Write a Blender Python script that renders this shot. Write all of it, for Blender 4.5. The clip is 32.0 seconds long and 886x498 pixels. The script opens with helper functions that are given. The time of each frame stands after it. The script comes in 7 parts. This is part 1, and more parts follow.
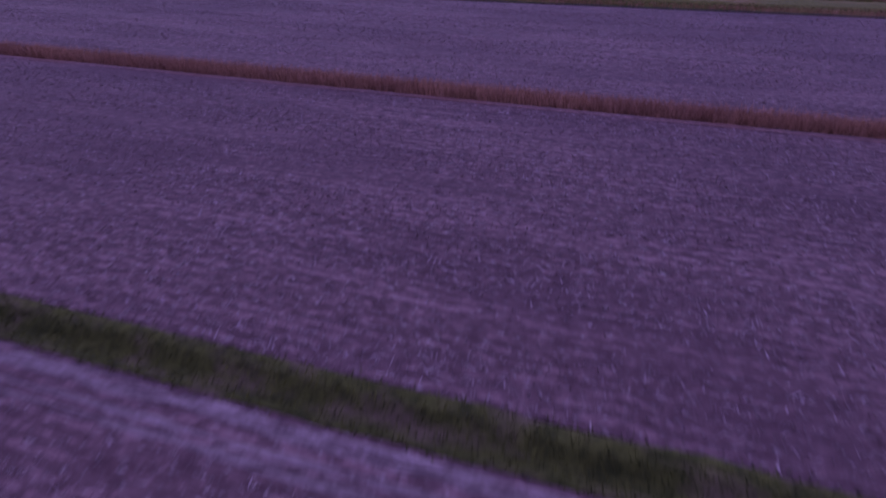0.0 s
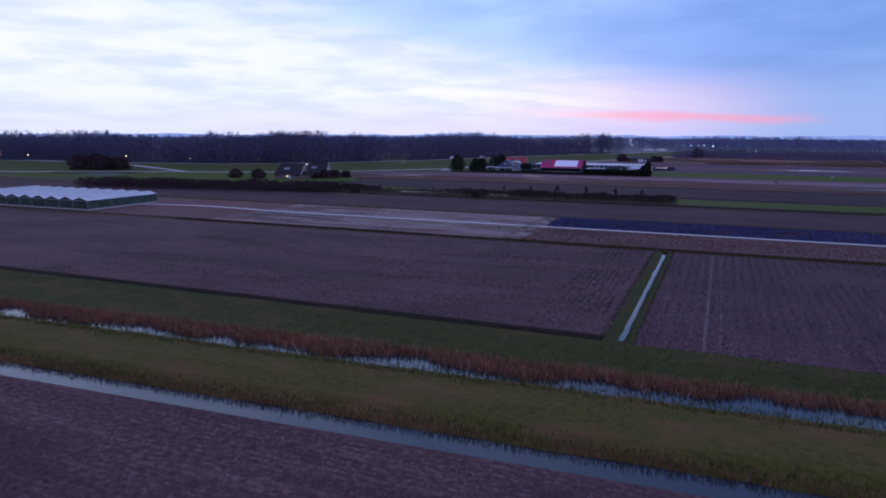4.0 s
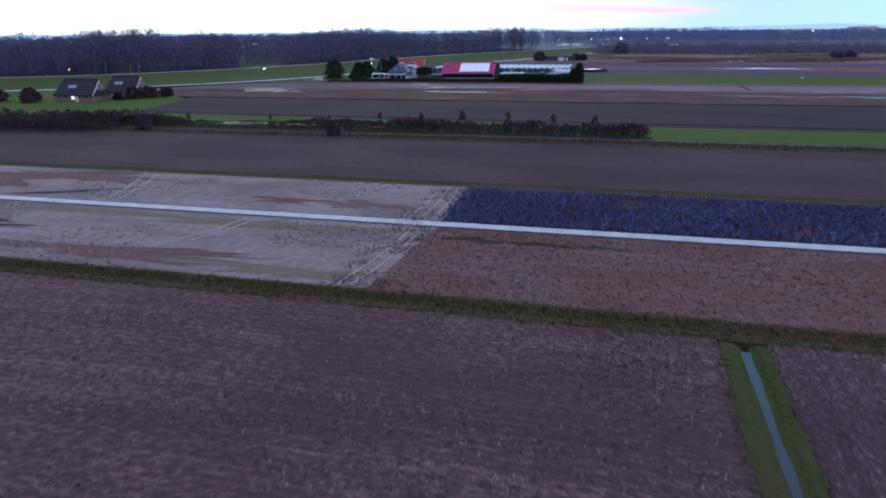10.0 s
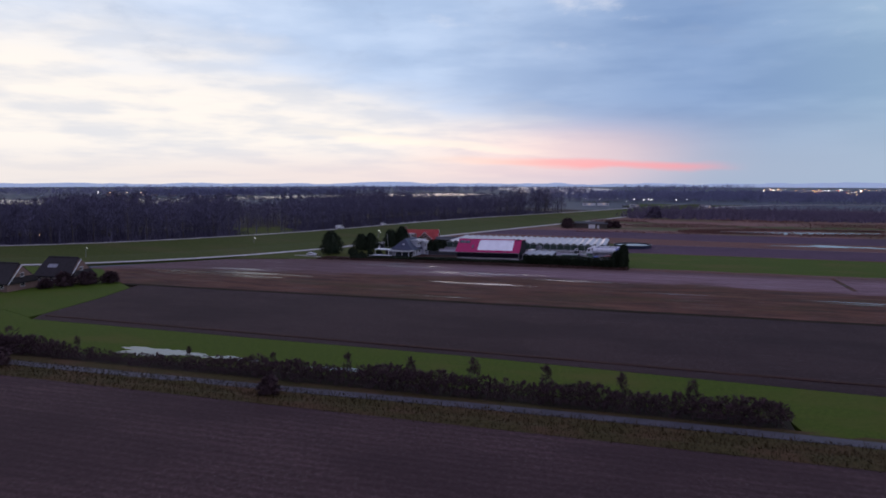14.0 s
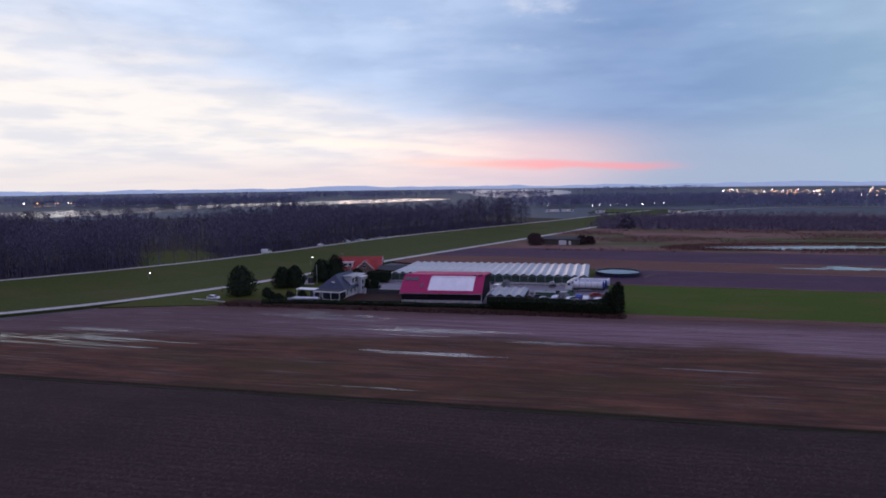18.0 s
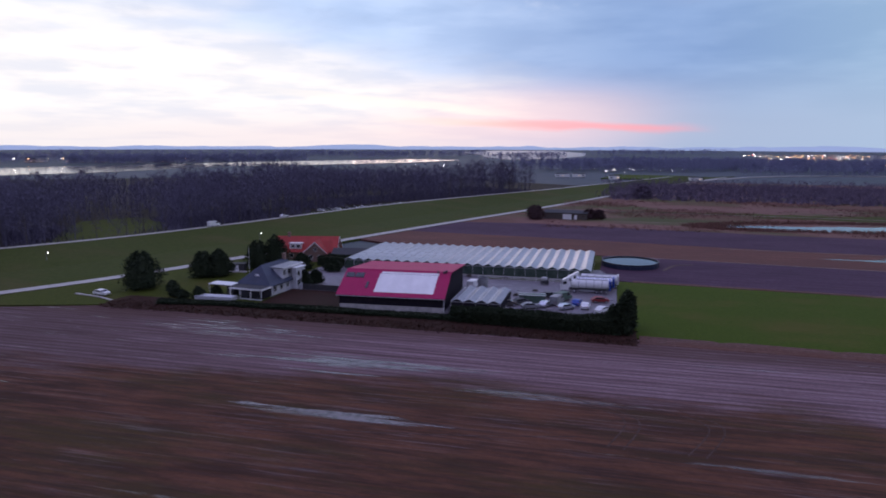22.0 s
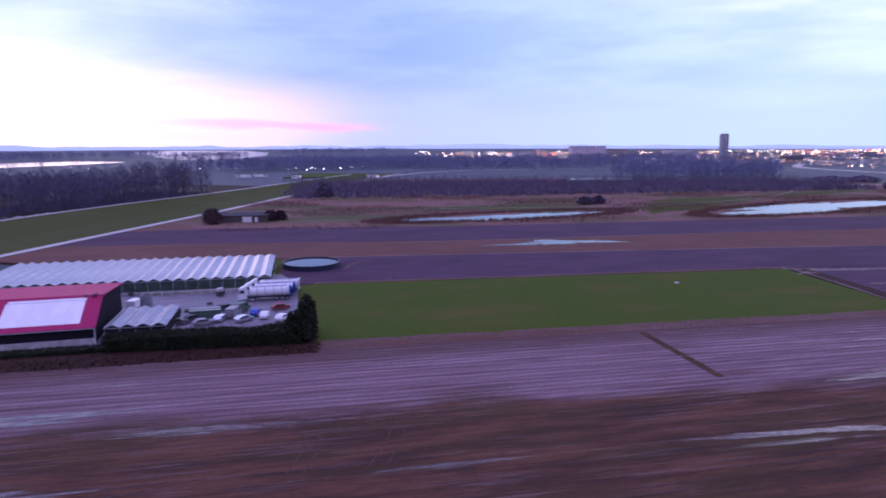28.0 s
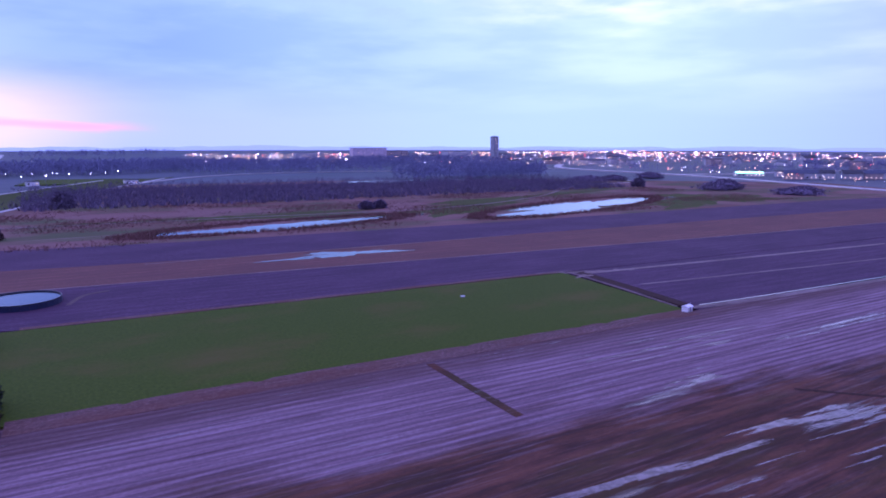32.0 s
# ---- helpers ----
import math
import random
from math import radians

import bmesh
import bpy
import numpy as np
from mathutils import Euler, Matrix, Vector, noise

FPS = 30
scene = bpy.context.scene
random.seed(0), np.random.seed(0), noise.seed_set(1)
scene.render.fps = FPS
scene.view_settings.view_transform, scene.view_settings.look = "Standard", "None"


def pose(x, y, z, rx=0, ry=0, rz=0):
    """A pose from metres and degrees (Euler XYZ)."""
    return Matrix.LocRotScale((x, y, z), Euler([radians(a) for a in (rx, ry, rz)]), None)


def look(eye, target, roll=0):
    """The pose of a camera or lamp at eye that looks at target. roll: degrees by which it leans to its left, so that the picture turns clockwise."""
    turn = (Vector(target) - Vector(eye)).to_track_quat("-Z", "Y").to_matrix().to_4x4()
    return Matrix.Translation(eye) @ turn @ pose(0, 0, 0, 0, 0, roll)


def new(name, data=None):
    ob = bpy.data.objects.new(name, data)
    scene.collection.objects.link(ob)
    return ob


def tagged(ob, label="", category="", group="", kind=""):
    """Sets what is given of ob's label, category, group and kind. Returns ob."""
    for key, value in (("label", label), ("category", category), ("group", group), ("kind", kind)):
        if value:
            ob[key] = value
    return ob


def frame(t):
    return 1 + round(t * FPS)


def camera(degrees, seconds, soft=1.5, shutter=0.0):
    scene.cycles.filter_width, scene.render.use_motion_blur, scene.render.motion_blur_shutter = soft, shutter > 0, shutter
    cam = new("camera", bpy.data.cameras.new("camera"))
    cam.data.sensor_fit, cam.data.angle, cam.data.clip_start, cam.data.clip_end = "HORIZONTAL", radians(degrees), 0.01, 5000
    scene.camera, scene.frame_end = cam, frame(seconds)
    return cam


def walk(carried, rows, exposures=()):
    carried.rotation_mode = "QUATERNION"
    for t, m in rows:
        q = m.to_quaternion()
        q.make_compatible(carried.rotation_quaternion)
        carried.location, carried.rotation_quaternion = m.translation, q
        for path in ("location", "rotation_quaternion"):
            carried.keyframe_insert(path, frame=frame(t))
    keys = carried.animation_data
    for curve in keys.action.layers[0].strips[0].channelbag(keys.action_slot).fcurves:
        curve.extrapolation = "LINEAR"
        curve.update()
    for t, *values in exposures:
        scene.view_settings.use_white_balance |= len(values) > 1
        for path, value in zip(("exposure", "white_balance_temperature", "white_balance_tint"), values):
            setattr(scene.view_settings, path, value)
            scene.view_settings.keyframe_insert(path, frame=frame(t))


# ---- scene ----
cam = camera(67.0, 32.0, soft=1.8, shutter=0.5)
# seconds, eye x y z, yaw, pitch, roll
ROWS = [
    (0.0, 0.26, 1.49, 16.28, -0.37, -28.11, -0.04),
    (0.5, 1.66, 10.72, 17.84, 0.10, -27.49, 0.14),
    (1.0, 3.00, 19.82, 19.65, 0.53, -21.02, 0.01),
    (1.5, 4.38, 28.69, 21.55, 0.93, -17.41, -0.08),
    (2.0, 5.82, 37.33, 23.18, 1.24, -14.36, 0.18),
    (2.5, 7.22, 45.72, 24.25, 1.59, -10.23, 0.21),
    (3.0, 8.53, 53.88, 24.73, 1.90, -9.77, 0.09),
    (3.5, 9.73, 61.90, 24.89, 2.24, -9.82, 0.15),
    (5.5, 14.71, 94.16, 24.41, 3.30, -9.73, -0.03),
    (6.0, 15.49, 102.24, 24.46, 3.48, -9.68, -0.19),
    (6.5, 16.31, 110.20, 24.57, 3.54, -9.71, -0.27),
    (7.0, 17.09, 118.05, 24.70, 0.28, -9.74, -0.33),
    (7.5, 17.85, 125.90, 24.80, -2.98, -9.85, -0.49),
    (8.0, 18.63, 133.81, 24.82, -4.58, -9.90, -0.26),
    (8.5, 19.53, 141.68, 24.74, -6.36, -9.92, -0.31),
    (9.0, 20.75, 149.55, 24.42, -5.88, -9.96, -0.75),
    (9.5, 22.28, 157.80, 24.15, -5.48, -15.60, -0.45),
    (10.0, 23.87, 166.05, 24.25, -5.02, -18.23, -0.75),
    (10.5, 25.30, 174.25, 25.08, -4.74, -18.23, -0.50),
    (11.0, 26.62, 182.48, 26.50, -4.40, -16.37, -0.35),
    (11.5, 27.82, 190.50, 27.88, -4.12, -8.73, -0.65),
    (12.0, 28.94, 198.38, 29.03, -3.88, -6.00, -0.11),
    (13.0, 31.00, 214.20, 30.60, -3.31, -5.95, 0.18),
    (14.0, 33.00, 230.20, 32.50, -3.24, -5.85, 0.05),
    (14.5, 34.00, 238.20, 33.30, -2.95, -5.81, 0.01),
    (16.5, 36.70, 270.40, 35.70, -4.19, -5.58, -0.62),
    (17.0, 38.12, 278.18, 36.32, -7.52, -5.62, -0.81),
    (17.5, 40.55, 285.57, 37.15, -7.07, -5.67, -0.74),
    (18.0, 42.98, 293.14, 37.96, -6.69, -5.69, -0.71),
    (18.5, 45.50, 300.75, 38.60, -6.28, -5.74, -0.61),
    (19.0, 48.22, 308.34, 39.00, -5.85, -5.89, -0.59),
    (19.5, 50.93, 315.87, 39.18, -5.39, -5.95, -0.44),
    (20.0, 53.37, 323.30, 39.18, -5.06, -6.06, -0.38),
    (20.5, 55.74, 330.60, 39.05, -4.71, -7.97, -0.23),
    (21.0, 58.40, 337.36, 38.94, -4.31, -8.96, -0.24),
    (21.5, 61.23, 342.54, 39.01, -3.93, -8.92, -0.18),
    (22.0, 63.53, 345.25, 39.14, -5.57, -9.08, 0.15),
    (22.5, 64.74, 346.01, 39.18, -8.46, -9.13, 0.62),
    (23.0, 63.98, 345.71, 38.91, -11.22, -9.10, 0.83),
    (23.5, 64.28, 346.42, 38.80, -13.15, -9.18, 0.78),
    (24.0, 64.33, 346.69, 38.70, -14.57, -9.16, 0.34),
    (24.5, 64.43, 346.70, 38.68, -15.55, -9.18, 0.39),
    (26.5, 65.81, 347.01, 38.90, -23.22, -9.19, 0.21),
    (27.0, 66.53, 347.64, 38.98, -25.82, -9.30, 0.32),
    (27.5, 67.15, 348.27, 39.04, -28.61, -9.16, 0.01),
    (28.0, 69.40, 351.45, 39.15, -31.85, -9.16, -0.13),
    (28.5, 72.31, 355.22, 39.27, -34.92, -9.09, -0.33),
    (29.0, 75.17, 358.40, 39.40, -37.85, -8.88, -0.50),
    (29.5, 77.16, 360.11, 39.49, -41.19, -9.02, -0.13),
    (30.0, 78.14, 360.69, 39.54, -45.09, -9.08, 0.06),
    (30.5, 78.96, 361.19, 39.56, -48.40, -9.19, 0.26),
    (31.0, 80.59, 362.41, 39.58, -49.37, -9.18, 0.14),
    (31.5, 83.37, 364.45, 39.60, -49.79, -9.15, 0.07),
    (32.0, 87.02, 367.08, 39.66, -50.15, -9.06, 0.03),
]


def aimed(x, y, z, yaw, pitch, roll):
    a, b = radians(yaw), radians(pitch)
    return look((x, y, z), (x - math.sin(a) * math.cos(b), y + math.cos(a) * math.cos(b), z + math.sin(b)), roll)


# seconds, stops, kelvin, tint
EXPOSURES = [(0.0, 0.85, 5450, 76), (1.0, 0.95, 4750, 62), (2.0, 1.0, 4600, 40), (3.0, 0.22, 5250, 22), (6.0, 0.06, 5350, 33), (7.0, 0.10, 5600, 22), (8.0, 0.24, 6350, 1), (9.0, 0.40, 6700, 6), (10.0, 0.95, 5900, -3), (10.5, 0.90, 5700, -7), (11.5, 0.55, 6050, -4), (12.0, 0.28, 6450, 5), (13.0, 0.12, 7000, 11), (14.0, 0.08, 6800, 14), (16.5, 0.08, 6500, 17),
             (20.0, 0.10, 6900, 14), (23.0, 0.30, 6400, 19), (26.5, 0.62, 6350, 32), (28.0, 0.70, 5900, 44), (30.0, 0.66, 5300, 54), (32.0, 0.66, 5050, 60)]
walk(cam, [(t, aimed(*row)) for t, *row in ROWS], EXPOSURES)

# ---- world: dusk sky, the sun just gone under the horizon ahead ----
world = bpy.data.worlds.new("dusk_sky")
scene.world = world
world.use_nodes = True
WN, WL = world.node_tree.nodes, world.node_tree.links
WN.clear()


def srgb(r, g, b):
    return tuple(((c / 255 + 0.055) / 1.055) ** 2.4 if c > 10 else c / 255 / 12.92 for c in (r, g, b)) + (1.0,)


def nmath(op, a, b=None, c=None, nodes=None, links=None):
    n = nodes.new("ShaderNodeMath")
    n.operation = op
    for k, val in enumerate((a, b, c)):
        if val is None:
            continue
        if isinstance(val, (int, float)):
            n.inputs[k].default_value = val
        else:
            links.new(val, n.inputs[k])
    return n.outputs[0]


def wm(op, a, b=None, c=None):
    return nmath(op, a, b, c, WN, WL)


def wrange(val, lo, hi, to_lo=0.0, to_hi=1.0):
    n = WN.new("ShaderNodeMapRange")
    n.interpolation_type = "SMOOTHSTEP"
    WL.new(val, n.inputs[0])
    for k, x in enumerate((lo, hi, to_lo, to_hi)):
        n.inputs[k + 1].default_value = x
    return n.outputs[0]


def wmix(fac, a, b):
    n = WN.new("ShaderNodeMix")
    n.data_type = "RGBA"
    for val, k in ((fac, 0), (a, 6), (b, 7)):
        if isinstance(val, (int, float, tuple)):
            n.inputs[k].default_value = val
        else:
            WL.new(val, n.inputs[k])
    return n.outputs[2]


def wramp(val, stops):
    n = WN.new("ShaderNodeValToRGB")
    n.color_ramp.interpolation = "EASE"
    while len(n.color_ramp.elements) < len(stops):
        n.color_ramp.elements.new(0.5)
    for e, (p, col) in zip(n.color_ramp.elements, stops):
        e.position, e.color = p, col
    WL.new(val, n.inputs[0])
    return n.outputs[0]


wcoord = WN.new("ShaderNodeTexCoord")
wsep = WN.new("ShaderNodeSeparateXYZ")
WL.new(wcoord.outputs["Generated"], wsep.inputs[0])
DX, DY, DZ = wsep.outputs
AZ = wm("MULTIPLY", wm("ARCTAN2", DX, DY), 57.2958)          # degrees to the right of +y
EL = wm("MULTIPLY", wm("ARCSINE", DZ), 57.2958)              # degrees above the horizon
# cloud streaks, long across and thin in height
wvec = WN.new("ShaderNodeCombineXYZ")
WL.new(wm("MULTIPLY", AZ, 0.048), wvec.inputs[0])
WL.new(wm("MULTIPLY", wm("POWER", wm("MAXIMUM", EL, 0.02), 0.75), 0.5), wvec.inputs[1])
wn1 = WN.new("ShaderNodeTexNoise")
wn1.inputs["Scale"].default_value, wn1.inputs["Detail"].default_value, wn1.inputs["Roughness"].default_value = 1.5, 5.0, 0.48
WL.new(wvec.outputs[0], wn1.inputs["Vector"])
wn2 = WN.new("ShaderNodeTexNoise")
wn2.inputs["Scale"].default_value, wn2.inputs["Detail"].default_value = 3.2, 4.0
WL.new(wvec.outputs[0], wn2.inputs["Vector"])
N1 = wm("SUBTRACT", wn1.outputs[0], 0.5)
N2 = wm("SUBTRACT", wn2.outputs[0], 0.5)
# upper sky by azimuth
azn = wrange(AZ, -180, 180)
azn.node.interpolation_type = "LINEAR"


def at_az(a):
    return (a + 180) / 360


upper = wramp(azn, [(at_az(-170), srgb(120, 126, 150)), (at_az(-80), srgb(150, 160, 184)), (at_az(-32), srgb(208, 223, 244)), (at_az(0), srgb(178, 203, 236)),
                    (at_az(23), srgb(128, 159, 202)), (at_az(42), srgb(148, 179, 207)), (at_az(66), srgb(174, 203, 219)), (at_az(105), srgb(140, 152, 182)), (at_az(170), srgb(120, 126, 150))])
low = wramp(azn, [(at_az(-170), srgb(88, 96, 128)), (at_az(-70), srgb(165, 172, 198)), (at_az(-30), srgb(225, 222, 222)), (at_az(0), srgb(224, 214, 216)),
                  (at_az(14), srgb(192, 189, 208)), (at_az(26), srgb(156, 176, 202)), (at_az(60), srgb(160, 190, 212)), (at_az(110), srgb(130, 146, 190)), (at_az(170), srgb(88, 96, 128))])
# clouds lighten and darken the upper sky
lumps = wmix(wrange(wm("ADD", N1, wm("MULTIPLY", N2, 0.3)), -0.17, 0.18), (0.85, 0.885, 0.915, 1), (1.12, 1.09, 1.05, 1))
mul = WN.new("ShaderNodeMix")
mul.data_type, mul.blend_type = "RGBA", "MULTIPLY"
mul.inputs[0].default_value = 1.0
WL.new(upper, mul.inputs[6]), WL.new(lumps, mul.inputs[7])
sky = wmix(wrange(EL, 0.5, 7.0), low, mul.outputs[2])
sky = wmix(wrange(EL, 20, 52), sky, srgb(174, 178, 238))
# the pale glow where the sun went down
edge = wm("ADD", wm("MULTIPLY", wrange(AZ, -36, 30), -10.5), 13.0)
edge = wm("ADD", edge, wm("MULTIPLY", wrange(AZ, -95, -45, -10.0, 0.0), 1.0))
glow = wrange(wm("SUBTRACT", wm("ADD", EL, wm("MULTIPLY", N1, 8.0)), edge), -4.5, 2.4, 1.0, 0.0)
glow = wm("MULTIPLY", glow, wrange(EL, 0.2, 3.6, 0.25, 1.0))
glow = wm("MULTIPLY", glow, wrange(AZ, 9, 25, 1.0, 0.0))
core = wmix(wrange(wm("ADD", N2, wm("MULTIPLY", N1, 0.45)), -0.17, 0.12), srgb(219, 224, 230), (0.90, 0.885, 0.845, 1))
sky = wmix(glow, sky, core)
# red streak just over the horizon, paler towards the sunken sun
line = wm("SUBTRACT", EL, wm("ADD", 1.85, wm("MULTIPLY", AZ, -0.030)))
line = wm("ABSOLUTE", wm("ADD", line, wm("MULTIPLY", N2, 0.9)))
streak = wm("MULTIPLY", wrange(line, 0.05, 0.50, 1.0, 0.0), wm("MULTIPLY", wrange(AZ, -2, 11), wrange(AZ, 22, 28, 1.0, 0.0)))
halo = wm("MULTIPLY", wrange(wm("ABSOLUTE", wm("SUBTRACT", AZ, 13)), 0, 17, 1.0, 0.0), wrange(wm("ABSOLUTE", wm("SUBTRACT", EL, 2.2)), 0.2, 3.4, 1.0, 0.0))
sky = wmix(wm("MULTIPLY", halo, 0.36), sky, srgb(250, 208, 204))
sky = wmix(wm("MULTIPLY", streak, 0.54), sky, wmix(wrange(AZ, 2, 16), srgb(255, 226, 204), srgb(255, 148, 152)))
wisp = wm("ABSOLUTE", wm("ADD", wm("SUBTRACT", EL, wm("ADD", 3.3, wm("MULTIPLY", AZ, -0.08))), wm("MULTIPLY", N2, 1.6)))
wisp = wm("MULTIPLY", wrange(wisp, 0.05, 0.5, 1.0, 0.0), wm("MULTIPLY", wrange(AZ, -14, 0), wrange(AZ, 5, 14, 1.0, 0.0)))
sky = wmix(wm("MULTIPLY", wisp, 0.5), sky, (1.0, 0.93, 0.80, 1))
# broken puffs of cloud higher up
wpuff = WN.new("ShaderNodeCombineXYZ")
WL.new(wm("MULTIPLY", AZ, 0.075), wpuff.inputs[0])
WL.new(wm("MULTIPLY", EL, 0.17), wpuff.inputs[1])
wn3 = WN.new("ShaderNodeTexNoise")
wn3.inputs["Scale"].default_value, wn3.inputs["Detail"].default_value, wn3.inputs["Roughness"].default_value = 1.3, 8.0, 0.6
WL.new(wpuff.outputs[0], wn3.inputs["Vector"])
puffs = wm("MULTIPLY", wrange(wn3.outputs[0], 0.54, 0.72), wrange(EL, 7, 14))
sky = wmix(wm("MULTIPLY", puffs, 0.42), sky, srgb(226, 232, 242))
shade = wm("MULTIPLY", wrange(wn3.outputs[0], 0.48, 0.32), wrange(EL, 6, 12))
sky = wmix(wm("MULTIPLY", shade, 0.28), sky, srgb(142, 164, 196))
# brighter cloud high up to the right
patch = wm("MULTIPLY", wrange(wm("ABSOLUTE", wm("SUBTRACT", AZ, 70)), 4, 22, 1.0, 0.0), wrange(wm("ADD", EL, wm("MULTIPLY", N1, 14.0)), 9, 13))
sky = wmix(wm("MULTIPLY", patch, 0.75), sky, srgb(238, 243, 250))
# below the horizon: dim land
sky = wmix(wrange(EL, -1.2, -0.5, 1.0, 0.0), sky, srgb(84, 90, 112))
nishita = WN.new("ShaderNodeTexSky")
nishita.sky_type, nishita.sun_disc = "NISHITA", False
nishita.sun_elevation, nishita.sun_rotation = radians(1.0), radians(8.0)
thin = WN.new("ShaderNodeBackground")
WL.new(nishita.outputs[0], thin.inputs[0])
thin.inputs[1].default_value = 0.05
wbg = WN.new("ShaderNodeBackground")
WL.new(sky, wbg.inputs[0])
wbg.inputs[1].default_value = 1.06
wadd = WN.new("ShaderNodeMixShader")
wadd.inputs[0].default_value = 0.97
wout = WN.new("ShaderNodeOutputWorld")
WL.new(thin.outputs[0], wadd.inputs[1]), WL.new(wbg.outputs[0], wadd.inputs[2])
WL.new(wadd.outputs[0], wout.inputs[0])

sun = bpy.data.lights.new("sun", "SUN")
sun.energy, sun.angle, sun.color = 0.12, radians(20), (1.0, 0.78, 0.66)
new("sun", sun).matrix_basis = look((0, 0, 60), (-14, -100, 56))

# ---- materials ----


class Mat:
    """A node material under construction: principled base and a few short helpers."""

    def __init__(self, name, rough=0.9, metal=0.0, spec=0.3):
        self.m = bpy.data.materials.new(name)
        self.m.use_nodes = True
        self.n, self.l = self.m.node_tree.nodes, self.m.node_tree.links
        self.b = self.n["Principled BSDF"]
        self.b.inputs["Roughness"].default_value, self.b.inputs["Metallic"].default_value = rough, metal
        self.b.inputs["Specular IOR Level"].default_value = spec
        self.coord = self.n.new("ShaderNodeTexCoord").outputs["Object"]

    def scaled(self, sx, sy, sz, turn=0.0):
        k = self.n.new("ShaderNodeMapping")
        k.inputs["Scale"].default_value, k.inputs["Rotation"].default_value[2] = (sx, sy, sz), radians(turn)
        self.l.new(self.coord, k.inputs[0])
        return k.outputs[0]

    def noise(self, scale, detail=4.0, vec=None, rough=0.6):
        k = self.n.new("ShaderNodeTexNoise")
        k.inputs["Scale"].default_value, k.inputs["Detail"].default_value, k.inputs["Roughness"].default_value = scale, detail, rough
        self.l.new(vec or self.coord, k.inputs["Vector"])
        return k.outputs[0]

    def wave(self, scale, axis="Y", distort=2.0, vec=None):
        k = self.n.new("ShaderNodeTexWave")
        k.bands_direction = axis
        k.inputs["Scale"].default_value, k.inputs["Distortion"].default_value, k.inputs["Detail"].default_value = scale, distort, 2.0
        self.l.new(vec or self.coord, k.inputs["Vector"])
        return k.outputs["Fac"]

    def ease(self, val, lo, hi, a=0.0, b=1.0):
        k = self.n.new("ShaderNodeMapRange")
        k.interpolation_type = "SMOOTHSTEP"
        self.l.new(val, k.inputs[0])
        for i, x in enumerate((lo, hi, a, b)):
            k.inputs[i + 1].default_value = x
        return k.outputs[0]

    def mix(self, fac, a, b, blend="MIX"):
        k = self.n.new("ShaderNodeMix")
        k.data_type, k.blend_type = "RGBA", blend
        for val, i in ((fac, 0), (a, 6), (b, 7)):
            if isinstance(val, (int, float)):
                k.inputs[i].default_value = val
            elif isinstance(val, tuple):
                k.inputs[i].default_value = (*val[:3], 1.0)
            else:
                self.l.new(val, k.inputs[i])
        return k.outputs[2]

    def math(self, op, a, b=None):
        return nmath(op, a, b, None, self.n, self.l)

    def colour(self, val):
        if isinstance(val, tuple):
            self.b.inputs["Base Color"].default_value = (*val[:3], 1.0)
        else:
            self.l.new(val, self.b.inputs["Base Color"])

    def rough(self, val):
        self.l.new(val, self.b.inputs["Roughness"])

    def bump(self, val, strength=0.5, distance=0.05):
        k = self.n.new("ShaderNodeBump")
        k.inputs["Strength"].default_value, k.inputs["Distance"].default_value = strength, distance
        self.l.new(val, k.inputs["Height"])
        self.l.new(k.outputs[0], self.b.inputs["Normal"])

    def random(self):
        return self.n.new("ShaderNodeObjectInfo").outputs["Random"]

    def island(self):
        return self.n.new("ShaderNodeNewGeometry").outputs["Random Per Island"]


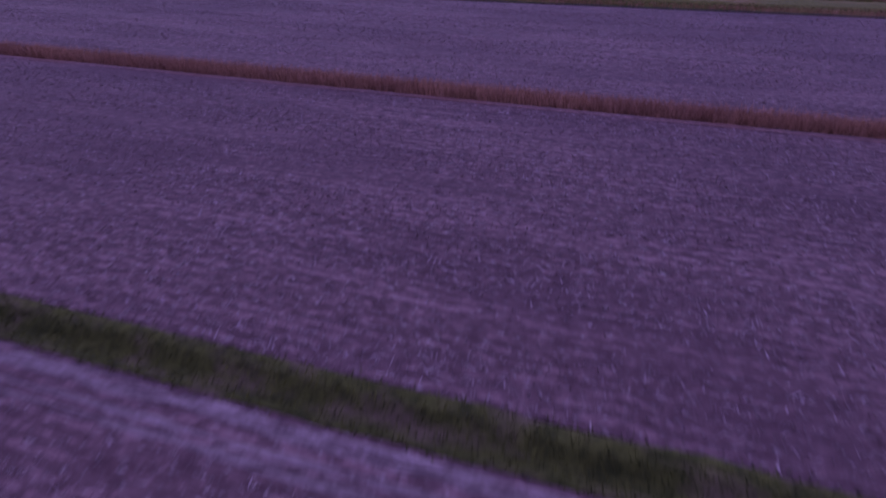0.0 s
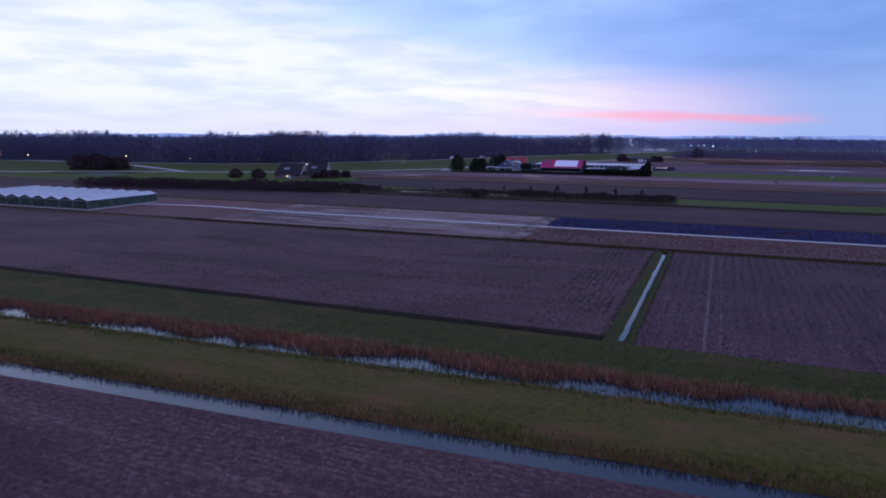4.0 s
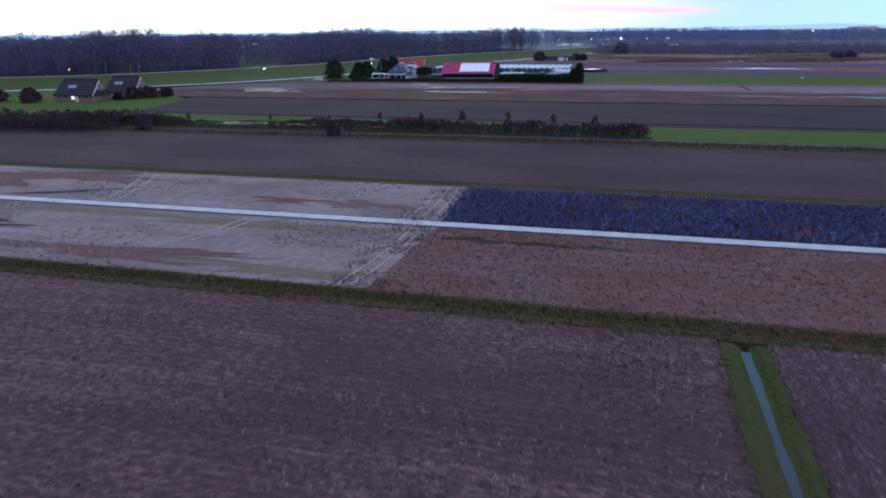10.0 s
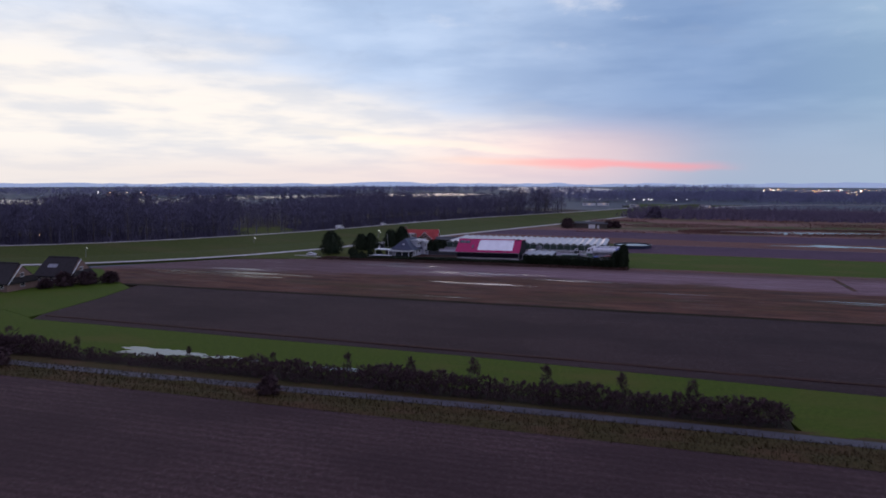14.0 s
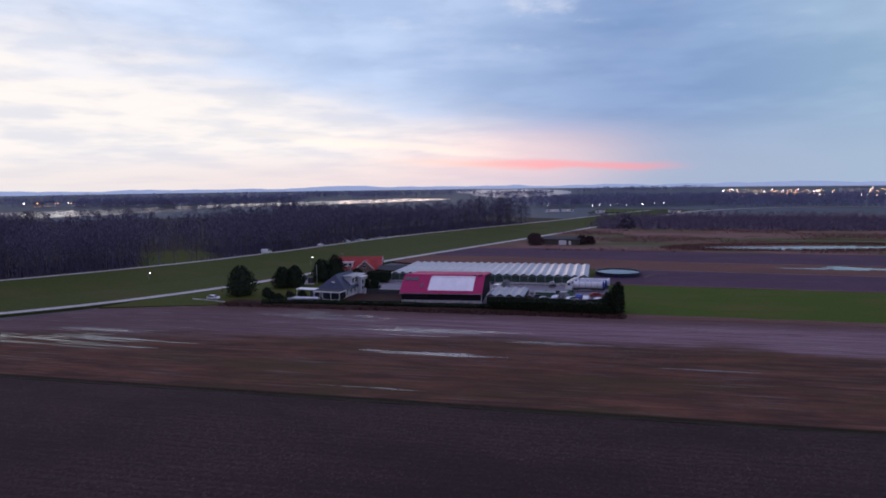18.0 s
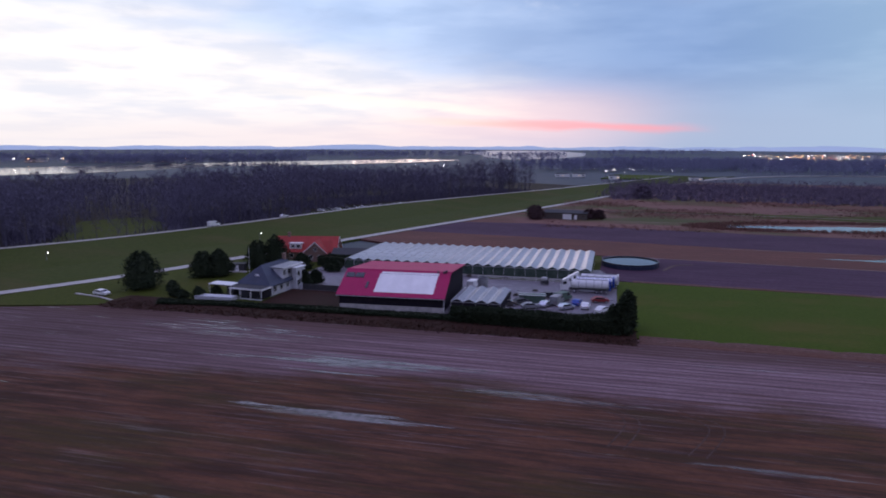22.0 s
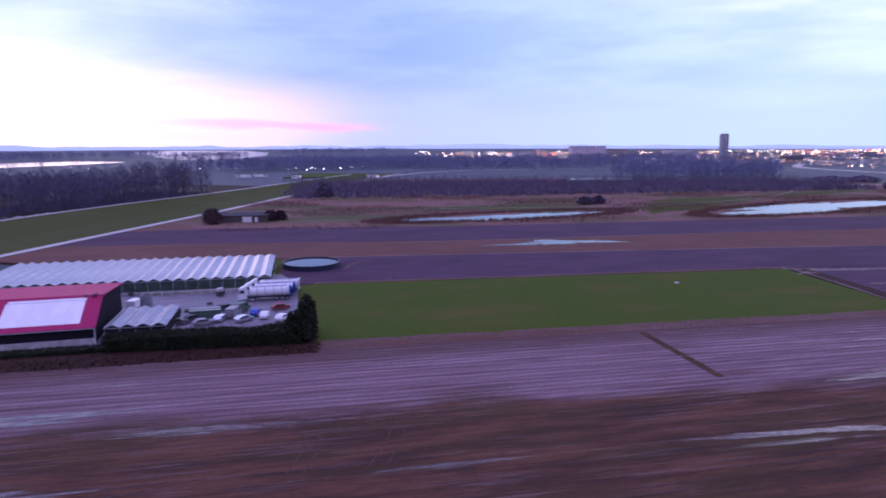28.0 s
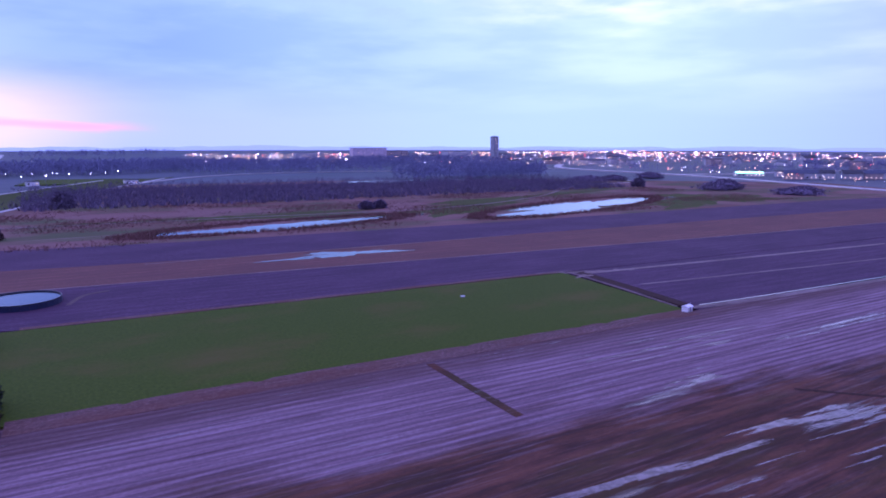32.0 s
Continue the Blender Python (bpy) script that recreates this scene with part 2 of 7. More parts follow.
def soil(name, dark, pale, patch, rows=0.75, axis="Y", row_mix=0.35, fine=1.6, big=0.03, rough=0.82, wet=None, fleck=0.0, fleck_col=(0.42, 0.36, 0.32), flat=0.35, wet_dark=0.45, gloss=0.07, streak=0.5):
    """Ploughed or stubbled ground: clods, rows, large damp patches; wet: (stretch along, stretch across, from, to) of standing water."""
    k = Mat(name, rough, spec=gloss)
    n1 = k.noise(fine, 6.0, rough=0.75)
    n2 = k.noise(big, 4.0, k.scaled(1, 2.2, 1))
    col = k.mix(k.ease(n1, 0.3, 0.72), dark, pale)
    if row_mix:
        w = k.wave(0.314 / rows, axis, 1.5)
        col = k.mix(k.math("MULTIPLY", k.ease(w, 0.2, 0.9), row_mix), col, tuple(c * 0.55 for c in dark))
    if streak:
        lanes = k.noise(1.0, 4.0, k.scaled(0.05, 0.62, 1) if axis == "Y" else k.scaled(0.62, 0.05, 1), 0.6)
        clod = k.noise(1.0, 3.0, k.scaled(1.1, 2.3, 1) if axis == "Y" else k.scaled(2.3, 1.1, 1), 0.7)
        rowed = k.wave(0.314 / rows, axis, 2.5)
        lump = k.math("ADD", k.math("MULTIPLY", clod, 0.62), k.math("ADD", k.math("MULTIPLY", lanes, 0.26), k.math("MULTIPLY", rowed, 0.12)))
        col = k.mix(k.math("MULTIPLY", k.ease(lump, 0.52, 0.62), streak), col, tuple(min(1.0, c * 1.5) for c in pale))
        col = k.mix(k.math("MULTIPLY", k.ease(lump, 0.49, 0.40), streak), col, tuple(c * 0.5 for c in dark))
    if fleck:
        f = k.noise(fine * 3.2, 3.0, k.scaled(0.45, 1, 1) if axis == "Y" else k.scaled(1, 0.45, 1), 0.8)
        col = k.mix(k.math("MULTIPLY", k.ease(f, 0.56, 0.7), fleck), col, fleck_col)
    col = k.mix(k.ease(n2, 0.38, 0.66), col, k.mix(0.62, col, patch))
    height = n1
    if wet:
        p = k.noise(1.0, 5.0, k.scaled(wet[0], wet[1], 1), 0.62)
        p2 = k.noise(1.0, 3.0, k.scaled(wet[0] * 6, wet[1] * 3.0, 1), 0.6)
        pw = k.math("ADD", k.math("MULTIPLY", p, 0.72), k.math("MULTIPLY", p2, 0.28))
        fw = k.ease(pw, wet[2], wet[3])
        col = k.mix(fw, col, tuple(c * wet_dark for c in dark))
        k.rough(k.ease(fw, 0.1, 0.85, rough, 0.06))
        k.b.inputs["Specular IOR Level"].default_value = 0.5
        height = k.math("MULTIPLY", n1, k.math("SUBTRACT", 1.0, fw))
    k.colour(col)
    k.bump(height, flat, 0.12)
    return k.m


def grass(name, dark, pale, dry, fine=1.2, big=0.06, dry_from=0.52):
    k = Mat(name, 0.85, spec=0.06)
    n1 = k.noise(fine, 6.0, rough=0.75)
    n2 = k.noise(big, 5.0, k.scaled(1, 1.8, 1))
    col = k.mix(k.ease(n1, 0.3, 0.7), dark, pale)
    col = k.mix(k.ease(n2, dry_from - 0.1, dry_from + 0.2), col, dry)
    k.colour(col)
    k.bump(n1, 0.5, 0.15)
    return k.m


def plain(name, col, rough=0.6, metal=0.0, var=0.25, scale=1.5, bump=0.0, spec=0.4, dirt=None):
    k = Mat(name, rough, metal, spec)
    n1 = k.noise(scale, 5.0)
    n2 = k.noise(scale * 7, 4.0)
    c = k.mix(k.ease(n1, 0.3, 0.7), tuple(v * (1 - var) for v in col), tuple(min(1.0, v * (1 + var * 0.5)) for v in col))
    if dirt:
        c = k.mix(k.math("MULTIPLY", k.ease(n2, 0.5, 0.75), 0.5), c, dirt)
    k.colour(c)
    k.rough(k.ease(n2, 0.25, 0.75, max(0.03, rough - 0.08), min(1.0, rough + 0.08)))
    if bump:
        k.bump(n2, bump, 0.02)
    return k.m


def lamp_glow(name, col, strength):
    m = bpy.data.materials.new(name)
    m.use_nodes = True
    n = m.node_tree.nodes
    b = n["Principled BSDF"]
    b.inputs["Base Color"].default_value = (*col, 1)
    b.inputs["Emission Color"].default_value = (*col, 1)
    b.inputs["Emission Strength"].default_value = strength
    return m


def blade(name, root, tip, vary):
    """Leaves, stalks and twigs, each a little different."""
    k = Mat(name, 0.85, spec=0.06)
    r = k.island()
    k.colour(k.mix(k.ease(r, 0.0, 1.0), root, k.mix(k.ease(k.noise(0.08, 3.0), 0.35, 0.65), tip, vary)))
    return k.m


M_STUBBLE = soil("stubble_soil", (0.0638, 0.0320, 0.0301), (0.1210, 0.0700, 0.0641), (0.0487, 0.0246, 0.0255), rows=0.75, row_mix=0.5, fleck=0.4, fine=1.3, streak=0.7)
M_STUBBLE_X = soil("stubble_soil_cross_rows", (0.0582, 0.0296, 0.0312), (0.1050, 0.0585, 0.0615), (0.0459, 0.0240, 0.0279), rows=1.5, axis="X", row_mix=0.6, fleck=0.5, fine=1.1)
M_FALLOW = soil("fallow_soil", (0.043, 0.0235, 0.0235), (0.070, 0.040, 0.040), (0.032, 0.0178, 0.019), rows=1.5, row_mix=0.14, fleck=0.3)
M_SIXTH = soil("dark_plum_brown_soil", (0.0284, 0.0155, 0.0155), (0.0462, 0.0264, 0.0264), (0.0211, 0.0117, 0.0125), rows=1.5, row_mix=0.14, fleck=0.3)
M_DARK = soil("dark_ploughed_soil", (0.0252, 0.0137, 0.0177), (0.0437, 0.0244, 0.0294), (0.0186, 0.0108, 0.0135), rows=3.0, row_mix=0.3)
M_CLAY = soil("pale_clay", (0.1690, 0.1229, 0.1091), (0.2675, 0.2117, 0.1936), (0.1056, 0.0717, 0.0598), rows=6.0, row_mix=0.2, rough=0.8, fine=0.6, big=0.05, streak=0.22)
M_WEEDY = soil("weedy_stubble_soil", (0.0929, 0.0516, 0.0446), (0.1613, 0.0903, 0.0789), (0.1075, 0.0430, 0.0278), rows=1.5, fleck=0.4, big=0.08)
M_PLUM = soil("plum_ploughed_soil", (0.064, 0.035, 0.056), (0.102, 0.056, 0.088), (0.052, 0.029, 0.047), rows=4.0, row_mix=0.3)
M_RUSSET = soil("russet_soil", (0.122, 0.056, 0.043), (0.175, 0.082, 0.064), (0.094, 0.045, 0.040), rows=5.0, row_mix=0.3)
M_BLACK = soil("wet_black_soil", (0.022, 0.016, 0.012), (0.040, 0.030, 0.020), (0.026, 0.024, 0.012), row_mix=0, rough=0.8)
# bluish base colour carries some of the haze of distance
M_BASE = soil("haze_tinted_distant_land", (0.0517, 0.0619, 0.0755), (0.0793, 0.0893, 0.1042), (0.0412, 0.0605, 0.0567), row_mix=0, fine=0.02, big=0.003, rough=0.7, gloss=0.15, streak=0)


def streaky(name, cols, line_col, along, across, lines, wet, rough, spec, line_mix=0.5):
    """Waterlogged ground worked lengthwise: colour bands, thin pale lines and long shallow pools."""
    k = Mat(name, rough, spec=spec)
    band = k.noise(1.0, 5.0, k.scaled(along, across, 1), 0.62)
    band2 = k.noise(1.0, 4.0, k.scaled(along * 1.7, across * 0.45, 1), 0.5)
    col = k.mix(k.ease(band, 0.36, 0.62), cols[0], cols[1])
    col = k.mix(k.ease(band2, 0.42, 0.62), col, cols[2])
    thin = k.noise(1.0, 5.0, k.scaled(along * 0.8, lines, 1), 0.7)
    where = k.noise(1.0, 3.0, k.scaled(0.018, 0.05, 1))
    fl = k.math("MULTIPLY", k.ease(thin, 0.52, 0.68), k.ease(where, 0.4, 0.62))
    col = k.mix(k.math("MULTIPLY", fl, line_mix), col, line_col)
    dark = k.noise(1.0, 4.0, k.scaled(along, lines * 1.4, 1), 0.7)
    col = k.mix(k.math("MULTIPLY", k.ease(dark, 0.55, 0.72), 0.45), col, tuple(c * 0.5 for c in cols[0]))
    p = k.noise(1.0, 6.0, k.scaled(wet[0], wet[1], 1), 0.66)
    fw = k.ease(p, wet[2], wet[3])
    col = k.mix(k.math("MULTIPLY", fw, 0.7), col, tuple(c * 0.45 for c in cols[0]))
    grain = k.noise(1.3, 5.0, rough=0.75)
    col = k.mix(k.ease(grain, 0.3, 0.75, 0.0, 0.35), col, tuple(c * 0.55 for c in cols[0]))
    k.colour(col)
    k.rough(k.math("MAXIMUM", k.math("SUBTRACT", k.math("SUBTRACT", rough, k.math("MULTIPLY", fl, rough * 0.35)), k.math("MULTIPLY", fw, rough * 0.8)), 0.09))
    k.bump(k.math("MULTIPLY", k.math("ADD", grain, k.math("MULTIPLY", thin, 1.5)), k.math("SUBTRACT", 1.0, fw)), 0.4, 0.1)
    return k.m


M_BOG = streaky("boggy_brown_soil", ((0.066, 0.030, 0.019), (0.108, 0.044, 0.026), (0.052, 0.038, 0.015)), (0.20, 0.15, 0.145), 0.008, 0.11, 0.75, (0.016, 0.22, 0.60, 0.70), 0.9, 0.1, 0.6)


def wet_field(name):
    """Waterlogged field: pale mud along its far side frays into brown bog on the near side, both streaked by the plough."""
    k = Mat(name, 0.8, spec=0.04)
    s = k.n.new("ShaderNodeSeparateXYZ")
    k.l.new(k.coord, s.inputs[0])
    u, v = s.outputs[0], s.outputs[1]
    off = k.math("MULTIPLY", k.math("ADD", u, 20.0), 1 / 90.0)
    mid = k.math("SUBTRACT", 449.6, k.math("MULTIPLY", k.math("MULTIPLY", off, off), 4.0))
    mid = k.math("SUBTRACT", mid, k.math("MULTIPLY", k.math("MAXIMUM", k.math("ADD", u, 34.0), 0.0), 0.055))
    fray = k.noise(1.0, 5.0, k.scaled(0.020, 0.16, 1), 0.68)
    fine = k.noise(1.0, 6.0, k.scaled(0.045, 0.75, 1), 0.74)
    blot = k.noise(0.035, 4.0)
    d = k.math("SUBTRACT", v, mid)
    d = k.math("ADD", d, k.math("MULTIPLY", k.math("SUBTRACT", fray, 0.5), 22.0))
    d = k.math("ADD", d, k.math("MULTIPLY", k.math("SUBTRACT", fine, 0.5), 16.0))
    d = k.math("ADD", d, k.math("MULTIPLY", k.math("SUBTRACT", blot, 0.5), 14.0))
    mud = k.ease(d, -4.0, 5.0)
    # brown bog with green and red bands
    b1, b2 = k.noise(1.0, 7.0, k.scaled(0.05, 0.26, 1), 0.72), k.noise(1.0, 6.0, k.scaled(0.022, 0.09, 1), 0.68)
    bog = k.mix(k.ease(b1, 0.36, 0.64), (0.052, 0.026, 0.018), (0.140, 0.060, 0.036))
    bog = k.mix(k.ease(b2, 0.46, 0.64, 0.0, 0.8), bog, (0.062, 0.044, 0.018))
    # pale mud with darker lanes
    m1 = k.noise(1.0, 6.0, k.scaled(0.025, 0.6, 1), 0.74)
    pale = k.mix(k.ease(m1, 0.34, 0.66), (0.150, 0.090, 0.100), (0.300, 0.198, 0.224))
    pale = k.mix(k.ease(u, -190.0, -60.0, 0.7, 0.0), pale, (0.085, 0.052, 0.048))
    pale = k.mix(k.ease(k.math("ADD", v, k.math("MULTIPLY", fine, 8.0)), 470.0, 480.0, 0.0, 0.75), pale, (0.095, 0.050, 0.042))
    col = k.mix(mud, bog, pale)
    # plough lines along the field
    w = k.wave(0.314 / 1.7, "Y", 1.6, k.scaled(0.25, 1, 1, 1.0))
    w2 = k.noise(1.0, 6.0, k.scaled(0.045, 1.15, 1), 0.74)
    lines = k.math("MULTIPLY", k.ease(w2, 0.50, 0.70), k.ease(blot, 0.34, 0.6))
    col = k.mix(k.math("MULTIPLY", lines, k.ease(mud, 0.0, 1.0, 0.30, 0.45)), col, (0.40, 0.31, 0.34))
    col = k.mix(k.math("MULTIPLY", k.ease(w, 0.5, 0.9), k.ease(mud, 0.0, 1.0, 0.22, 0.42)), col, (0.060, 0.036, 0.036))
    dk = k.noise(1.0, 6.0, k.scaled(0.045, 0.95, 1), 0.74)
    col = k.mix(k.math("MULTIPLY", k.ease(dk, 0.51, 0.64), k.ease(mud, 0.0, 1.0, 0.62, 0.42)), col, (0.035, 0.022, 0.020))
    grain = k.noise(1.4, 5.0, rough=0.78)
    col = k.mix(k.ease(grain, 0.35, 0.75, 0.0, 0.4), col, (0.045, 0.028, 0.024))
    # films of standing water in the lines
    p = k.noise(1.0, 6.0, k.scaled(0.045, 0.55, 1), 0.70)
    spots = None
    for cu, cv, ru, rv in ((-101, 453, 20, 4.6), (-128, 464, 24, 4.0), (-97, 431.5, 20, 2.2), (-45, 429.0, 28, 0.8), (-100, 405.5, 18, 0.7), (-182, 432, 16, 3.2), (-70, 446, 22, 2.2), (9, 425.7, 17, 1.1), (22, 420.8, 8, 1.0), (56, 426.0, 17, 3.6), (38, 444.5, 14, 2.5), (-190, 440, 30, 5), (110, 455, 40, 4)):
        x, y = k.math("MULTIPLY", k.math("SUBTRACT", u, cu), 1 / ru), k.math("MULTIPLY", k.math("SUBTRACT", v, cv), 1 / rv)
        e = k.math("MAXIMUM", k.math("SUBTRACT", 1.0, k.math("ADD", k.math("MULTIPLY", x, x), k.math("MULTIPLY", y, y))), 0.0)
        spots = e if spots is None else k.math("MAXIMUM", spots, e)
    film = k.math("MULTIPLY", k.ease(p, 0.60, 0.68), k.ease(d, -6.0, 6.0))
    q = k.noise(1.0, 5.0, k.scaled(0.22, 1.5, 1), 0.72)
    pq = k.math("ADD", k.math("ADD", k.math("MULTIPLY", p, 0.38), k.math("MULTIPLY", w2, 0.30)), k.math("MULTIPLY", q, 0.32))
    film = k.math("MAXIMUM", film, k.ease(k.math("ADD", pq, k.math("MULTIPLY", spots, 0.15)), 0.575, 0.685))
    film = k.math("MULTIPLY", film, k.ease(w, 0.35, 0.9, 1.0, 0.55))
    col = k.mix(k.math("MULTIPLY", film, 0.45), col, (0.06, 0.04, 0.038))
    k.colour(col)
    k.l.new(k.ease(film, 0.0, 1.0, 0.04, 0.42), k.b.inputs["Specular IOR Level"])
    k.rough(k.math("SUBTRACT", k.math("SUBTRACT", 0.82, k.math("MULTIPLY", lines, 0.2)), k.math("MULTIPLY", film, 0.62)))
    k.bump(k.math("MULTIPLY", k.math("ADD", grain, k.math("MULTIPLY", w2, 1.6)), k.math("SUBTRACT", 1.0, film)), 0.45, 0.12)
    return k.m


M_WETFIELD = wet_field("waterlogged_streaked_soil")
M_REDEDGE = soil("dead_reddish_growth", (0.026, 0.013, 0.010), (0.056, 0.026, 0.020), (0.034, 0.020, 0.013), row_mix=0, fine=1.5, big=0.12)
M_THIN = grass("thin_growth_on_clay", (0.105, 0.090, 0.048), (0.170, 0.140, 0.085), (0.150, 0.105, 0.080), 1.2, 0.2, 0.5)
M_YARD = soil("yard_paving", (0.1440, 0.1265, 0.1477), (0.2088, 0.1847, 0.2138), (0.1080, 0.0958, 0.1128), row_mix=0, fine=0.5, rough=0.6, big=0.08, wet=(0.09, 0.09, 0.58, 0.68), wet_dark=0.6)
M_GRASS = grass("meadow_grass", (0.0340, 0.0459, 0.0076), (0.0723, 0.0850, 0.0145), (0.0723, 0.0629, 0.0187), 1.4, 0.05, 0.58)
M_CROP = grass("winter_crop_grass", (0.031, 0.056, 0.005), (0.068, 0.100, 0.010), (0.080, 0.078, 0.016), 1.6, 0.035, 0.56)
M_BANK = grass("rough_bank_grass", (0.040, 0.040, 0.007), (0.092, 0.082, 0.015), (0.115, 0.066, 0.024), 1.5, 0.09, 0.53)
M_DIKE = grass("dike_grass", (0.0409, 0.0551, 0.0119), (0.0631, 0.0765, 0.0179), (0.0743, 0.0688, 0.0237), 0.7, 0.02, 0.56)
M_VERGE = grass("dull_verge_grass", (0.0360, 0.0319, 0.0115), (0.0680, 0.0532, 0.0202), (0.0760, 0.0456, 0.0230), 1.6, 0.12, 0.5)
M_HEATH = streaky("reddish_rough_meadow", ((0.165, 0.084, 0.068), (0.082, 0.100, 0.044), (0.205, 0.116, 0.098)), (0.20, 0.145, 0.12), 0.010, 0.045, 0.22, (0.01, 0.05, 0.95, 1.0), 0.95, 0.04, 0.55)
M_TRACK = soil("trodden_stubble", (0.0936, 0.0612, 0.0562), (0.1872, 0.1368, 0.1224), (0.072, 0.0468, 0.0432), row_mix=0, fine=2.5)
M_CONCRETE = plain("pale_concrete", (0.3910, 0.3655, 0.3485), 0.6, var=0.2, scale=0.4, dirt=(0.1700, 0.1360, 0.1190))
M_ROAD = plain("grey_road", (0.068, 0.066, 0.074), 0.75, var=0.3, scale=0.3, spec=0.2)
kw = Mat("still_water", 0.08, spec=0.28)
kw.colour((0.018, 0.022, 0.026))
kw.bump(kw.noise(0.5, 3.0), 0.05, 0.02)
M_WATER = kw.m
kr = Mat("river_water", 0.10, spec=0.5)
kr.colour((0.02, 0.025, 0.03))
kr.b.inputs["Roughness"].default_value = 0.10
kr.bump(kr.noise(0.1, 4.0), 0.02, 0.03)
M_RIVER = kr.m
kr = Mat("hazy_bay_water", 0.35, spec=0.3)
kr.colour((0.10, 0.11, 0.13))
M_BAY = kr.m
kf = Mat("muddy_water_film", 0.22, spec=0.30)
kf.colour(kf.mix(kf.ease(kf.noise(0.6, 4.0), 0.35, 0.65), (0.075, 0.052, 0.058), (0.150, 0.108, 0.120)))
kf.bump(kf.noise(2.0, 3.0), 0.1, 0.02)
M_FILM = kf.m
B_STRAW = blade("pale_stubble_straw", (0.0796, 0.0494, 0.0437), (0.257, 0.1918, 0.181), (0.1836, 0.125, 0.1186))
B_REED = blade("dry_reed", (0.15, 0.070, 0.040), (0.40, 0.20, 0.115), (0.29, 0.14, 0.09))
B_GRASS = blade("bank_grass_blades", (0.0467, 0.0527, 0.0119), (0.1318, 0.1173, 0.0306), (0.0978, 0.1003, 0.0221))
B_LEEK = blade("blue_green_crop_leaves", (0.050, 0.050, 0.095), (0.135, 0.140, 0.27), (0.090, 0.090, 0.20))
# twig colour lifted and blued: the haze over the wood is painted in
B_TWIG = blade("haze_lifted_bare_twigs", (0.0761, 0.0694, 0.1035), (0.1834, 0.1649, 0.2376), (0.1343, 0.1215, 0.1796))
# pale blue cast put into the twig colour in place of distance haze
B_FAR = blade("haze_tinted_far_twigs", (0.1682, 0.1742, 0.2642), (0.3004, 0.3004, 0.4311), (0.2281, 0.2342, 0.3407))
# brighter, more violet than the near shrub twigs; colour stands in for haze
B_THICKET = blade("violet_haze_thicket_twigs", (0.1061, 0.087, 0.1254), (0.2177, 0.1729, 0.2381), (0.1618, 0.1317, 0.188))
B_BUSH = blade("bare_shrub_twigs", (0.0497, 0.0309, 0.0348), (0.1025, 0.0617, 0.0657), (0.0745, 0.048, 0.0523))
B_CONIFER = blade("conifer_leaves", (0.020, 0.028, 0.018), (0.050, 0.064, 0.036), (0.034, 0.048, 0.028))
M_BARK = plain("bark", (0.11, 0.092, 0.088), 0.9, scale=3.0)

# ---- geometry helpers ----
FIELD = pose(0, 0, 0, 0, 0, -20.0)        # the fields' own axes: u along the drains, v across them
rng = np.random.default_rng(7)


def here(u, v, z=0.0, turn=0.0):
    return FIELD @ pose(u, v, z, 0, 0, turn)


class Geo:
    """Vertices and faces of one mesh."""

    def __init__(self):
        self.v, self.f = [], []

    def add(self, verts, faces):
        k = len(self.v)
        self.v += [tuple(p) for p in verts]
        self.f += [tuple(i + k for i in f) for f in faces]
        return self

    def box(self, x0, x1, y0, y1, z0, z1):
        p = [(x, y, z) for z in (z0, z1) for x, y in ((x0, y0), (x1, y0), (x1, y1), (x0, y1))]
        return self.add(p, [(0, 3, 2, 1), (4, 5, 6, 7), (0, 1, 5, 4), (1, 2, 6, 5), (2, 3, 7, 6), (3, 0, 4, 7)])

    def prism(self, outline, y0, y1, axis="y"):
        """An outline in x, z drawn out along y (or, with axis x, an outline in y, z along x)."""
        n = len(outline)
        p = [(a, y, b) if axis == "y" else (y, a, b) for y in (y0, y1) for a, b in outline]
        side = [(i, (i + 1) % n, n + (i + 1) % n, n + i) for i in range(n)]
        return self.add(p, [tuple(range(n))[::-1], tuple(range(n, 2 * n))] + side)

    def slab(self, outline, z0, z1):
        n = len(outline)
        p = [(a, b, z) for z in (z0, z1) for a, b in outline]
        return self.add(p, [tuple(range(n))[::-1], tuple(range(n, 2 * n))] + [(i, (i + 1) % n, n + (i + 1) % n, n + i) for i in range(n)])

    def tube(self, a, b, ra, rb, n=8, caps=True):
        a, b = Vector(a), Vector(b)
        q = (b - a).to_track_quat("Z", "Y")
        ring = [q @ Vector((math.cos(6.2832 * i / n), math.sin(6.2832 * i / n), 0)) for i in range(n)]
        p = [a + r * ra for r in ring] + [b + r * rb for r in ring]
        f = [(i, (i + 1) % n, n + (i + 1) % n, n + i) for i in range(n)]
        return self.add(p, f + ([tuple(range(n))[::-1], tuple(range(n, 2 * n))] if caps else []))

    def capsule(self, a, b, r, n=14, dome=0.25):
        """A tank: a tube with domed ends."""
        a, b = Vector(a), Vector(b)
        d = (b - a).normalized()
        self.tube(a, b, r, r, n, False)
        for end, s in ((a, -1), (b, 1)):
            self.tube(end, end + d * s * dome * 0.6, r, r * 0.75, n, False)
            self.tube(end + d * s * dome * 0.6, end + d * s * dome, r * 0.75, r * 0.2, n, True)
        return self

    def mesh(self, name):
        m = bpy.data.meshes.new(name)
        m.from_pydata(self.v, [], self.f)
        m.update()
        return m


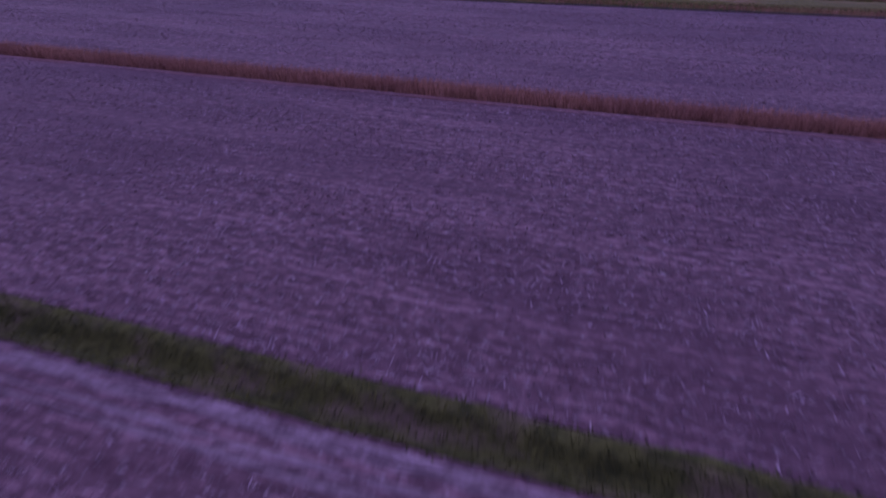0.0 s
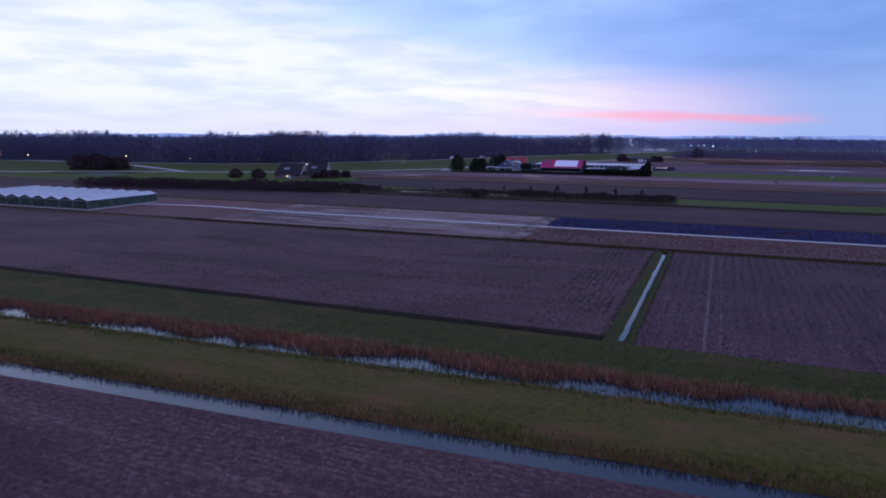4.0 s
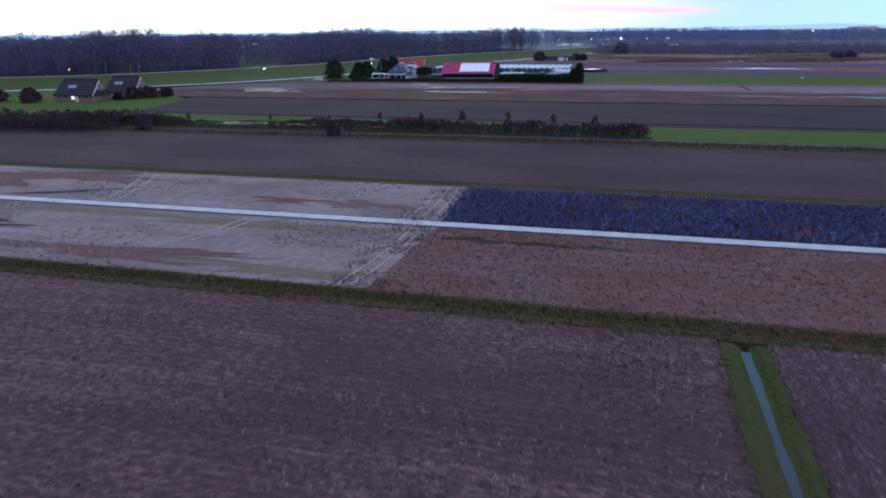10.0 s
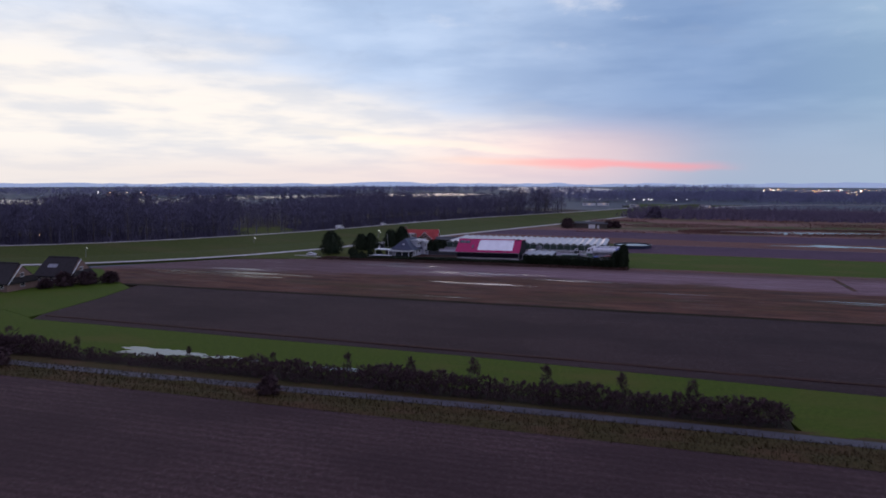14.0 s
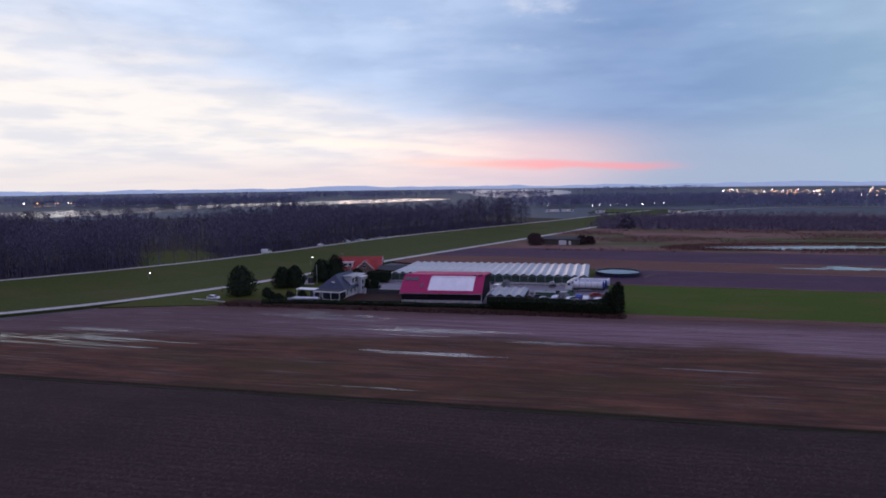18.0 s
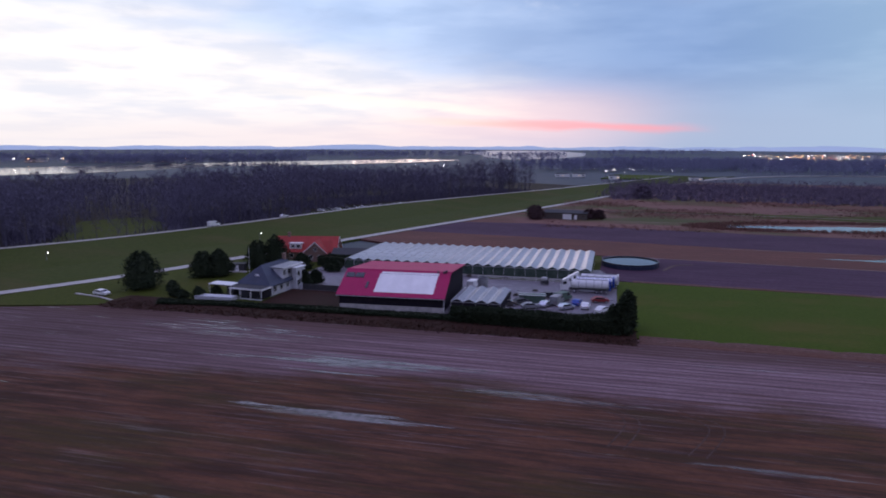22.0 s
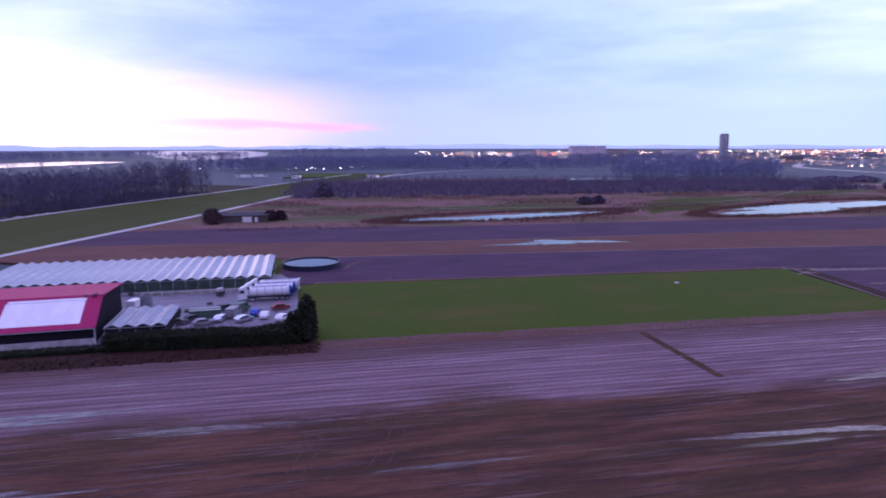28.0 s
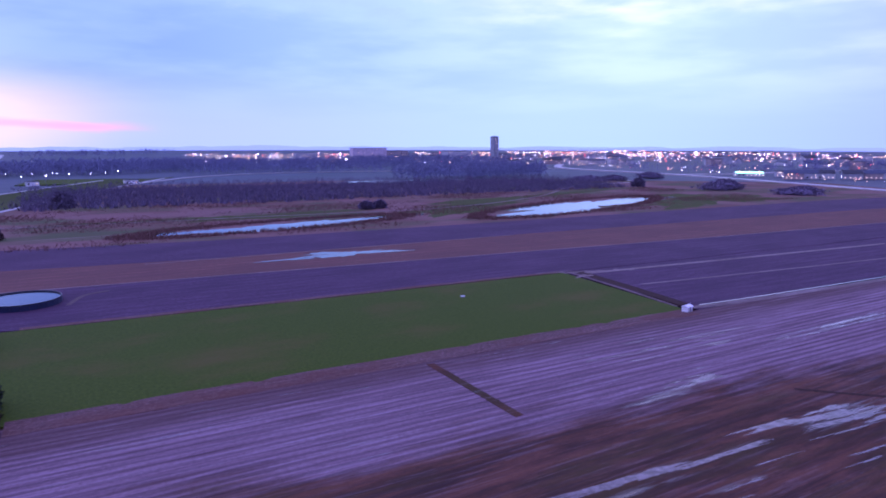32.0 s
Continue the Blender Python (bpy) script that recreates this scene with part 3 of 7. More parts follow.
def part(name, geo, material, parent=None, label="", m=None):
    """One mesh object; under its thing if there is one."""
    data = geo.mesh(name) if isinstance(geo, Geo) else geo
    if material and not data.materials:
        data.materials.append(material)
    ob = new(name, data)
    if parent:
        ob.parent = parent
    if m is not None:
        ob.matrix_basis = m
    return tagged(ob, label)


def thing(name, label, category, m, group="", kind=""):
    ob = new(name)
    ob.matrix_basis = m
    return tagged(ob, label, category, group, kind)


def fast_mesh(name, verts, tris, material):
    """A big mesh of triangles from arrays."""
    m = bpy.data.meshes.new(name)
    verts, tris = np.ascontiguousarray(verts, np.float32), np.ascontiguousarray(tris, np.int32)
    m.vertices.add(len(verts))
    m.vertices.foreach_set("co", verts.ravel())
    m.loops.add(tris.size)
    m.loops.foreach_set("vertex_index", tris.ravel())
    m.polygons.add(len(tris))
    m.polygons.foreach_set("loop_start", np.arange(0, tris.size, 3, dtype=np.int32))
    m.update(calc_edges=True)
    m.materials.append(material)
    return m


def tufts(name, pts, height, width, blades, lean, material, label, category, m=FIELD, spread=0.12):
    """Many small clumps of upright blades as one object of stuff. pts: rows of u, v, z."""
    pts = np.repeat(np.asarray(pts, float), blades, axis=0)
    n = len(pts)
    a = rng.uniform(0, 6.2832, n)
    off = rng.normal(0, spread, (n, 2))
    h = height * rng.uniform(0.6, 1.3, n)
    w = width * rng.uniform(0.6, 1.4, n)
    base = pts + np.c_[off, np.zeros(n)]
    side = np.c_[np.cos(a), np.sin(a), np.zeros(n)] * w[:, None] / 2
    tip = base + np.c_[rng.normal(0, lean, (n, 2)) * h[:, None], h]
    v = np.stack([base - side, base + side, tip], 1).reshape(-1, 3)
    ob = part(name, fast_mesh(name, v, np.arange(3 * n).reshape(-1, 3), material), None, None, label, m)
    return tagged(ob, label, category, "", "stuff")


def scatter(u0, u1, v0, v1, du, dv, jitter=0.35, z=0.0, keep=None, slope=0.0):
    """Points in rows over a stretch of field."""
    uu, vv = np.meshgrid(np.arange(u0, u1, du), np.arange(v0, v1, dv))
    p = np.c_[uu.ravel(), vv.ravel()]
    p += rng.uniform(-jitter, jitter, p.shape) * (du, dv)
    p[:, 1] += slope * p[:, 0]
    if keep is not None:
        p = p[keep(p[:, 0], p[:, 1])]
    return np.c_[p, np.full(len(p), z)]


def lumps(u, v, scale, seed=0.0):
    """Soft noise between -1 and 1 for masks, from a few sines."""
    s = 0
    for k, (a, b, c) in enumerate(((1.0, 0.7, 0.3), (-0.6, 1.3, 2.1), (1.7, -1.1, 4.0), (2.3, 1.9, 1.2), (-3.1, 2.7, 0.4))):
        s = s + np.sin((a * u + b * v) / scale + c + seed * (k + 1)) / (1 + 0.5 * k)
    return s / 2.6


def sheet(name, outline, z, material, label, skirt=0.8, category="ground"):
    """A flat piece of ground with edges that reach down to the base."""
    ob = part(name, Geo().slab(outline, z - skirt, z), material, None, label, FIELD)
    return tagged(ob, label, category, "", "structure")


def strip(name, u0, u1, profile, material, label, slope=0.0, step=6.0, rough=0.0, category="ground", along="u"):
    """A long strip with the cross-section profile [(v, z) or (v, z, slope)], drawn out along u (or v)."""
    us = np.linspace(u0, u1, max(2, int(abs(u1 - u0) / step) + 1))
    verts, faces, n = [], [], len(profile)
    for u in us:
        for k, (v, z, *own) in enumerate(profile):
            j = rough if 0 < k < n - 1 else 0.0
            vv, zz = v + (own[0] if own else slope) * u + rng.normal(0, j), z + rng.normal(0, j * 0.4)
            verts.append((u, vv, zz) if along == "u" else (vv, u, zz))
    for i in range(len(us) - 1):
        for k in range(n - 1):
            a = i * n + k
            q = (a, a + n, a + n + 1, a + 1)
            faces.append(q if along == "u" else q[::-1])
    ob = part(name, Geo().add(verts, faces), material, None, label, FIELD)
    return tagged(ob, label, category, "", "structure")


def ribbon(name, line, width, z, material, label, category="road", thick=0.12):
    """A road of constant width along a line of (u, v) or (u, v, z)."""
    pts = [Vector((p[0], p[1], (p[2] if len(p) > 2 else 0) + z)) for p in line]
    fine = []
    for i in range(len(pts) - 1):                       # smooth curve through the points
        p0, p1, p2, p3 = pts[max(i - 1, 0)], pts[i], pts[i + 1], pts[min(i + 2, len(pts) - 1)]
        for k in range(8):
            t = k / 8
            fine.append(0.5 * (2 * p1 + (p2 - p0) * t + (2 * p0 - 5 * p1 + 4 * p2 - p3) * t * t + (3 * p1 - p0 - 3 * p2 + p3) * t ** 3))
    fine.append(pts[-1])
    verts, faces = [], []
    for i, p in enumerate(fine):
        d = (fine[min(i + 1, len(fine) - 1)] - fine[max(i - 1, 0)]).normalized()
        s = Vector((-d.y, d.x, 0)) * width / 2
        verts += [p + s - Vector((0, 0, thick)), p + s, p - s, p - s - Vector((0, 0, thick))]
    for i in range(len(fine) - 1):
        for k in range(3):
            faces.append((4 * i + k, 4 * i + k + 1, 4 * i + k + 5, 4 * i + k + 4))
    ob = part(name, Geo().add(verts, [f[::-1] for f in faces]), material, None, label, FIELD)
    return tagged(ob, label, category, "", "structure"), fine


def pool(name, cu, cv, ru, rv, turn, label, z=0.05, seed=0.0, material=M_WATER, wob=0.25, n=120):
    out = []
    for i in range(n):
        a = 6.2832 * i / n
        r = 1 + wob * (math.sin(3 * a + seed) * 0.5 + math.sin(5 * a + 2 * seed) * 0.35 + math.sin(11 * a + 3 * seed) * 0.22 + math.sin(23 * a + 5 * seed) * 0.16 + math.sin(37 * a + 7 * seed) * 0.1)
        x, y = ru * r * math.cos(a), rv * r * math.sin(a)
        c, s = math.cos(radians(turn)), math.sin(radians(turn))
        out.append((cu + x * c - y * s, cv + x * s + y * c, z))
    ob = part(name, Geo().add(out, [tuple(range(n))]), material, None, label, FIELD)
    return tagged(ob, label, "water", "", "structure")


# ---- ground ----
g = Geo()
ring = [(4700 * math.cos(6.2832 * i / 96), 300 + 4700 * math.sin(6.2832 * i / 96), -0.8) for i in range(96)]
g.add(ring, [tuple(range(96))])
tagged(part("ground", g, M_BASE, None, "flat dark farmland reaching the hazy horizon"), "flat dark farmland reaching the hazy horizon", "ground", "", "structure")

W, E = -430.0, 760.0       # ends of the fields along u
sheet("field_near", [(W, -260), (E, -260), (E, 16.65), (W, 16.65)], 0.0, M_STUBBLE, "brown harvested field with rows of pale stubble")
for v0, w in ((14.1, 0.3), (14.75, 0.22), (15.6, 0.35), (16.1, 0.2)):
    strip("wheel_rut", W, E, [(v0 - 0.1, -0.02), (v0, 0.035), (v0 + w / 2, 0.02), (v0 + w, 0.035), (v0 + w + 0.1, -0.02)], M_TRACK, "pale wheel rut beside the drain", rough=0.09, step=1.5, category="track")
M_DRAIN = grass("dark_drain_grass", (0.018, 0.021, 0.005), (0.056, 0.060, 0.012), (0.095, 0.066, 0.040), 1.3, 0.35, 0.56)
strip("drain_grass", W, E, [(16.6, -0.8), (16.65, 0.05), (17.1, -0.1), (17.6, -0.42), (18.1, -0.42), (18.6, 0.0), (19.1, 0.12), (19.4, 0.0), (19.45, -0.8)], M_DRAIN, "shallow grassy drain between two fields", rough=0.07, step=2.5)
sheet("field_first", [(W, 19.4), (E, 19.4), (E, 56.5), (W, 56.5)], 0.0, M_STUBBLE, "brown harvested field covered in pale stubble")
strip("worn_path", W, E, [(56.5, -0.8), (56.52, 0.02), (57.4, 0.03), (57.42, -0.8)], M_WEEDY, "narrow trodden earth path along the reeds", rough=0.03, category="path")
strip("reed_drain", W, E, [(57.4, -0.8), (57.5, 0.0), (58.2, -0.3), (59.2, -0.3), (60.0, 0.0), (60.2, 0.0), (60.22, -0.8)], M_VERGE, "narrow drain full of dry reed", rough=0.05)
CS = 0.047
M_BANKGREEN = grass("olive_bank_grass", (0.024, 0.030, 0.007), (0.058, 0.062, 0.012), (0.078, 0.052, 0.022), 1.2, 0.10, 0.55)
strip("field_second", W, E, [(60.2, -0.8, 0), (60.25, 0, 0), (88, 0, 0.02), (115.8, 0.0, CS), (116.6, 0.0, CS), (116.95, -0.12, CS), (117.1, -0.8, CS)], M_STUBBLE, "brown harvested field ending at a narrow canal", step=20)
strip("canal_water", W, E, [(116.8, -0.14), (120.5, -0.14)], M_WATER, "still narrow canal reflecting the evening sky", CS, category="water")
strip("canal_bank", W, E, [(119.85, -0.8), (119.95, -0.2), (120.6, 0.25), (122.5, 0.7), (126.0, 0.8), (130.0, 0.6), (132.6, 0.1), (133.6, -0.1), (134.0, -0.8)], M_BANK, "rough olive grass bank along the canal", CS, rough=0.09, step=2.5)
strip("reed_ditch_water", W, E, [(133.0, -0.10), (141.0, -0.10)], M_WATER, "dark water between clumps of dry reed", CS, category="water")
strip("far_bank", W, E, [(138.2, -0.8, CS), (138.7, -0.1, CS), (139.4, 0.1, CS), (140.8, 0.35, 0.02), (143.4, 0.75, 0), (146.2, 0.95, 0), (147.2, 0.6, 0), (148.1, -0.4, 0), (148.3, -0.8, 0)], M_BANKGREEN, "green grass bank between reeds and a ploughed field", rough=0.07, step=2.5)
strip("field_edge_drain", W, -25.5, [(147.6, -0.42), (149.2, -0.55), (150.6, -0.42), (151.3, 0.06), (151.6, 0.02), (151.7, -0.8)], M_BLACK, "dark damp drain along the field edge", rough=0.05, step=4)
sheet("field_third", [(W, 151.4), (-25.7, 151.4), (-25.7, 217.4), (W, 217.4)], 0.0, M_STUBBLE, "dark brown field with fine rows")
sheet("field_fourth", [(-22.1, 147.9), (E, 147.9), (E, 217.4), (-22.1, 217.4)], 0.0, M_STUBBLE_X, "brown stubble field with pale wheel tracks")
M_DITCH = grass("ditch_edge_grass", (0.026, 0.034, 0.008), (0.052, 0.062, 0.014), (0.056, 0.044, 0.018), 1.5, 0.1, 0.52)
strip("side_ditch_bank_west", 147.6, 217.0, [(-25.8, -0.8), (-25.75, 0.02), (-25.2, 0.1), (-24.6, 0.0), (-23.95, -0.3), (-23.9, -0.8)], M_DITCH, "grass edge of a straight ditch", along="v", rough=0.05, step=2.5)
strip("side_ditch_bank_east", 147.6, 217.0, [(-23.46, -0.8), (-23.42, -0.3), (-22.9, 0.0), (-22.45, 0.1), (-22.05, 0.02), (-22.0, -0.8)], M_DITCH, "grass edge of a straight ditch", along="v", rough=0.05, step=2.5)
sheet("ditch_end", [(-24.7, 147.0), (-22.8, 147.0), (-22.9, 150.9), (-24.6, 150.7)], -0.18, M_DITCH, "grassy end of the ditch", 0.5)
strip("side_ditch_water", 150.6, 216.2, [(-24.6, -0.27), (-22.9, -0.27)], M_WATER, "straight narrow ditch full of water", along="v", category="water")
strip("cross_drain", W, E, [(217.3, -0.8), (217.4, 0.0), (218.4, 0.1), (219.4, -0.25), (220.2, -0.2), (221.0, 0.12), (221.6, 0.0), (221.7, -0.8)], M_VERGE, "dull grass strip with a dry drain", rough=0.07, step=3)
sheet("clay_plot_south", [(-150, 221.6), (-57.6, 221.6), (-56.4, 243.7), (-150, 243.7)], 0.0, M_CLAY, "bare plot of pale disturbed clay")
sheet("clay_plot_north", [(-150, 246.7), (-56.4, 246.7), (-57.6, 266.8), (-150, 266.8)], 0.0, M_CLAY, "bare plot of pale disturbed clay")
sheet("weedy_field_west", [(W, 221.6), (-150, 221.6), (-150, 266.8), (W, 266.8)], 0.0, M_WEEDY, "weedy brown field")
sheet("weedy_field_south", [(-57.6, 221.6), (E, 221.6), (E, 243.7), (-56.4, 243.7)], -0.02, M_WEEDY, "weedy brown stubble field beside the concrete path")
sheet("leek_bed", [(-56.4, 246.7), (E, 246.7), (E, 266.8), (-57.6, 266.8)], -0.02, M_DARK, "dark soil under a blue-green crop")
ribbon("concrete_path", [(-205, 243), (-181, 248), (-160, 247.4), (-140, 245.4), (-90, 245.2), (0, 245.2), (200, 245.2), (400, 245.2), (E, 245.2)], 2.0, 0.09, M_CONCRETE, "straight pale concrete farm path")
strip("drain_behind_clay", W, E, [(266.8, -0.8), (266.85, 0.0), (268.0, -0.15), (269.2, -0.3), (270.3, 0.05), (270.6, 0.0), (270.65, -0.8)], M_VERGE, "dull green drain strip", rough=0.06, step=4)
sheet("field_fifth", [(W, 270.6), (E, 270.6), (E, 311), (W, 311)], 0.0, M_FALLOW, "bare brown field with faint rows")
strip("verge_south", W, E, [(311, -0.8), (311.05, 0.0), (313, 0.12), (315, -0.05), (316.2, 0.06), (318.4, 0.0), (321.9, 0.0), (322.0, -0.8)], M_VERGE, "rough verge beside a farm lane", rough=0.06, step=4)
ribbon("farm_lane", [(W, 329), (-300, 320), (-170, 317.6), (-110, 318.0), (-60, 319.2), (0, 319.0), (200, 316), (E, 312)], 2.3, 0.06, M_ROAD, "narrow grey farm lane")
sheet("hedge_ground", [(W, 321.9), (-28, 321.9), (-28, 326.5), (W, 327.5)], -0.02, M_BLACK, "dark ground under a hedge")
sheet("meadow_strip", [(W, 327.0), (-28, 326), (-27, 321), (E, 316), (E, 336), (-13, 341), (-81, 345.5), (-127, 346.5), (-185, 348), (-187.6, 349.4), (-204.5, 356), (W, 356)], 0.0, M_CROP, "long strip of bright green meadow")
sheet("field_sixth", [(-187.5, 353), (-185, 348.2), (-127, 346.7), (-81, 345.7), (-13, 341.2), (E, 336.5), (E, 397.6), (-198, 397.6), (-191.5, 375)], -0.03, M_SIXTH, "dark ploughed field, almost black at dusk")
strip("meadow_drain", -185, E, [(346.0, -0.8, -0.03), (346.1, 0.05, -0.03), (346.8, 0.12, -0.03), (347.6, 0.04, -0.03), (347.7, -0.8, -0.03)], M_REDEDGE, "dark reddish edge between meadow and ploughed field", rough=0.06, step=4)
strip("dark_drain", -222, E, [(397.5, -0.8), (397.6, 0.02), (398.4, -0.25), (399.2, -0.2), (399.8, 0.03), (399.9, -0.8)], M_BLACK, "dark drain across the fields", rough=0.06, step=5)
sheet("boggy_field", [(-235, 399.8), (E, 399.8), (E, 436), (90, 437), (35, 442), (-55, 449), (-100, 444), (-150, 433), (-205, 424), (-245, 428)], 0.0, M_WETFIELD, "waterlogged brown field with long puddles")
sheet("mud_field", [(-245, 428), (-205, 424), (-150, 433), (-100, 444), (-55, 449), (35, 442), (90, 437), (E, 436), (E, 478), (88, 479), (-53, 482), (-160, 482), (-178, 478), (-213, 466)], 0.0, M_WETFIELD, "pale waterlogged muddy field with wheel ruts and puddles")
sheet("farmhouse_lawn", [(-345, 356.1), (-204.5, 356.1), (-187.6, 349.5), (-187.6, 353), (-191.6, 375), (-197, 393), (-211, 403), (-222, 412), (-238, 425), (-262, 427), (-345, 400)], 0.01, M_CROP, "green lawn round the farmhouse")
sheet("farmyard", [(-148, 507), (-121, 507), (-121, 488.5), (-57, 488.5), (-57, 541), (-62, 556), (-128, 548), (-148, 540)], 0.0, M_YARD, "wet grey paved farmyard")
sheet("soil_bed", [(-142, 488.5), (-121.1, 488.5), (-121.1, 506.9), (-142, 506.9)], -0.03, M_REDEDGE, "reddish bare bed before the yard")
strip("unmown_edge", -178, -53, [(477.0, -0.8), (477.1, 0.02), (479.5, 0.15), (482.5, 0.30), (486.5, 0.2), (489.0, 0.05), (489.1, -0.8)], M_REDEDGE, "reddish unmown edge below the farm hedge", rough=0.08, step=2.5)
sheet("garden_lawn", [(-214, 468), (-178, 479), (-160, 483), (-142.2, 483), (-142.2, 506.8), (-148.1, 507), (-148.1, 541), (-128, 548.5), (-140, 578), (-168, 570), (-196, 520)], -0.01, M_GRASS, "dark garden lawn around the house")
sheet("greenhouse_plot", [(-140, 578), (-128, 548.5), (-62, 556.5), (-62, 583), (-140, 590)], -0.01, M_GRASS, "rough ground round the greenhouse")
sheet("greenhouse_verge", [(-96, 533.9), (-58.5, 535.6), (-58.5, 536.9), (-96, 536.9)], 0.05, M_GRASS, "narrow green verge before the greenhouse", 0.5)
ribbon("yard_kerb", [(-96, 533.6), (-77, 534.5), (-58.5, 535.3)], 0.28, 0.08, M_CONCRETE, "pale kerb along the yard", "kerb", 0.4)
sheet("crop_meadow", [(-56.9, 489), (-53, 483), (85, 479.5), (90, 531), (-56.9, 539.5)], 0.02, M_CROP, "bright green rectangle of winter crop")
sheet("plum_field_south", [(-62, 556), (-57, 541), (-52, 539.6), (91, 532), (E, 500), (E, 524), (269, 555), (98, 570), (-60, 584), (-62, 583)], -0.015, M_PLUM, "plum-coloured ploughed field")
sheet("russet_field", [(-166, 604), (-140, 590), (-60, 584), (98, 570), (269, 555), (E, 524), (E, 562), (337, 597), (127, 609), (0, 612), (-89, 624), (-156, 630)], -0.01, M_RUSSET, "russet strip of bare field with a shallow puddle")
sheet("plum_field_north", [(-156, 630), (-89, 624), (0, 612), (127, 609), (337, 597), (E, 562), (E, 605), (412, 643), (156, 650), (10, 656), (-96, 672), (-137, 668)], 0.0, M_PLUM, "plum-coloured ploughed field")
sheet("rough_meadow", [(-137, 668), (-96, 672), (10, 656), (156, 650), (412, 643), (560, 628), (620, 760), (420, 960), (200, 1040), (10, 1060), (-20, 975), (-98, 752)], -0.02, M_HEATH, "reddish rough meadow with reeds and ponds")
strip("meadow_edge", -52.5, 85, [(477.8, -0.8, -0.02), (477.9, 0.03, -0.02), (480.5, 0.10, -0.02), (483.4, 0.04, -0.025), (483.5, -0.8, -0.025)], M_WEEDY, "dark reddish-brown unmown edge of the meadow", rough=0.06, step=4)
strip("meadow_edge", -52.5, 90, [(536.6, -0.8, -0.055), (536.7, 0.03, -0.055), (537.8, 0.10, -0.055), (539.0, 0.03, -0.055), (539.1, -0.8, -0.055)], M_WEEDY, "dark reddish-brown unmown edge of the meadow", rough=0.06, step=4)
sheet("east_plots", [(88, 479), (E, 462), (E, 499), (91, 531.5)], 0.0, M_PLUM, "ploughed plots with pale wet streaks")
ribbon("basin_track", [(-43, 560), (-40.5, 567), (-38, 571), (-33, 573)], 1.2, 0.03, M_TRACK, "pale churned track beside the basin", "track", 0.05)
ribbon("garden_path", [(-193, 486.8), (-184, 485.0), (-178.5, 482.9), (-172, 482.0), (-166.5, 481.6)], 0.6, 0.22, M_CONCRETE, "pale curved path at the garden's edge", "path", 0.5)
ribbon("meadow_track", [(86, 482), (120, 478.5), (300, 471), (E, 460)], 2.2, 0.05, M_CLAY, "pale wet track along the plots", "track")
ribbon("plot_edge", [(95, 531), (92, 505), (89, 484)], 3.6, 0.04, M_REDEDGE, "dark churned edge of the plots", "track")
ribbon("plot_edge", [(96, 527), (150, 522), (240, 514)], 2.2, 0.04, M_CLAY, "pale churned edge of the plots", "track")
ribbon("plot_edge", [(98, 507), (150, 501), (230, 493)], 1.0, 0.04, M_CLAY, "pale line between the plots", "track")
for k, (cu, cv) in enumerate(((88, 533), (93, 530), (99, 528), (92, 524), (106, 526), (112, 525))):
    tagged(pool("churned_patch", cu, cv, 4.5 - 0.4 * k, 1.1, -8 + 5 * k, "pale churned mud at the meadow's corner", 0.055 + 0.002 * k, 1.3 * k, M_CLAY, 0.7), "pale churned mud at the meadow's corner", "ground")
ribbon("flooded_rut", [(92, 482.2), (120, 480.4), (200, 476.8), (300, 473), (420, 469)], 0.7, 0.06, M_WATER, "long rut full of water beside the plots", "water", 0.05)
ribbon("field_margin", [(-60, 584), (20, 577), (98, 570), (269, 555), (E, 524)], 0.9, 0.05, M_CLAY, "thin pale margin between two ploughed fields", "track", 0.05)
ribbon("field_margin", [(-20, 611), (40, 609.5), (127, 608)], 0.8, 0.05, M_CLAY, "thin pale margin between two ploughed fields", "track", 0.05)
ribbon("plot_track", [(92, 531), (89, 505), (86, 484)], 1.1, 0.05, M_TRACK, "muddy track at the meadow's end", "track")


pool("meadow_puddle", -135.5, 331.2, 8.5, 2.6, 3, "pale puddle on the meadow strip", 0.03, 1.0, wob=0.4)
pool("meadow_puddle", -120, 331.4, 6.0, 0.9, 2, "small pale puddle on the meadow strip", 0.03, 3.0, wob=0.5)
pool("meadow_puddle", -98, 330.6, 4.5, 1.0, 2, "small pale puddle on the meadow strip", 0.03, 5.0, wob=0.5)
pool("russet_puddle", 46, 598, 17, 4.6, -6, "shallow puddle on the russet field", 0.03, 2.0, wob=0.6)
pool("russet_puddle", 24, 596, 10, 1.3, -4, "thin puddle on the russet field", 0.03, 4.0, wob=0.6)
for gu, gv, ga, gb, gt, gs in ((165, 715, 48, 17, 20, 0.7), (235, 762, 95, 13, 18, 2.1), (352, 690, 62, 30, 12, 3.9), (40, 738, 70, 11, -4, 5.2), (330, 860, 90, 20, 10, 1.4)):
    tagged(pool("grass_patch", gu, gv, ga, gb, gt, "dull green grass on the rough meadow", 0.0, gs, M_GRASS, 0.6), "dull green grass on the rough meadow", "grass", "", "structure")
pool("pond_west", 52, 688, 62, 11, 9, "long pond fringed with reed", 0.02, 0.4, wob=0.5)
pool("pond_east", 244, 696, 86, 18, 17, "wide pond reflecting the pale sky", 0.02, 2.6, wob=0.5)
pool("far_pond", 285, 992, 92, 20, -6, "distant pond behind the thicket", 0.02, 1.3)

# dike and its roads
ROAD = [(-900, 300), (-700, 305), (-412, 357), (-360, 388), (-264, 428), (-215, 472), (-190, 521), (-166, 590), (-142, 651), (-98, 759), (-16, 985), (20, 1075), (75, 1200)]
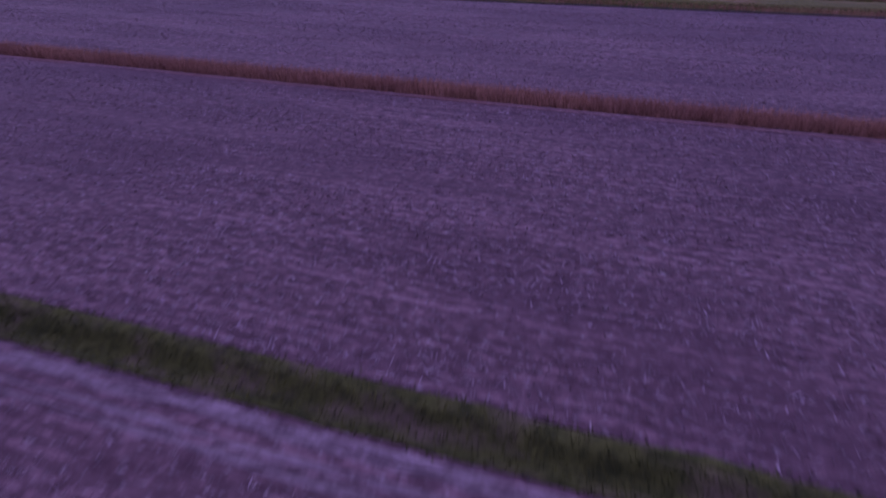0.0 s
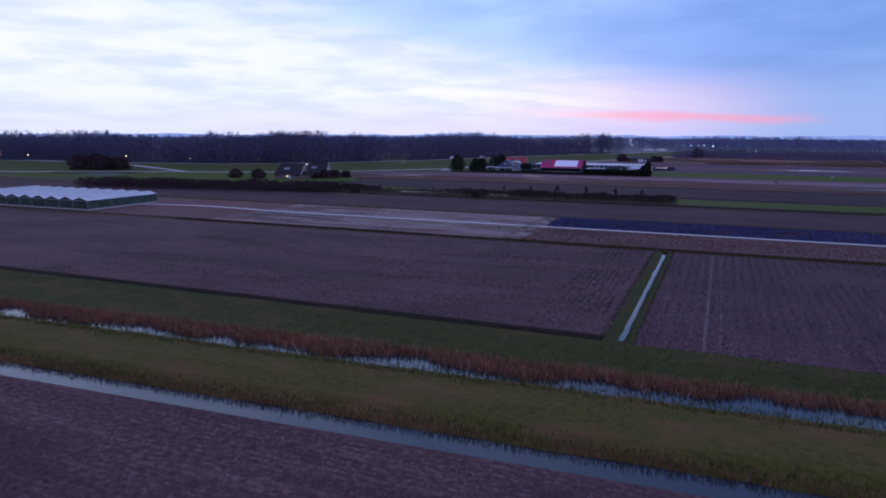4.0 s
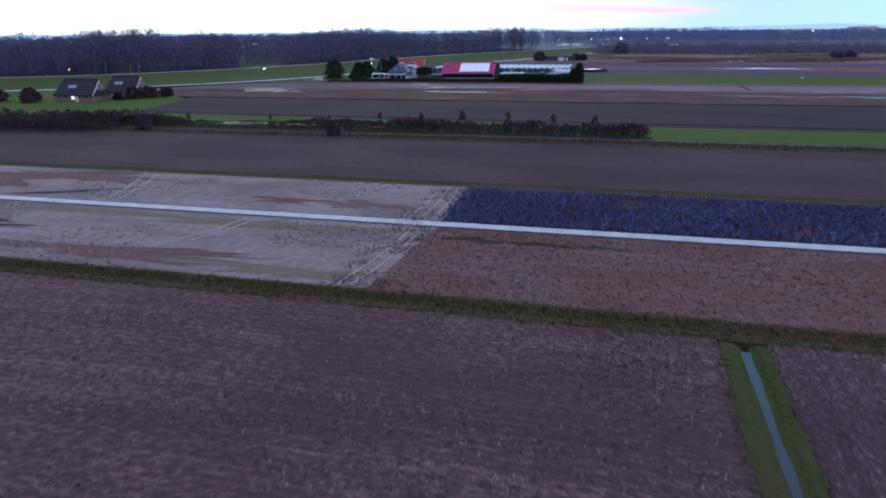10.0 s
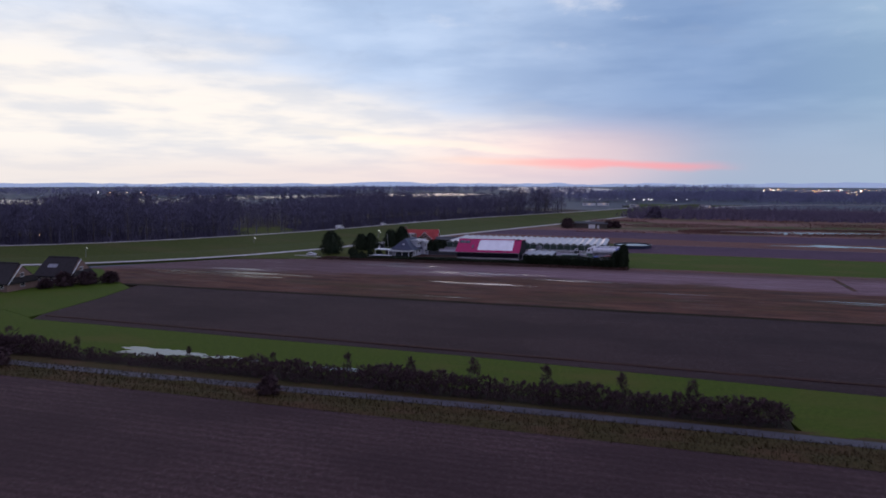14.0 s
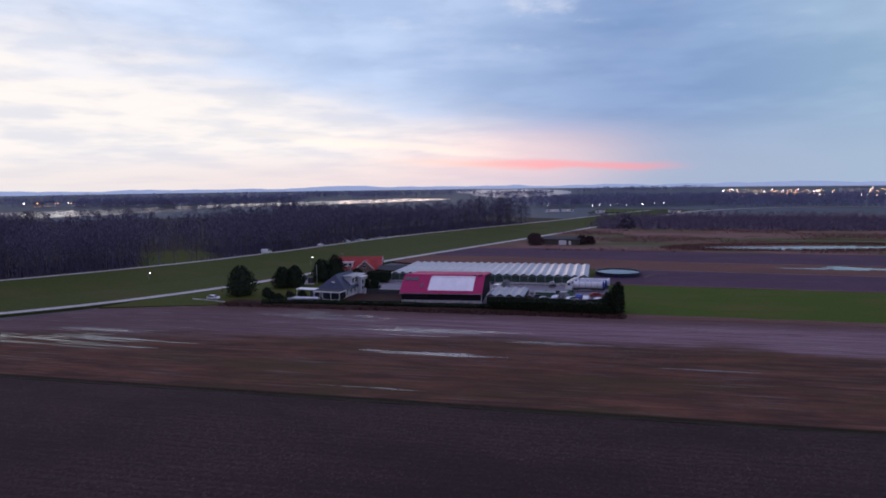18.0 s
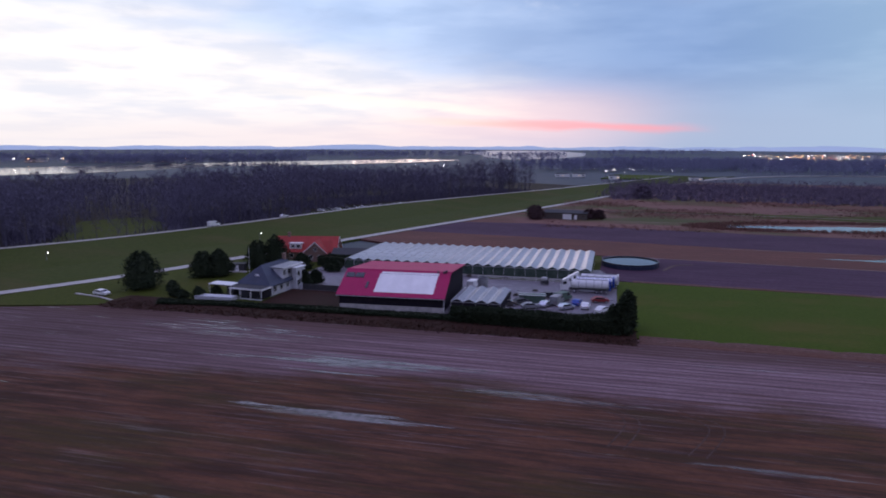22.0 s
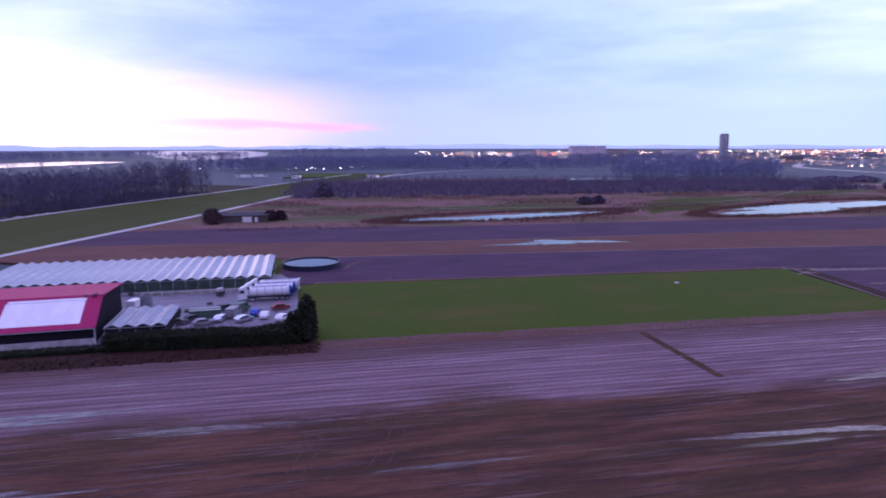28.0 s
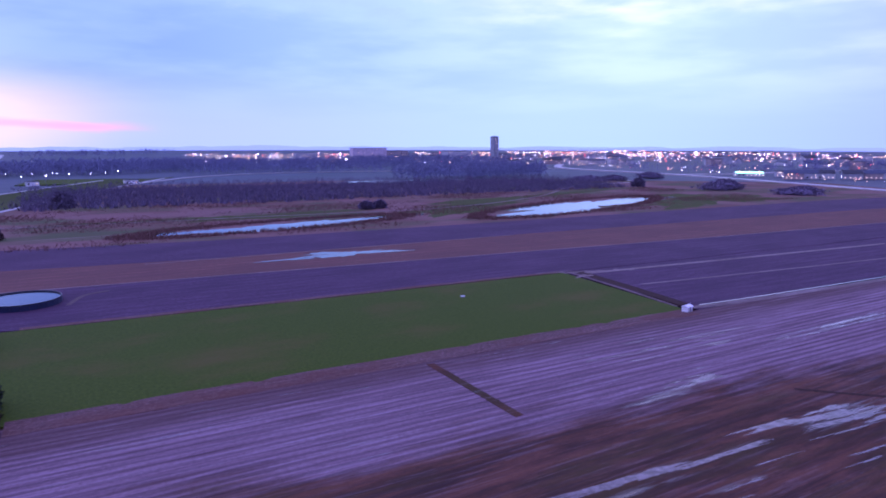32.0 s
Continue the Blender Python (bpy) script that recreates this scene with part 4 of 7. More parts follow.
TOP = [(-900, 440), (-700, 425), (-520, 418), (-400, 428), (-340, 446), (-300, 468), (-277, 498), (-251, 536), (-236, 566), (-223, 600), (-211, 640), (-199, 682), (-180, 730), (-150, 790), (-108, 868), (-42, 1015), (8, 1120)]
DIKE_Z = 3.2


def spread(line, n=60):
    p = np.array(line, float)
    d = np.r_[0, np.cumsum(np.hypot(*np.diff(p, axis=0).T))]
    t = np.linspace(0, d[-1], n)
    q = np.c_[np.interp(t, d, p[:, 0]), np.interp(t, d, p[:, 1])]
    for _ in range(2):
        q[1:-1] = (q[:-2] + 2 * q[1:-1] + q[2:]) / 4
    return q


ra, rt = spread(ROAD), spread(TOP)
g = Geo()
rows = []
for a, b in zip(ra, rt):
    d = b - a
    n = d / np.hypot(*d)
    rows.append([(*(a - n * 3), -0.8), (*(a - n * 2.9), 0.05), (*(a + n * 3), 0.05), (*(a + d * 0.45), 0.5), (*(a + d * 0.8), 2.4), (*(b - n * 3), DIKE_Z), (*(b + n * 3), DIKE_Z), (*(b + n * 14), 0.3), (*(b + n * 30), 0.0), (*(b + n * 30.1), -0.8)])
g.v = [p for r in rows for p in r]
for i in range(len(rows) - 1):
    for k in range(9):
        a = i * 10 + k
        g.f.append((a, a + 10, a + 11, a + 1))
g.f = [q[::-1] for q in g.f]
tagged(part("dike", g, M_DIKE, None, "long green grass dike", FIELD), "long green grass dike", "dike", "", "structure")
ribbon("dike_road", [tuple(p) for p in ra[::2]], 4.2, 0.12, M_CONCRETE, "pale grey road along the foot of the dike")
ribbon("dike_path", [(*p, DIKE_Z) for p in rt[::2]], 3.0, 0.10, M_CONCRETE, "pale path on the crest of the dike")
ribbon("dike_ramp", [(-330, 402, 0), (-365, 412, 1.2), (-410, 421, 2.6), (-470, 424, DIKE_Z), (-530, 440, 2.4), (-620, 500, 0.5)], 3.4, 0.25, M_CONCRETE, "pale side road climbing over the dike", thick=1.0)

# river far behind the wood
sheet("river", [(-1500, 700), (-900, 905), (-760, 975), (-705, 1070), (-680, 1275), (-590, 1398), (-455, 1620), (-395, 1800), (-520, 1860), (-620, 1740), (-769, 1491), (-885, 1262), (-950, 1135), (-1500, 1000)], -0.6, M_RIVER, "wide pale river in the distance", 0.15, "water")
sheet("river_bay", [(-300, 1900), (-200, 2050), (-150, 2350), (-170, 2900), (-330, 3500), (-620, 3500), (-640, 2900), (-480, 2480), (-420, 2200)], -0.6, M_BAY, "wide pale bay of the river far away", 0.15, "water")
for k in range(24):
    u, v = rng.uniform(-222, -160), 0
    v = 428.5 + 0.06 * (u + 200) + rng.normal(0, 4.5)
    pool("lit_puddle", u, v, rng.uniform(3, 12), rng.uniform(0.14, 0.4), rng.uniform(-5, 0), "long puddle catching the sunset light", 0.012 + 0.002 * k, 0.9 * k, wob=0.5, n=72)
# water standing between the plough lines
PUDDLED = ((-101, 453.6, 13, 3.0, 22, 7.0, 0.30, 0.0), (-99, 431.3, 12, 0.9, 11, 7.0, 0.26, 0.0), (-138, 468.5, 22, 4.2, 26, 4.5, 0.16, -3.0), (-70, 446, 14, 1.6, 7, 5.0, 0.16, 0.0),
           (50, 427.0, 9, 3.2, 22, 5.0, 0.30, -5.0), (12, 427.6, 18, 0.8, 12, 7.0, 0.26, -3.0), (47, 446.8, 7, 1.4, 10, 3.5, 0.20, -4.0), (30, 419, 18, 3.5, 9, 3.5, 0.14, -4.0), (70, 462, 26, 5.0, 14, 6.0, 0.14, -5.0))
for k, (cu, cv, su, sv, n, a, b, lean) in enumerate(PUDDLED):
    for i in range(n):
        du, dv = rng.normal(0, su * 0.55), rng.normal(0, sv * 0.6)
        pool("furrow_puddle", cu + du, cv + dv + du * math.tan(radians(lean)), a * rng.uniform(0.35, 1.3), b * rng.uniform(0.5, 1.5), lean + rng.uniform(-0.8, 0.8), "long shallow puddle between plough lines", 0.010 + 0.0012 * i + 0.0001 * k, 1.1 * i + k, M_FILM, 0.7, 64)
for x in (12.0, 12.75):
    strip("crossing_rut", 449.5, 476.5, [(x - 0.1, -0.02), (x, 0.07), (x + 0.35, 0.06), (x + 0.7, 0.06), (x + 0.85, -0.02)], M_BOG, "dark churned wheel rut across the mud", along="v", rough=0.05, step=0.8, category="track")
ribbon("crossing_rut_east", [(58, 436, 0), (66, 428, 0), (74, 422, 0)], 0.8, 0.03, M_REDEDGE, "dark rut across the flooded patch", "track", 0.05)
M_TRAMPLED = soil("trampled_pale_clay", (0.20, 0.15, 0.13), (0.46, 0.39, 0.35), (0.22, 0.16, 0.14), row_mix=0, fine=2.2, big=0.3)
# wheel tracks curving over the bog
M_FAINT = soil("faint_pressed_track", (0.058, 0.034, 0.026), (0.105, 0.072, 0.064), (0.046, 0.028, 0.022), row_mix=0, fine=1.4, big=0.4)
for a, m, b in (((-66, 446), (-56, 441), (-58, 431)), ((-64, 447), (-54, 441), (-56, 430.5)), ((-52, 446), (-44.5, 441), (-48, 431)), ((-50, 447), (-42.5, 441), (-46, 430.5)), ((-118, 424), (-85, 428), (-62, 433))):
    ribbon("bog_track", [a, m, b], 0.22, 0.015, M_FAINT, "faint wheel track curving over the bog", "track", 0.03)
# marks on the clay plots
for k, (u, v, a, b, t, mt, words) in enumerate(((-82, 240.3, 20, 1.7, 0, M_THIN, "thin green growth along the path"), (-108, 241.6, 12, 1.2, 0, M_THIN, "thin green growth along the path"), (-128, 236, 14, 0.8, -6, M_BLACK, "dark scraped line in the clay"), (-118, 232, 9, 0.6, 4, M_BLACK, "dark scraped line in the clay"),
                                             (-82, 253, 5.5, 1.5, 0, M_WEEDY, "brown patch on the clay"), (-69, 252.6, 6.2, 1.7, 0, M_WEEDY, "brown patch on the clay"), (-128, 262, 16, 3.2, 2, M_WEEDY, "brown patch on the clay"), (-139, 256, 9, 5, 10, M_WEEDY, "brown patch on the clay"), (-120, 251, 8, 0.7, 25, M_BLACK, "dark scrape in the clay"),
                                             (-140, 228, 16, 3.0, 3, M_WEEDY, "brown patch on the clay"), (-95, 226, 24, 1.8, 0, M_WEEDY, "brown edge of the clay"), (-68, 224.5, 10, 1.4, 0, M_THIN, "thin green edge of the clay"), (-140, 237, 10, 0.7, 8, M_BLACK, "dark scraped line in the clay"), (-51, 239.6, 3.2, 0.7, -4, M_BLACK, "dark churned soil"), (-45, 239.4, 2.2, 0.5, -4, M_BLACK, "dark churned soil"), (-40.5, 239.4, 3.0, 0.55, -4, M_BLACK, "dark churned soil"), (-35.5, 239.6, 2.2, 0.5, -4, M_BLACK, "dark churned soil"))):
    tagged(pool("clay_mark", u, v, a, b, t, words, 0.006 + 0.002 * k, 1.7 * k, mt, 0.75), words, "ground")
for k, (a, b) in enumerate((((-59.5, 222), (-58.0, 243)), ((-61.0, 222), (-59.4, 243)), ((-58.2, 247), (-59.0, 266)), ((-59.8, 247), (-60.5, 266)), ((-61.4, 247), (-62.0, 265)), ((-83, 243), (-86.5, 231)), ((-81.5, 243), (-84.5, 232)), ((-110, 247), (-117, 266)), ((-108, 247), (-114.5, 266)))):
    ribbon("tyre_mark", [a, ((a[0] + b[0]) / 2 + 0.5, (a[1] + b[1]) / 2), b], 0.24, 0.03, M_TRAMPLED, "pale tyre mark pressed into the clay", "track", 0.05)
for k, (u, v0, v1, w) in enumerate(((-14.2, 149, 216, 0.3), (-12.4, 149, 216, 0.06))):
    strip("wheel_track", v0, v1, [(u - w / 2 - 0.1, -0.03), (u - w / 2, 0.015), (u, 0.02), (u + w / 2, 0.015), (u + w / 2 + 0.1, -0.03)], M_TRACK, "faint pale wheel track between stubble rows", along="v", rough=0.05, step=1.2, category="track")

# ---- building materials ----
def sheeting(name, col, period, axis="X", rough=0.5, var=0.12, depth=0.03, dirt=(0.2, 0.15, 0.13), metal=0.0, spec=0.3):
    """Corrugated or ribbed roofing."""
    k = Mat(name, rough, metal, spec)
    w = k.wave(0.314 / period, axis, 0.0)
    n = k.noise(0.35, 5.0, k.scaled(1, 0.4, 1))
    c = k.mix(k.ease(n, 0.3, 0.7), tuple(v * (1 - var) for v in col), col)
    c = k.mix(k.math("MULTIPLY", k.ease(k.noise(2.5, 4.0), 0.55, 0.8), 0.35), c, dirt)
    k.colour(c)
    k.bump(w, 0.6, depth)
    return k.m


M_RED = sheeting("crimson_roof_sheets", (0.40, 0.024, 0.105), 0.33, rough=0.62, spec=0.12)
M_WHITE_SHEET = sheeting("white_roof_sheets", (0.82, 0.80, 0.80), 0.33, rough=0.45, dirt=(0.6, 0.58, 0.56))
M_DARKWALL = sheeting("dark_wall_sheets", (0.022, 0.019, 0.028), 0.3, rough=0.75, spec=0.06)
M_PALEWALL = plain("pale_plinth_panels", (0.50, 0.47, 0.46), 0.7, scale=0.8, dirt=(0.25, 0.2, 0.18))
M_TILE = sheeting("red_roof_tiles", (0.42, 0.055, 0.05), 0.35, "Y", 0.75, 0.3, 0.06)
M_THATCH = plain("dark_thatch", (0.028, 0.023, 0.024), 0.95, var=0.35, scale=1.2, bump=0.6)
M_SLATE = sheeting("blue_grey_slates", (0.045, 0.056, 0.095), 0.4, "Z", 0.5, 0.25, 0.03)
M_BRICK = plain("brown_brick", (0.24, 0.15, 0.125), 0.85, var=0.3, scale=4.0, bump=0.3)
M_PLASTER = plain("white_render", (0.54, 0.55, 0.59), 0.7, var=0.12, scale=0.8)
M_WHITE = plain("white_paint", (0.76, 0.76, 0.77), 0.4, var=0.08)
M_GREY = plain("mid_grey_paint", (0.24, 0.245, 0.26), 0.5)
M_DGREY = plain("dark_grey_paint", (0.055, 0.055, 0.062), 0.5)
M_BLACKP = plain("black_rubber", (0.012, 0.012, 0.013), 0.7)
M_BLUE = plain("deep_blue_paint", (0.02, 0.06, 0.32), 0.35)
M_GREEN = plain("dull_green_paint", (0.07, 0.12, 0.09), 0.5)
M_REDP = plain("dark_red_paint", (0.26, 0.03, 0.03), 0.4)
M_STEEL = plain("brushed_tank_steel", (0.62, 0.64, 0.68), 0.28, 0.9, var=0.1)
M_FRAME = plain("greenhouse_aluminium", (0.50, 0.50, 0.52), 0.45, 0.6)
M_WOOD = plain("weathered_boards", (0.10, 0.085, 0.075), 0.85, scale=2.0, bump=0.3)
M_ROOFING = plain("dark_roofing_felt", (0.045, 0.045, 0.05), 0.8)
kg = Mat("whitewashed_glass", 0.3, spec=0.35)
kg.colour(kg.mix(kg.ease(kg.noise(0.25, 4.0, kg.scaled(1, 0.3, 1)), 0.3, 0.7), (0.27, 0.29, 0.31), (0.44, 0.455, 0.47)))
M_GLASSROOF = kg.m
kg = Mat("dull_fibre_roof", 0.45, spec=0.4)
kg.colour(kg.mix(kg.ease(kg.noise(0.5, 4.0), 0.3, 0.7), (0.22, 0.24, 0.26), (0.33, 0.35, 0.38)))
M_FIBRE = kg.m
kg = Mat("dark_window_glass", 0.06, spec=0.6)
kg.colour((0.02, 0.022, 0.028))
M_PANE = kg.m
kg = Mat("green_glass_wall", 0.2, spec=0.5)
kg.colour(kg.mix(kg.ease(kg.noise(0.5, 3.0), 0.35, 0.65), (0.035, 0.060, 0.045), (0.075, 0.105, 0.085)))
M_GLASSWALL = kg.m
L_WARM = lamp_glow("warm_lamp", (1.0, 0.52, 0.22), 8.0)
L_WHITE = lamp_glow("white_lamp", (1.0, 0.95, 0.85), 12.0)
L_WINDOW = lamp_glow("lit_window", (1.0, 0.74, 0.46), 0.7)
L_RED = lamp_glow("red_lamp", (1.0, 0.08, 0.05), 6.0)
L_GREEN = lamp_glow("green_sign_light", (0.35, 1.0, 0.55), 2.5)


def gable(g, x0, x1, y0, y1, eave, ridge, along="x", thick=0.25, over=0.5, hip=0.0):
    """Two roof slopes with thickness; the ridge runs along x or y. hip: how far the ridge stops short of each end."""
    if along == "x":
        m = (y0 + y1) / 2
        s = (ridge - eave) / (m - y0)
        a0, a1, lo = y0 - over, y1 + over, eave - s * over
        top = [(x0 - over, a0, lo), (x1 + over, a0, lo), (x1 + over - hip, m, ridge), (x0 - over + hip, m, ridge), (x1 + over, a1, lo), (x0 - over, a1, lo)]
    else:
        m = (x0 + x1) / 2
        s = (ridge - eave) / (m - x0)
        a0, a1, lo = x0 - over, x1 + over, eave - s * over
        top = [(a0, y1 + over, lo), (a0, y0 - over, lo), (m, y0 - over + hip, ridge), (m, y1 + over - hip, ridge), (a1, y0 - over, lo), (a1, y1 + over, lo)]
    up = [(x, y, z + thick) for x, y, z in top]
    n = len(top)
    f = [(0, 1, 2, 3), (3, 2, 4, 5)] + ([(1, 4, 2), (0, 3, 5)] if hip else [])
    g.add(top + up, [tuple(i + n for i in q) for q in f] + [q[::-1] for q in f] + [(0, 1, n + 1, n), (4, 5, n + 5, n + 4)] + ([(1, 4, n + 4, n + 1), (5, 0, n, n + 5)] if hip else [(1, 2, n + 2, n + 1), (2, 4, n + 4, n + 2), (5, 3, n + 3, n + 5), (3, 0, n, n + 3)]))
    return g


def gabled_body(g, x0, x1, y0, y1, eave, ridge, along="x", base=-0.3):
    if along == "x":
        m = (y0 + y1) / 2
        g.prism([(y0, base), (y1, base), (y1, eave), (m, ridge), (y0, eave)], x0, x1, "x")
    else:
        m = (x0 + x1) / 2
        g.prism([(x0, base), (x1, base), (x1, eave), (m, ridge), (x0, eave)], y0, y1, "y")
    return g


def window(parent, x, y, z, w, h, face="y-", lit=False, name="window"):
    """A window with frame, sill and pane on a wall that faces y-, y+, x- or x+."""
    turn = {"y-": 0, "x+": 90, "y+": 180, "x-": 270}[face]
    fr = Geo()
    for a, b, c, d in ((-w / 2, -w / 2 + 0.08, 0, h), (w / 2 - 0.08, w / 2, 0, h), (-w / 2 + 0.08, w / 2 - 0.08, h - 0.08, h), (-w / 2 + 0.08, w / 2 - 0.08, 0, 0.08), (-0.03, 0.03, 0.08, h - 0.08)):
        fr.box(a, b, -0.07, 0.02, c, d)
    o = part(name, fr, M_WHITE, parent, "", pose(x, y, z, 0, 0, turn))
    part("pane", Geo().box(-w / 2 + 0.08, w / 2 - 0.08, -0.03, 0.0, 0.08, h - 0.08), L_WINDOW if lit else M_PANE, o, "lit pane" if lit else "")
    part("sill", Geo().box(-w / 2 - 0.08, w / 2 + 0.08, -0.14, 0.02, -0.07, 0.0), M_GREY, o)
    return o


def door(parent, x, y, w, h, material, face="y-", name="door"):
    turn = {"y-": 0, "x+": 90, "y+": 180, "x-": 270}[face]
    d = part(name, Geo().box(-w / 2, w / 2, -0.08, 0.02, 0.0, h), material, parent, "", pose(x, y, 0, 0, 0, turn))
    part("handle", Geo().box(w / 2 - 0.25, w / 2 - 0.18, -0.14, -0.08, 1.0, 1.16), M_STEEL, d)
    return d


# ---- red-roofed barn ----
def make_barn():
    """Short steep roof towards the fields with a white panel, and a long shallow roof behind the ridge."""
    b = thing("barn", "long barn with crimson sheet roof and large white roof panel", "barn", here(-108.3, 490.6, 0, 3.5))
    L, EV, RY, RG, BY, BZ = 12.7, 3.75, 8.3, 8.0, 29.0, 6.3
    part("wall", Geo().prism([(0.2, -0.3), (BY - 0.2, -0.3), (BY - 0.2, BZ - 0.05), (RY, RG - 0.1), (0.2, EV)], -L + 0.2, L - 0.2, "x"), M_DARKWALL, b, "dark sheet walls")
    for k in range(4):
        x = -L + 0.3 + k * 6.3
        part("plinth_panel", Geo().box(x, x + 6.2, 0.02, 0.19, 0.0, 1.35), M_PALEWALL, b, "pale concrete plinth")
    s = (RG - EV) / RY
    q = (BZ - RG) / (BY - RY)

    def slope(y0, y1, z0, z1):
        return Geo().add([(x, y, z + d) for d in (0.0, 0.18) for x, y, z in ((-L - 0.4, y0, z0), (L + 0.4, y0, z0), (L + 0.4, y1, z1), (-L - 0.4, y1, z1))],
                         [(4, 5, 6, 7), (3, 2, 1, 0), (0, 1, 5, 4), (1, 2, 6, 5), (2, 3, 7, 6), (3, 0, 4, 7)])

    part("roof_slope", slope(-0.5, RY, EV - 0.5 * s, RG), M_RED, b, "steep crimson roof sheets")
    part("roof_slope", slope(RY + 0.01, BY + 0.4, RG, BZ + 0.4 * q), M_RED, b, "long shallow crimson roof sheets")
    part("ridge_cap", Geo().prism([(RY - 0.4, RG + 0.0), (RY, RG + 0.3), (RY + 0.5, RG + 0.15)], -L - 0.45, L + 0.45, "x"), M_RED, b)
    z = lambda y: EV + s * y + 0.20

    def on_roof(name, x0, x1, y0, y1, h, mat, label=""):
        return part(name, Geo().add([(x, y, z(y) + d) for d in (0, h) for x, y in ((x0, y0), (x1, y0), (x1, y1), (x0, y1))], [(0, 3, 2, 1), (4, 5, 6, 7), (0, 1, 5, 4), (1, 2, 6, 5), (2, 3, 7, 6), (3, 0, 4, 7)]), mat, b, label)

    on_roof("roof_panel", -4.2, 10.1, 0.7, 6.9, 0.06, M_WHITE_SHEET, "large white roof panel")
    on_roof("panel_strip", -3.9, 10.2, 7.02, 7.6, 0.07, M_WHITE_SHEET)
    on_roof("panel_seam", -3.9, 10.2, 6.92, 7.0, 0.05, M_GREY)
    for x in (-12.6, -10.2):
        fr = on_roof("skylight", x, x + 2.2, 5.3, 6.9, 0.12, M_DGREY, "dark roof window")
        part("pane", Geo().add([(xx, y, z(y) + 0.125 + d) for d in (0, 0.02) for xx, y in ((x + 0.15, 5.45), (x + 2.05, 5.45), (x + 2.05, 6.75), (x + 0.15, 6.75))], [(4, 5, 6, 7), (0, 1, 5, 4), (1, 2, 6, 5), (2, 3, 7, 6), (3, 0, 4, 7)]), M_PANE, fr)
    on_roof("hatch", -6.7, -6.1, 1.9, 4.0, 0.1, M_PANE)
    for x, y in ((9.9, 7.8), (11.4, 7.7), (11.9, 8.0)):
        part("vent_pipe", Geo().tube((x, y, z(y) - 0.1), (x, y, z(y) + 0.5), 0.2, 0.2, 10).tube((x, y, z(y) + 0.5), (x, y, z(y) + 0.65), 0.32, 0.1, 10), M_DGREY, b)
    part("gutter", Geo().tube((-L - 0.4, -0.6, EV - 0.32), (L + 0.4, -0.6, EV - 0.32), 0.11, 0.11, 8), M_GREY, b)
    part("downpipe", Geo().tube((L + 0.2, -0.45, 0.0), (L + 0.2, -0.45, EV - 0.35), 0.06, 0.06, 8), M_WHITE, b, "pale downpipe")
    return b


make_barn()


# ---- multi-span greenhouses ----
def make_greenhouse(label, m, spans, wide, deep, eave, rise, roof, wall, panes=6):
    """Spans side by side along x, ridges along y."""
    gh = thing("greenhouse", label, "greenhouse", m)
    one = None
    for k in range(spans):
        x0 = k * wide
        if one is None:
            t = 0.05
            one = Geo().add([(0, -0.15, 0), (wide / 2, -0.15, rise), (wide / 2, deep + 0.15, rise), (0, deep + 0.15, 0), (wide, -0.15, 0), (wide, deep + 0.15, 0)]
                            + [(0, -0.15, t), (wide / 2, -0.15, rise + t), (wide / 2, deep + 0.15, rise + t), (0, deep + 0.15, t), (wide, -0.15, t), (wide, deep + 0.15, t)],
                            [(6, 7, 8, 9), (7, 10, 11, 8), (3, 2, 1, 0), (2, 5, 4, 1), (0, 1, 7, 6), (1, 4, 10, 7), (2, 3, 9, 8), (5, 2, 8, 11)]).mesh("roof_span")
            bars = Geo()
            for j in range(panes + 1):
                y = deep * j / panes
                for xa, xb, za, zb in ((0, wide / 2, 0, rise), (wide / 2, wide, rise, 0)):
                    bars.add([(xa, y - 0.03, za + 0.06), (xb, y - 0.03, zb + 0.06), (xb, y + 0.03, zb + 0.06), (xa, y + 0.03, za + 0.06), (xa, y - 0.03, za + 0.11), (xb, y - 0.03, zb + 0.11), (xb, y + 0.03, zb + 0.11), (xa, y + 0.03, za + 0.11)],
                             [(4, 5, 6, 7), (0, 1, 5, 4), (2, 3, 7, 6)])
            bars.box(wide / 2 - 0.06, wide / 2 + 0.06, -0.2, deep + 0.2, rise + 0.04, rise + 0.14)
            bars.box(-0.12, 0.12, -0.2, deep + 0.2, -0.02, 0.12)
            bars = bars.mesh("glazing_grid")
            ends = Geo().add([(0, 0, 0), (wide, 0, 0), (wide / 2, 0, rise), (0, 0.04, 0), (wide, 0.04, 0), (wide / 2, 0.04, rise)], [(0, 1, 2), (5, 4, 3)]).mesh("gable_end")
        r = part("roof_span", one, roof, gh, "", pose(x0, 0, eave))
        part("glazing_grid", bars, M_FRAME, r)
        part("gable_end", ends, wall, r)
        part("gable_end", ends, wall, r, "", pose(0, deep - 0.04, 0))
    X = spans * wide
    for nm, bx in (("front_wall", (0, X, 0.0, 0.08)), ("back_wall", (0, X, deep - 0.08, deep)), ("side_wall", (0.0, 0.08, 0.1, deep - 0.1)), ("side_wall", (X - 0.08, X, 0.1, deep - 0.1))):
        part(nm, Geo().box(*bx, 0.45, eave), wall, gh, "green-grey glass wall")
        part("base_wall", Geo().box(bx[0], bx[1], bx[2], bx[3], -0.3, 0.44), M_PALEWALL, gh)
    post = Geo().box(-0.05, 0.05, -0.06, 0.0, 0, eave).mesh("post")
    for k in range(spans + 1):
        part("post", post, M_FRAME, gh, "", pose(min(max(k * wide, 0.06), X - 0.06), -0.01, 0))
    gut = Geo().box(0, X, -0.16, -0.07, eave - 0.12, eave + 0.02)
    part("gutter", gut, M_FRAME, gh)
    return gh


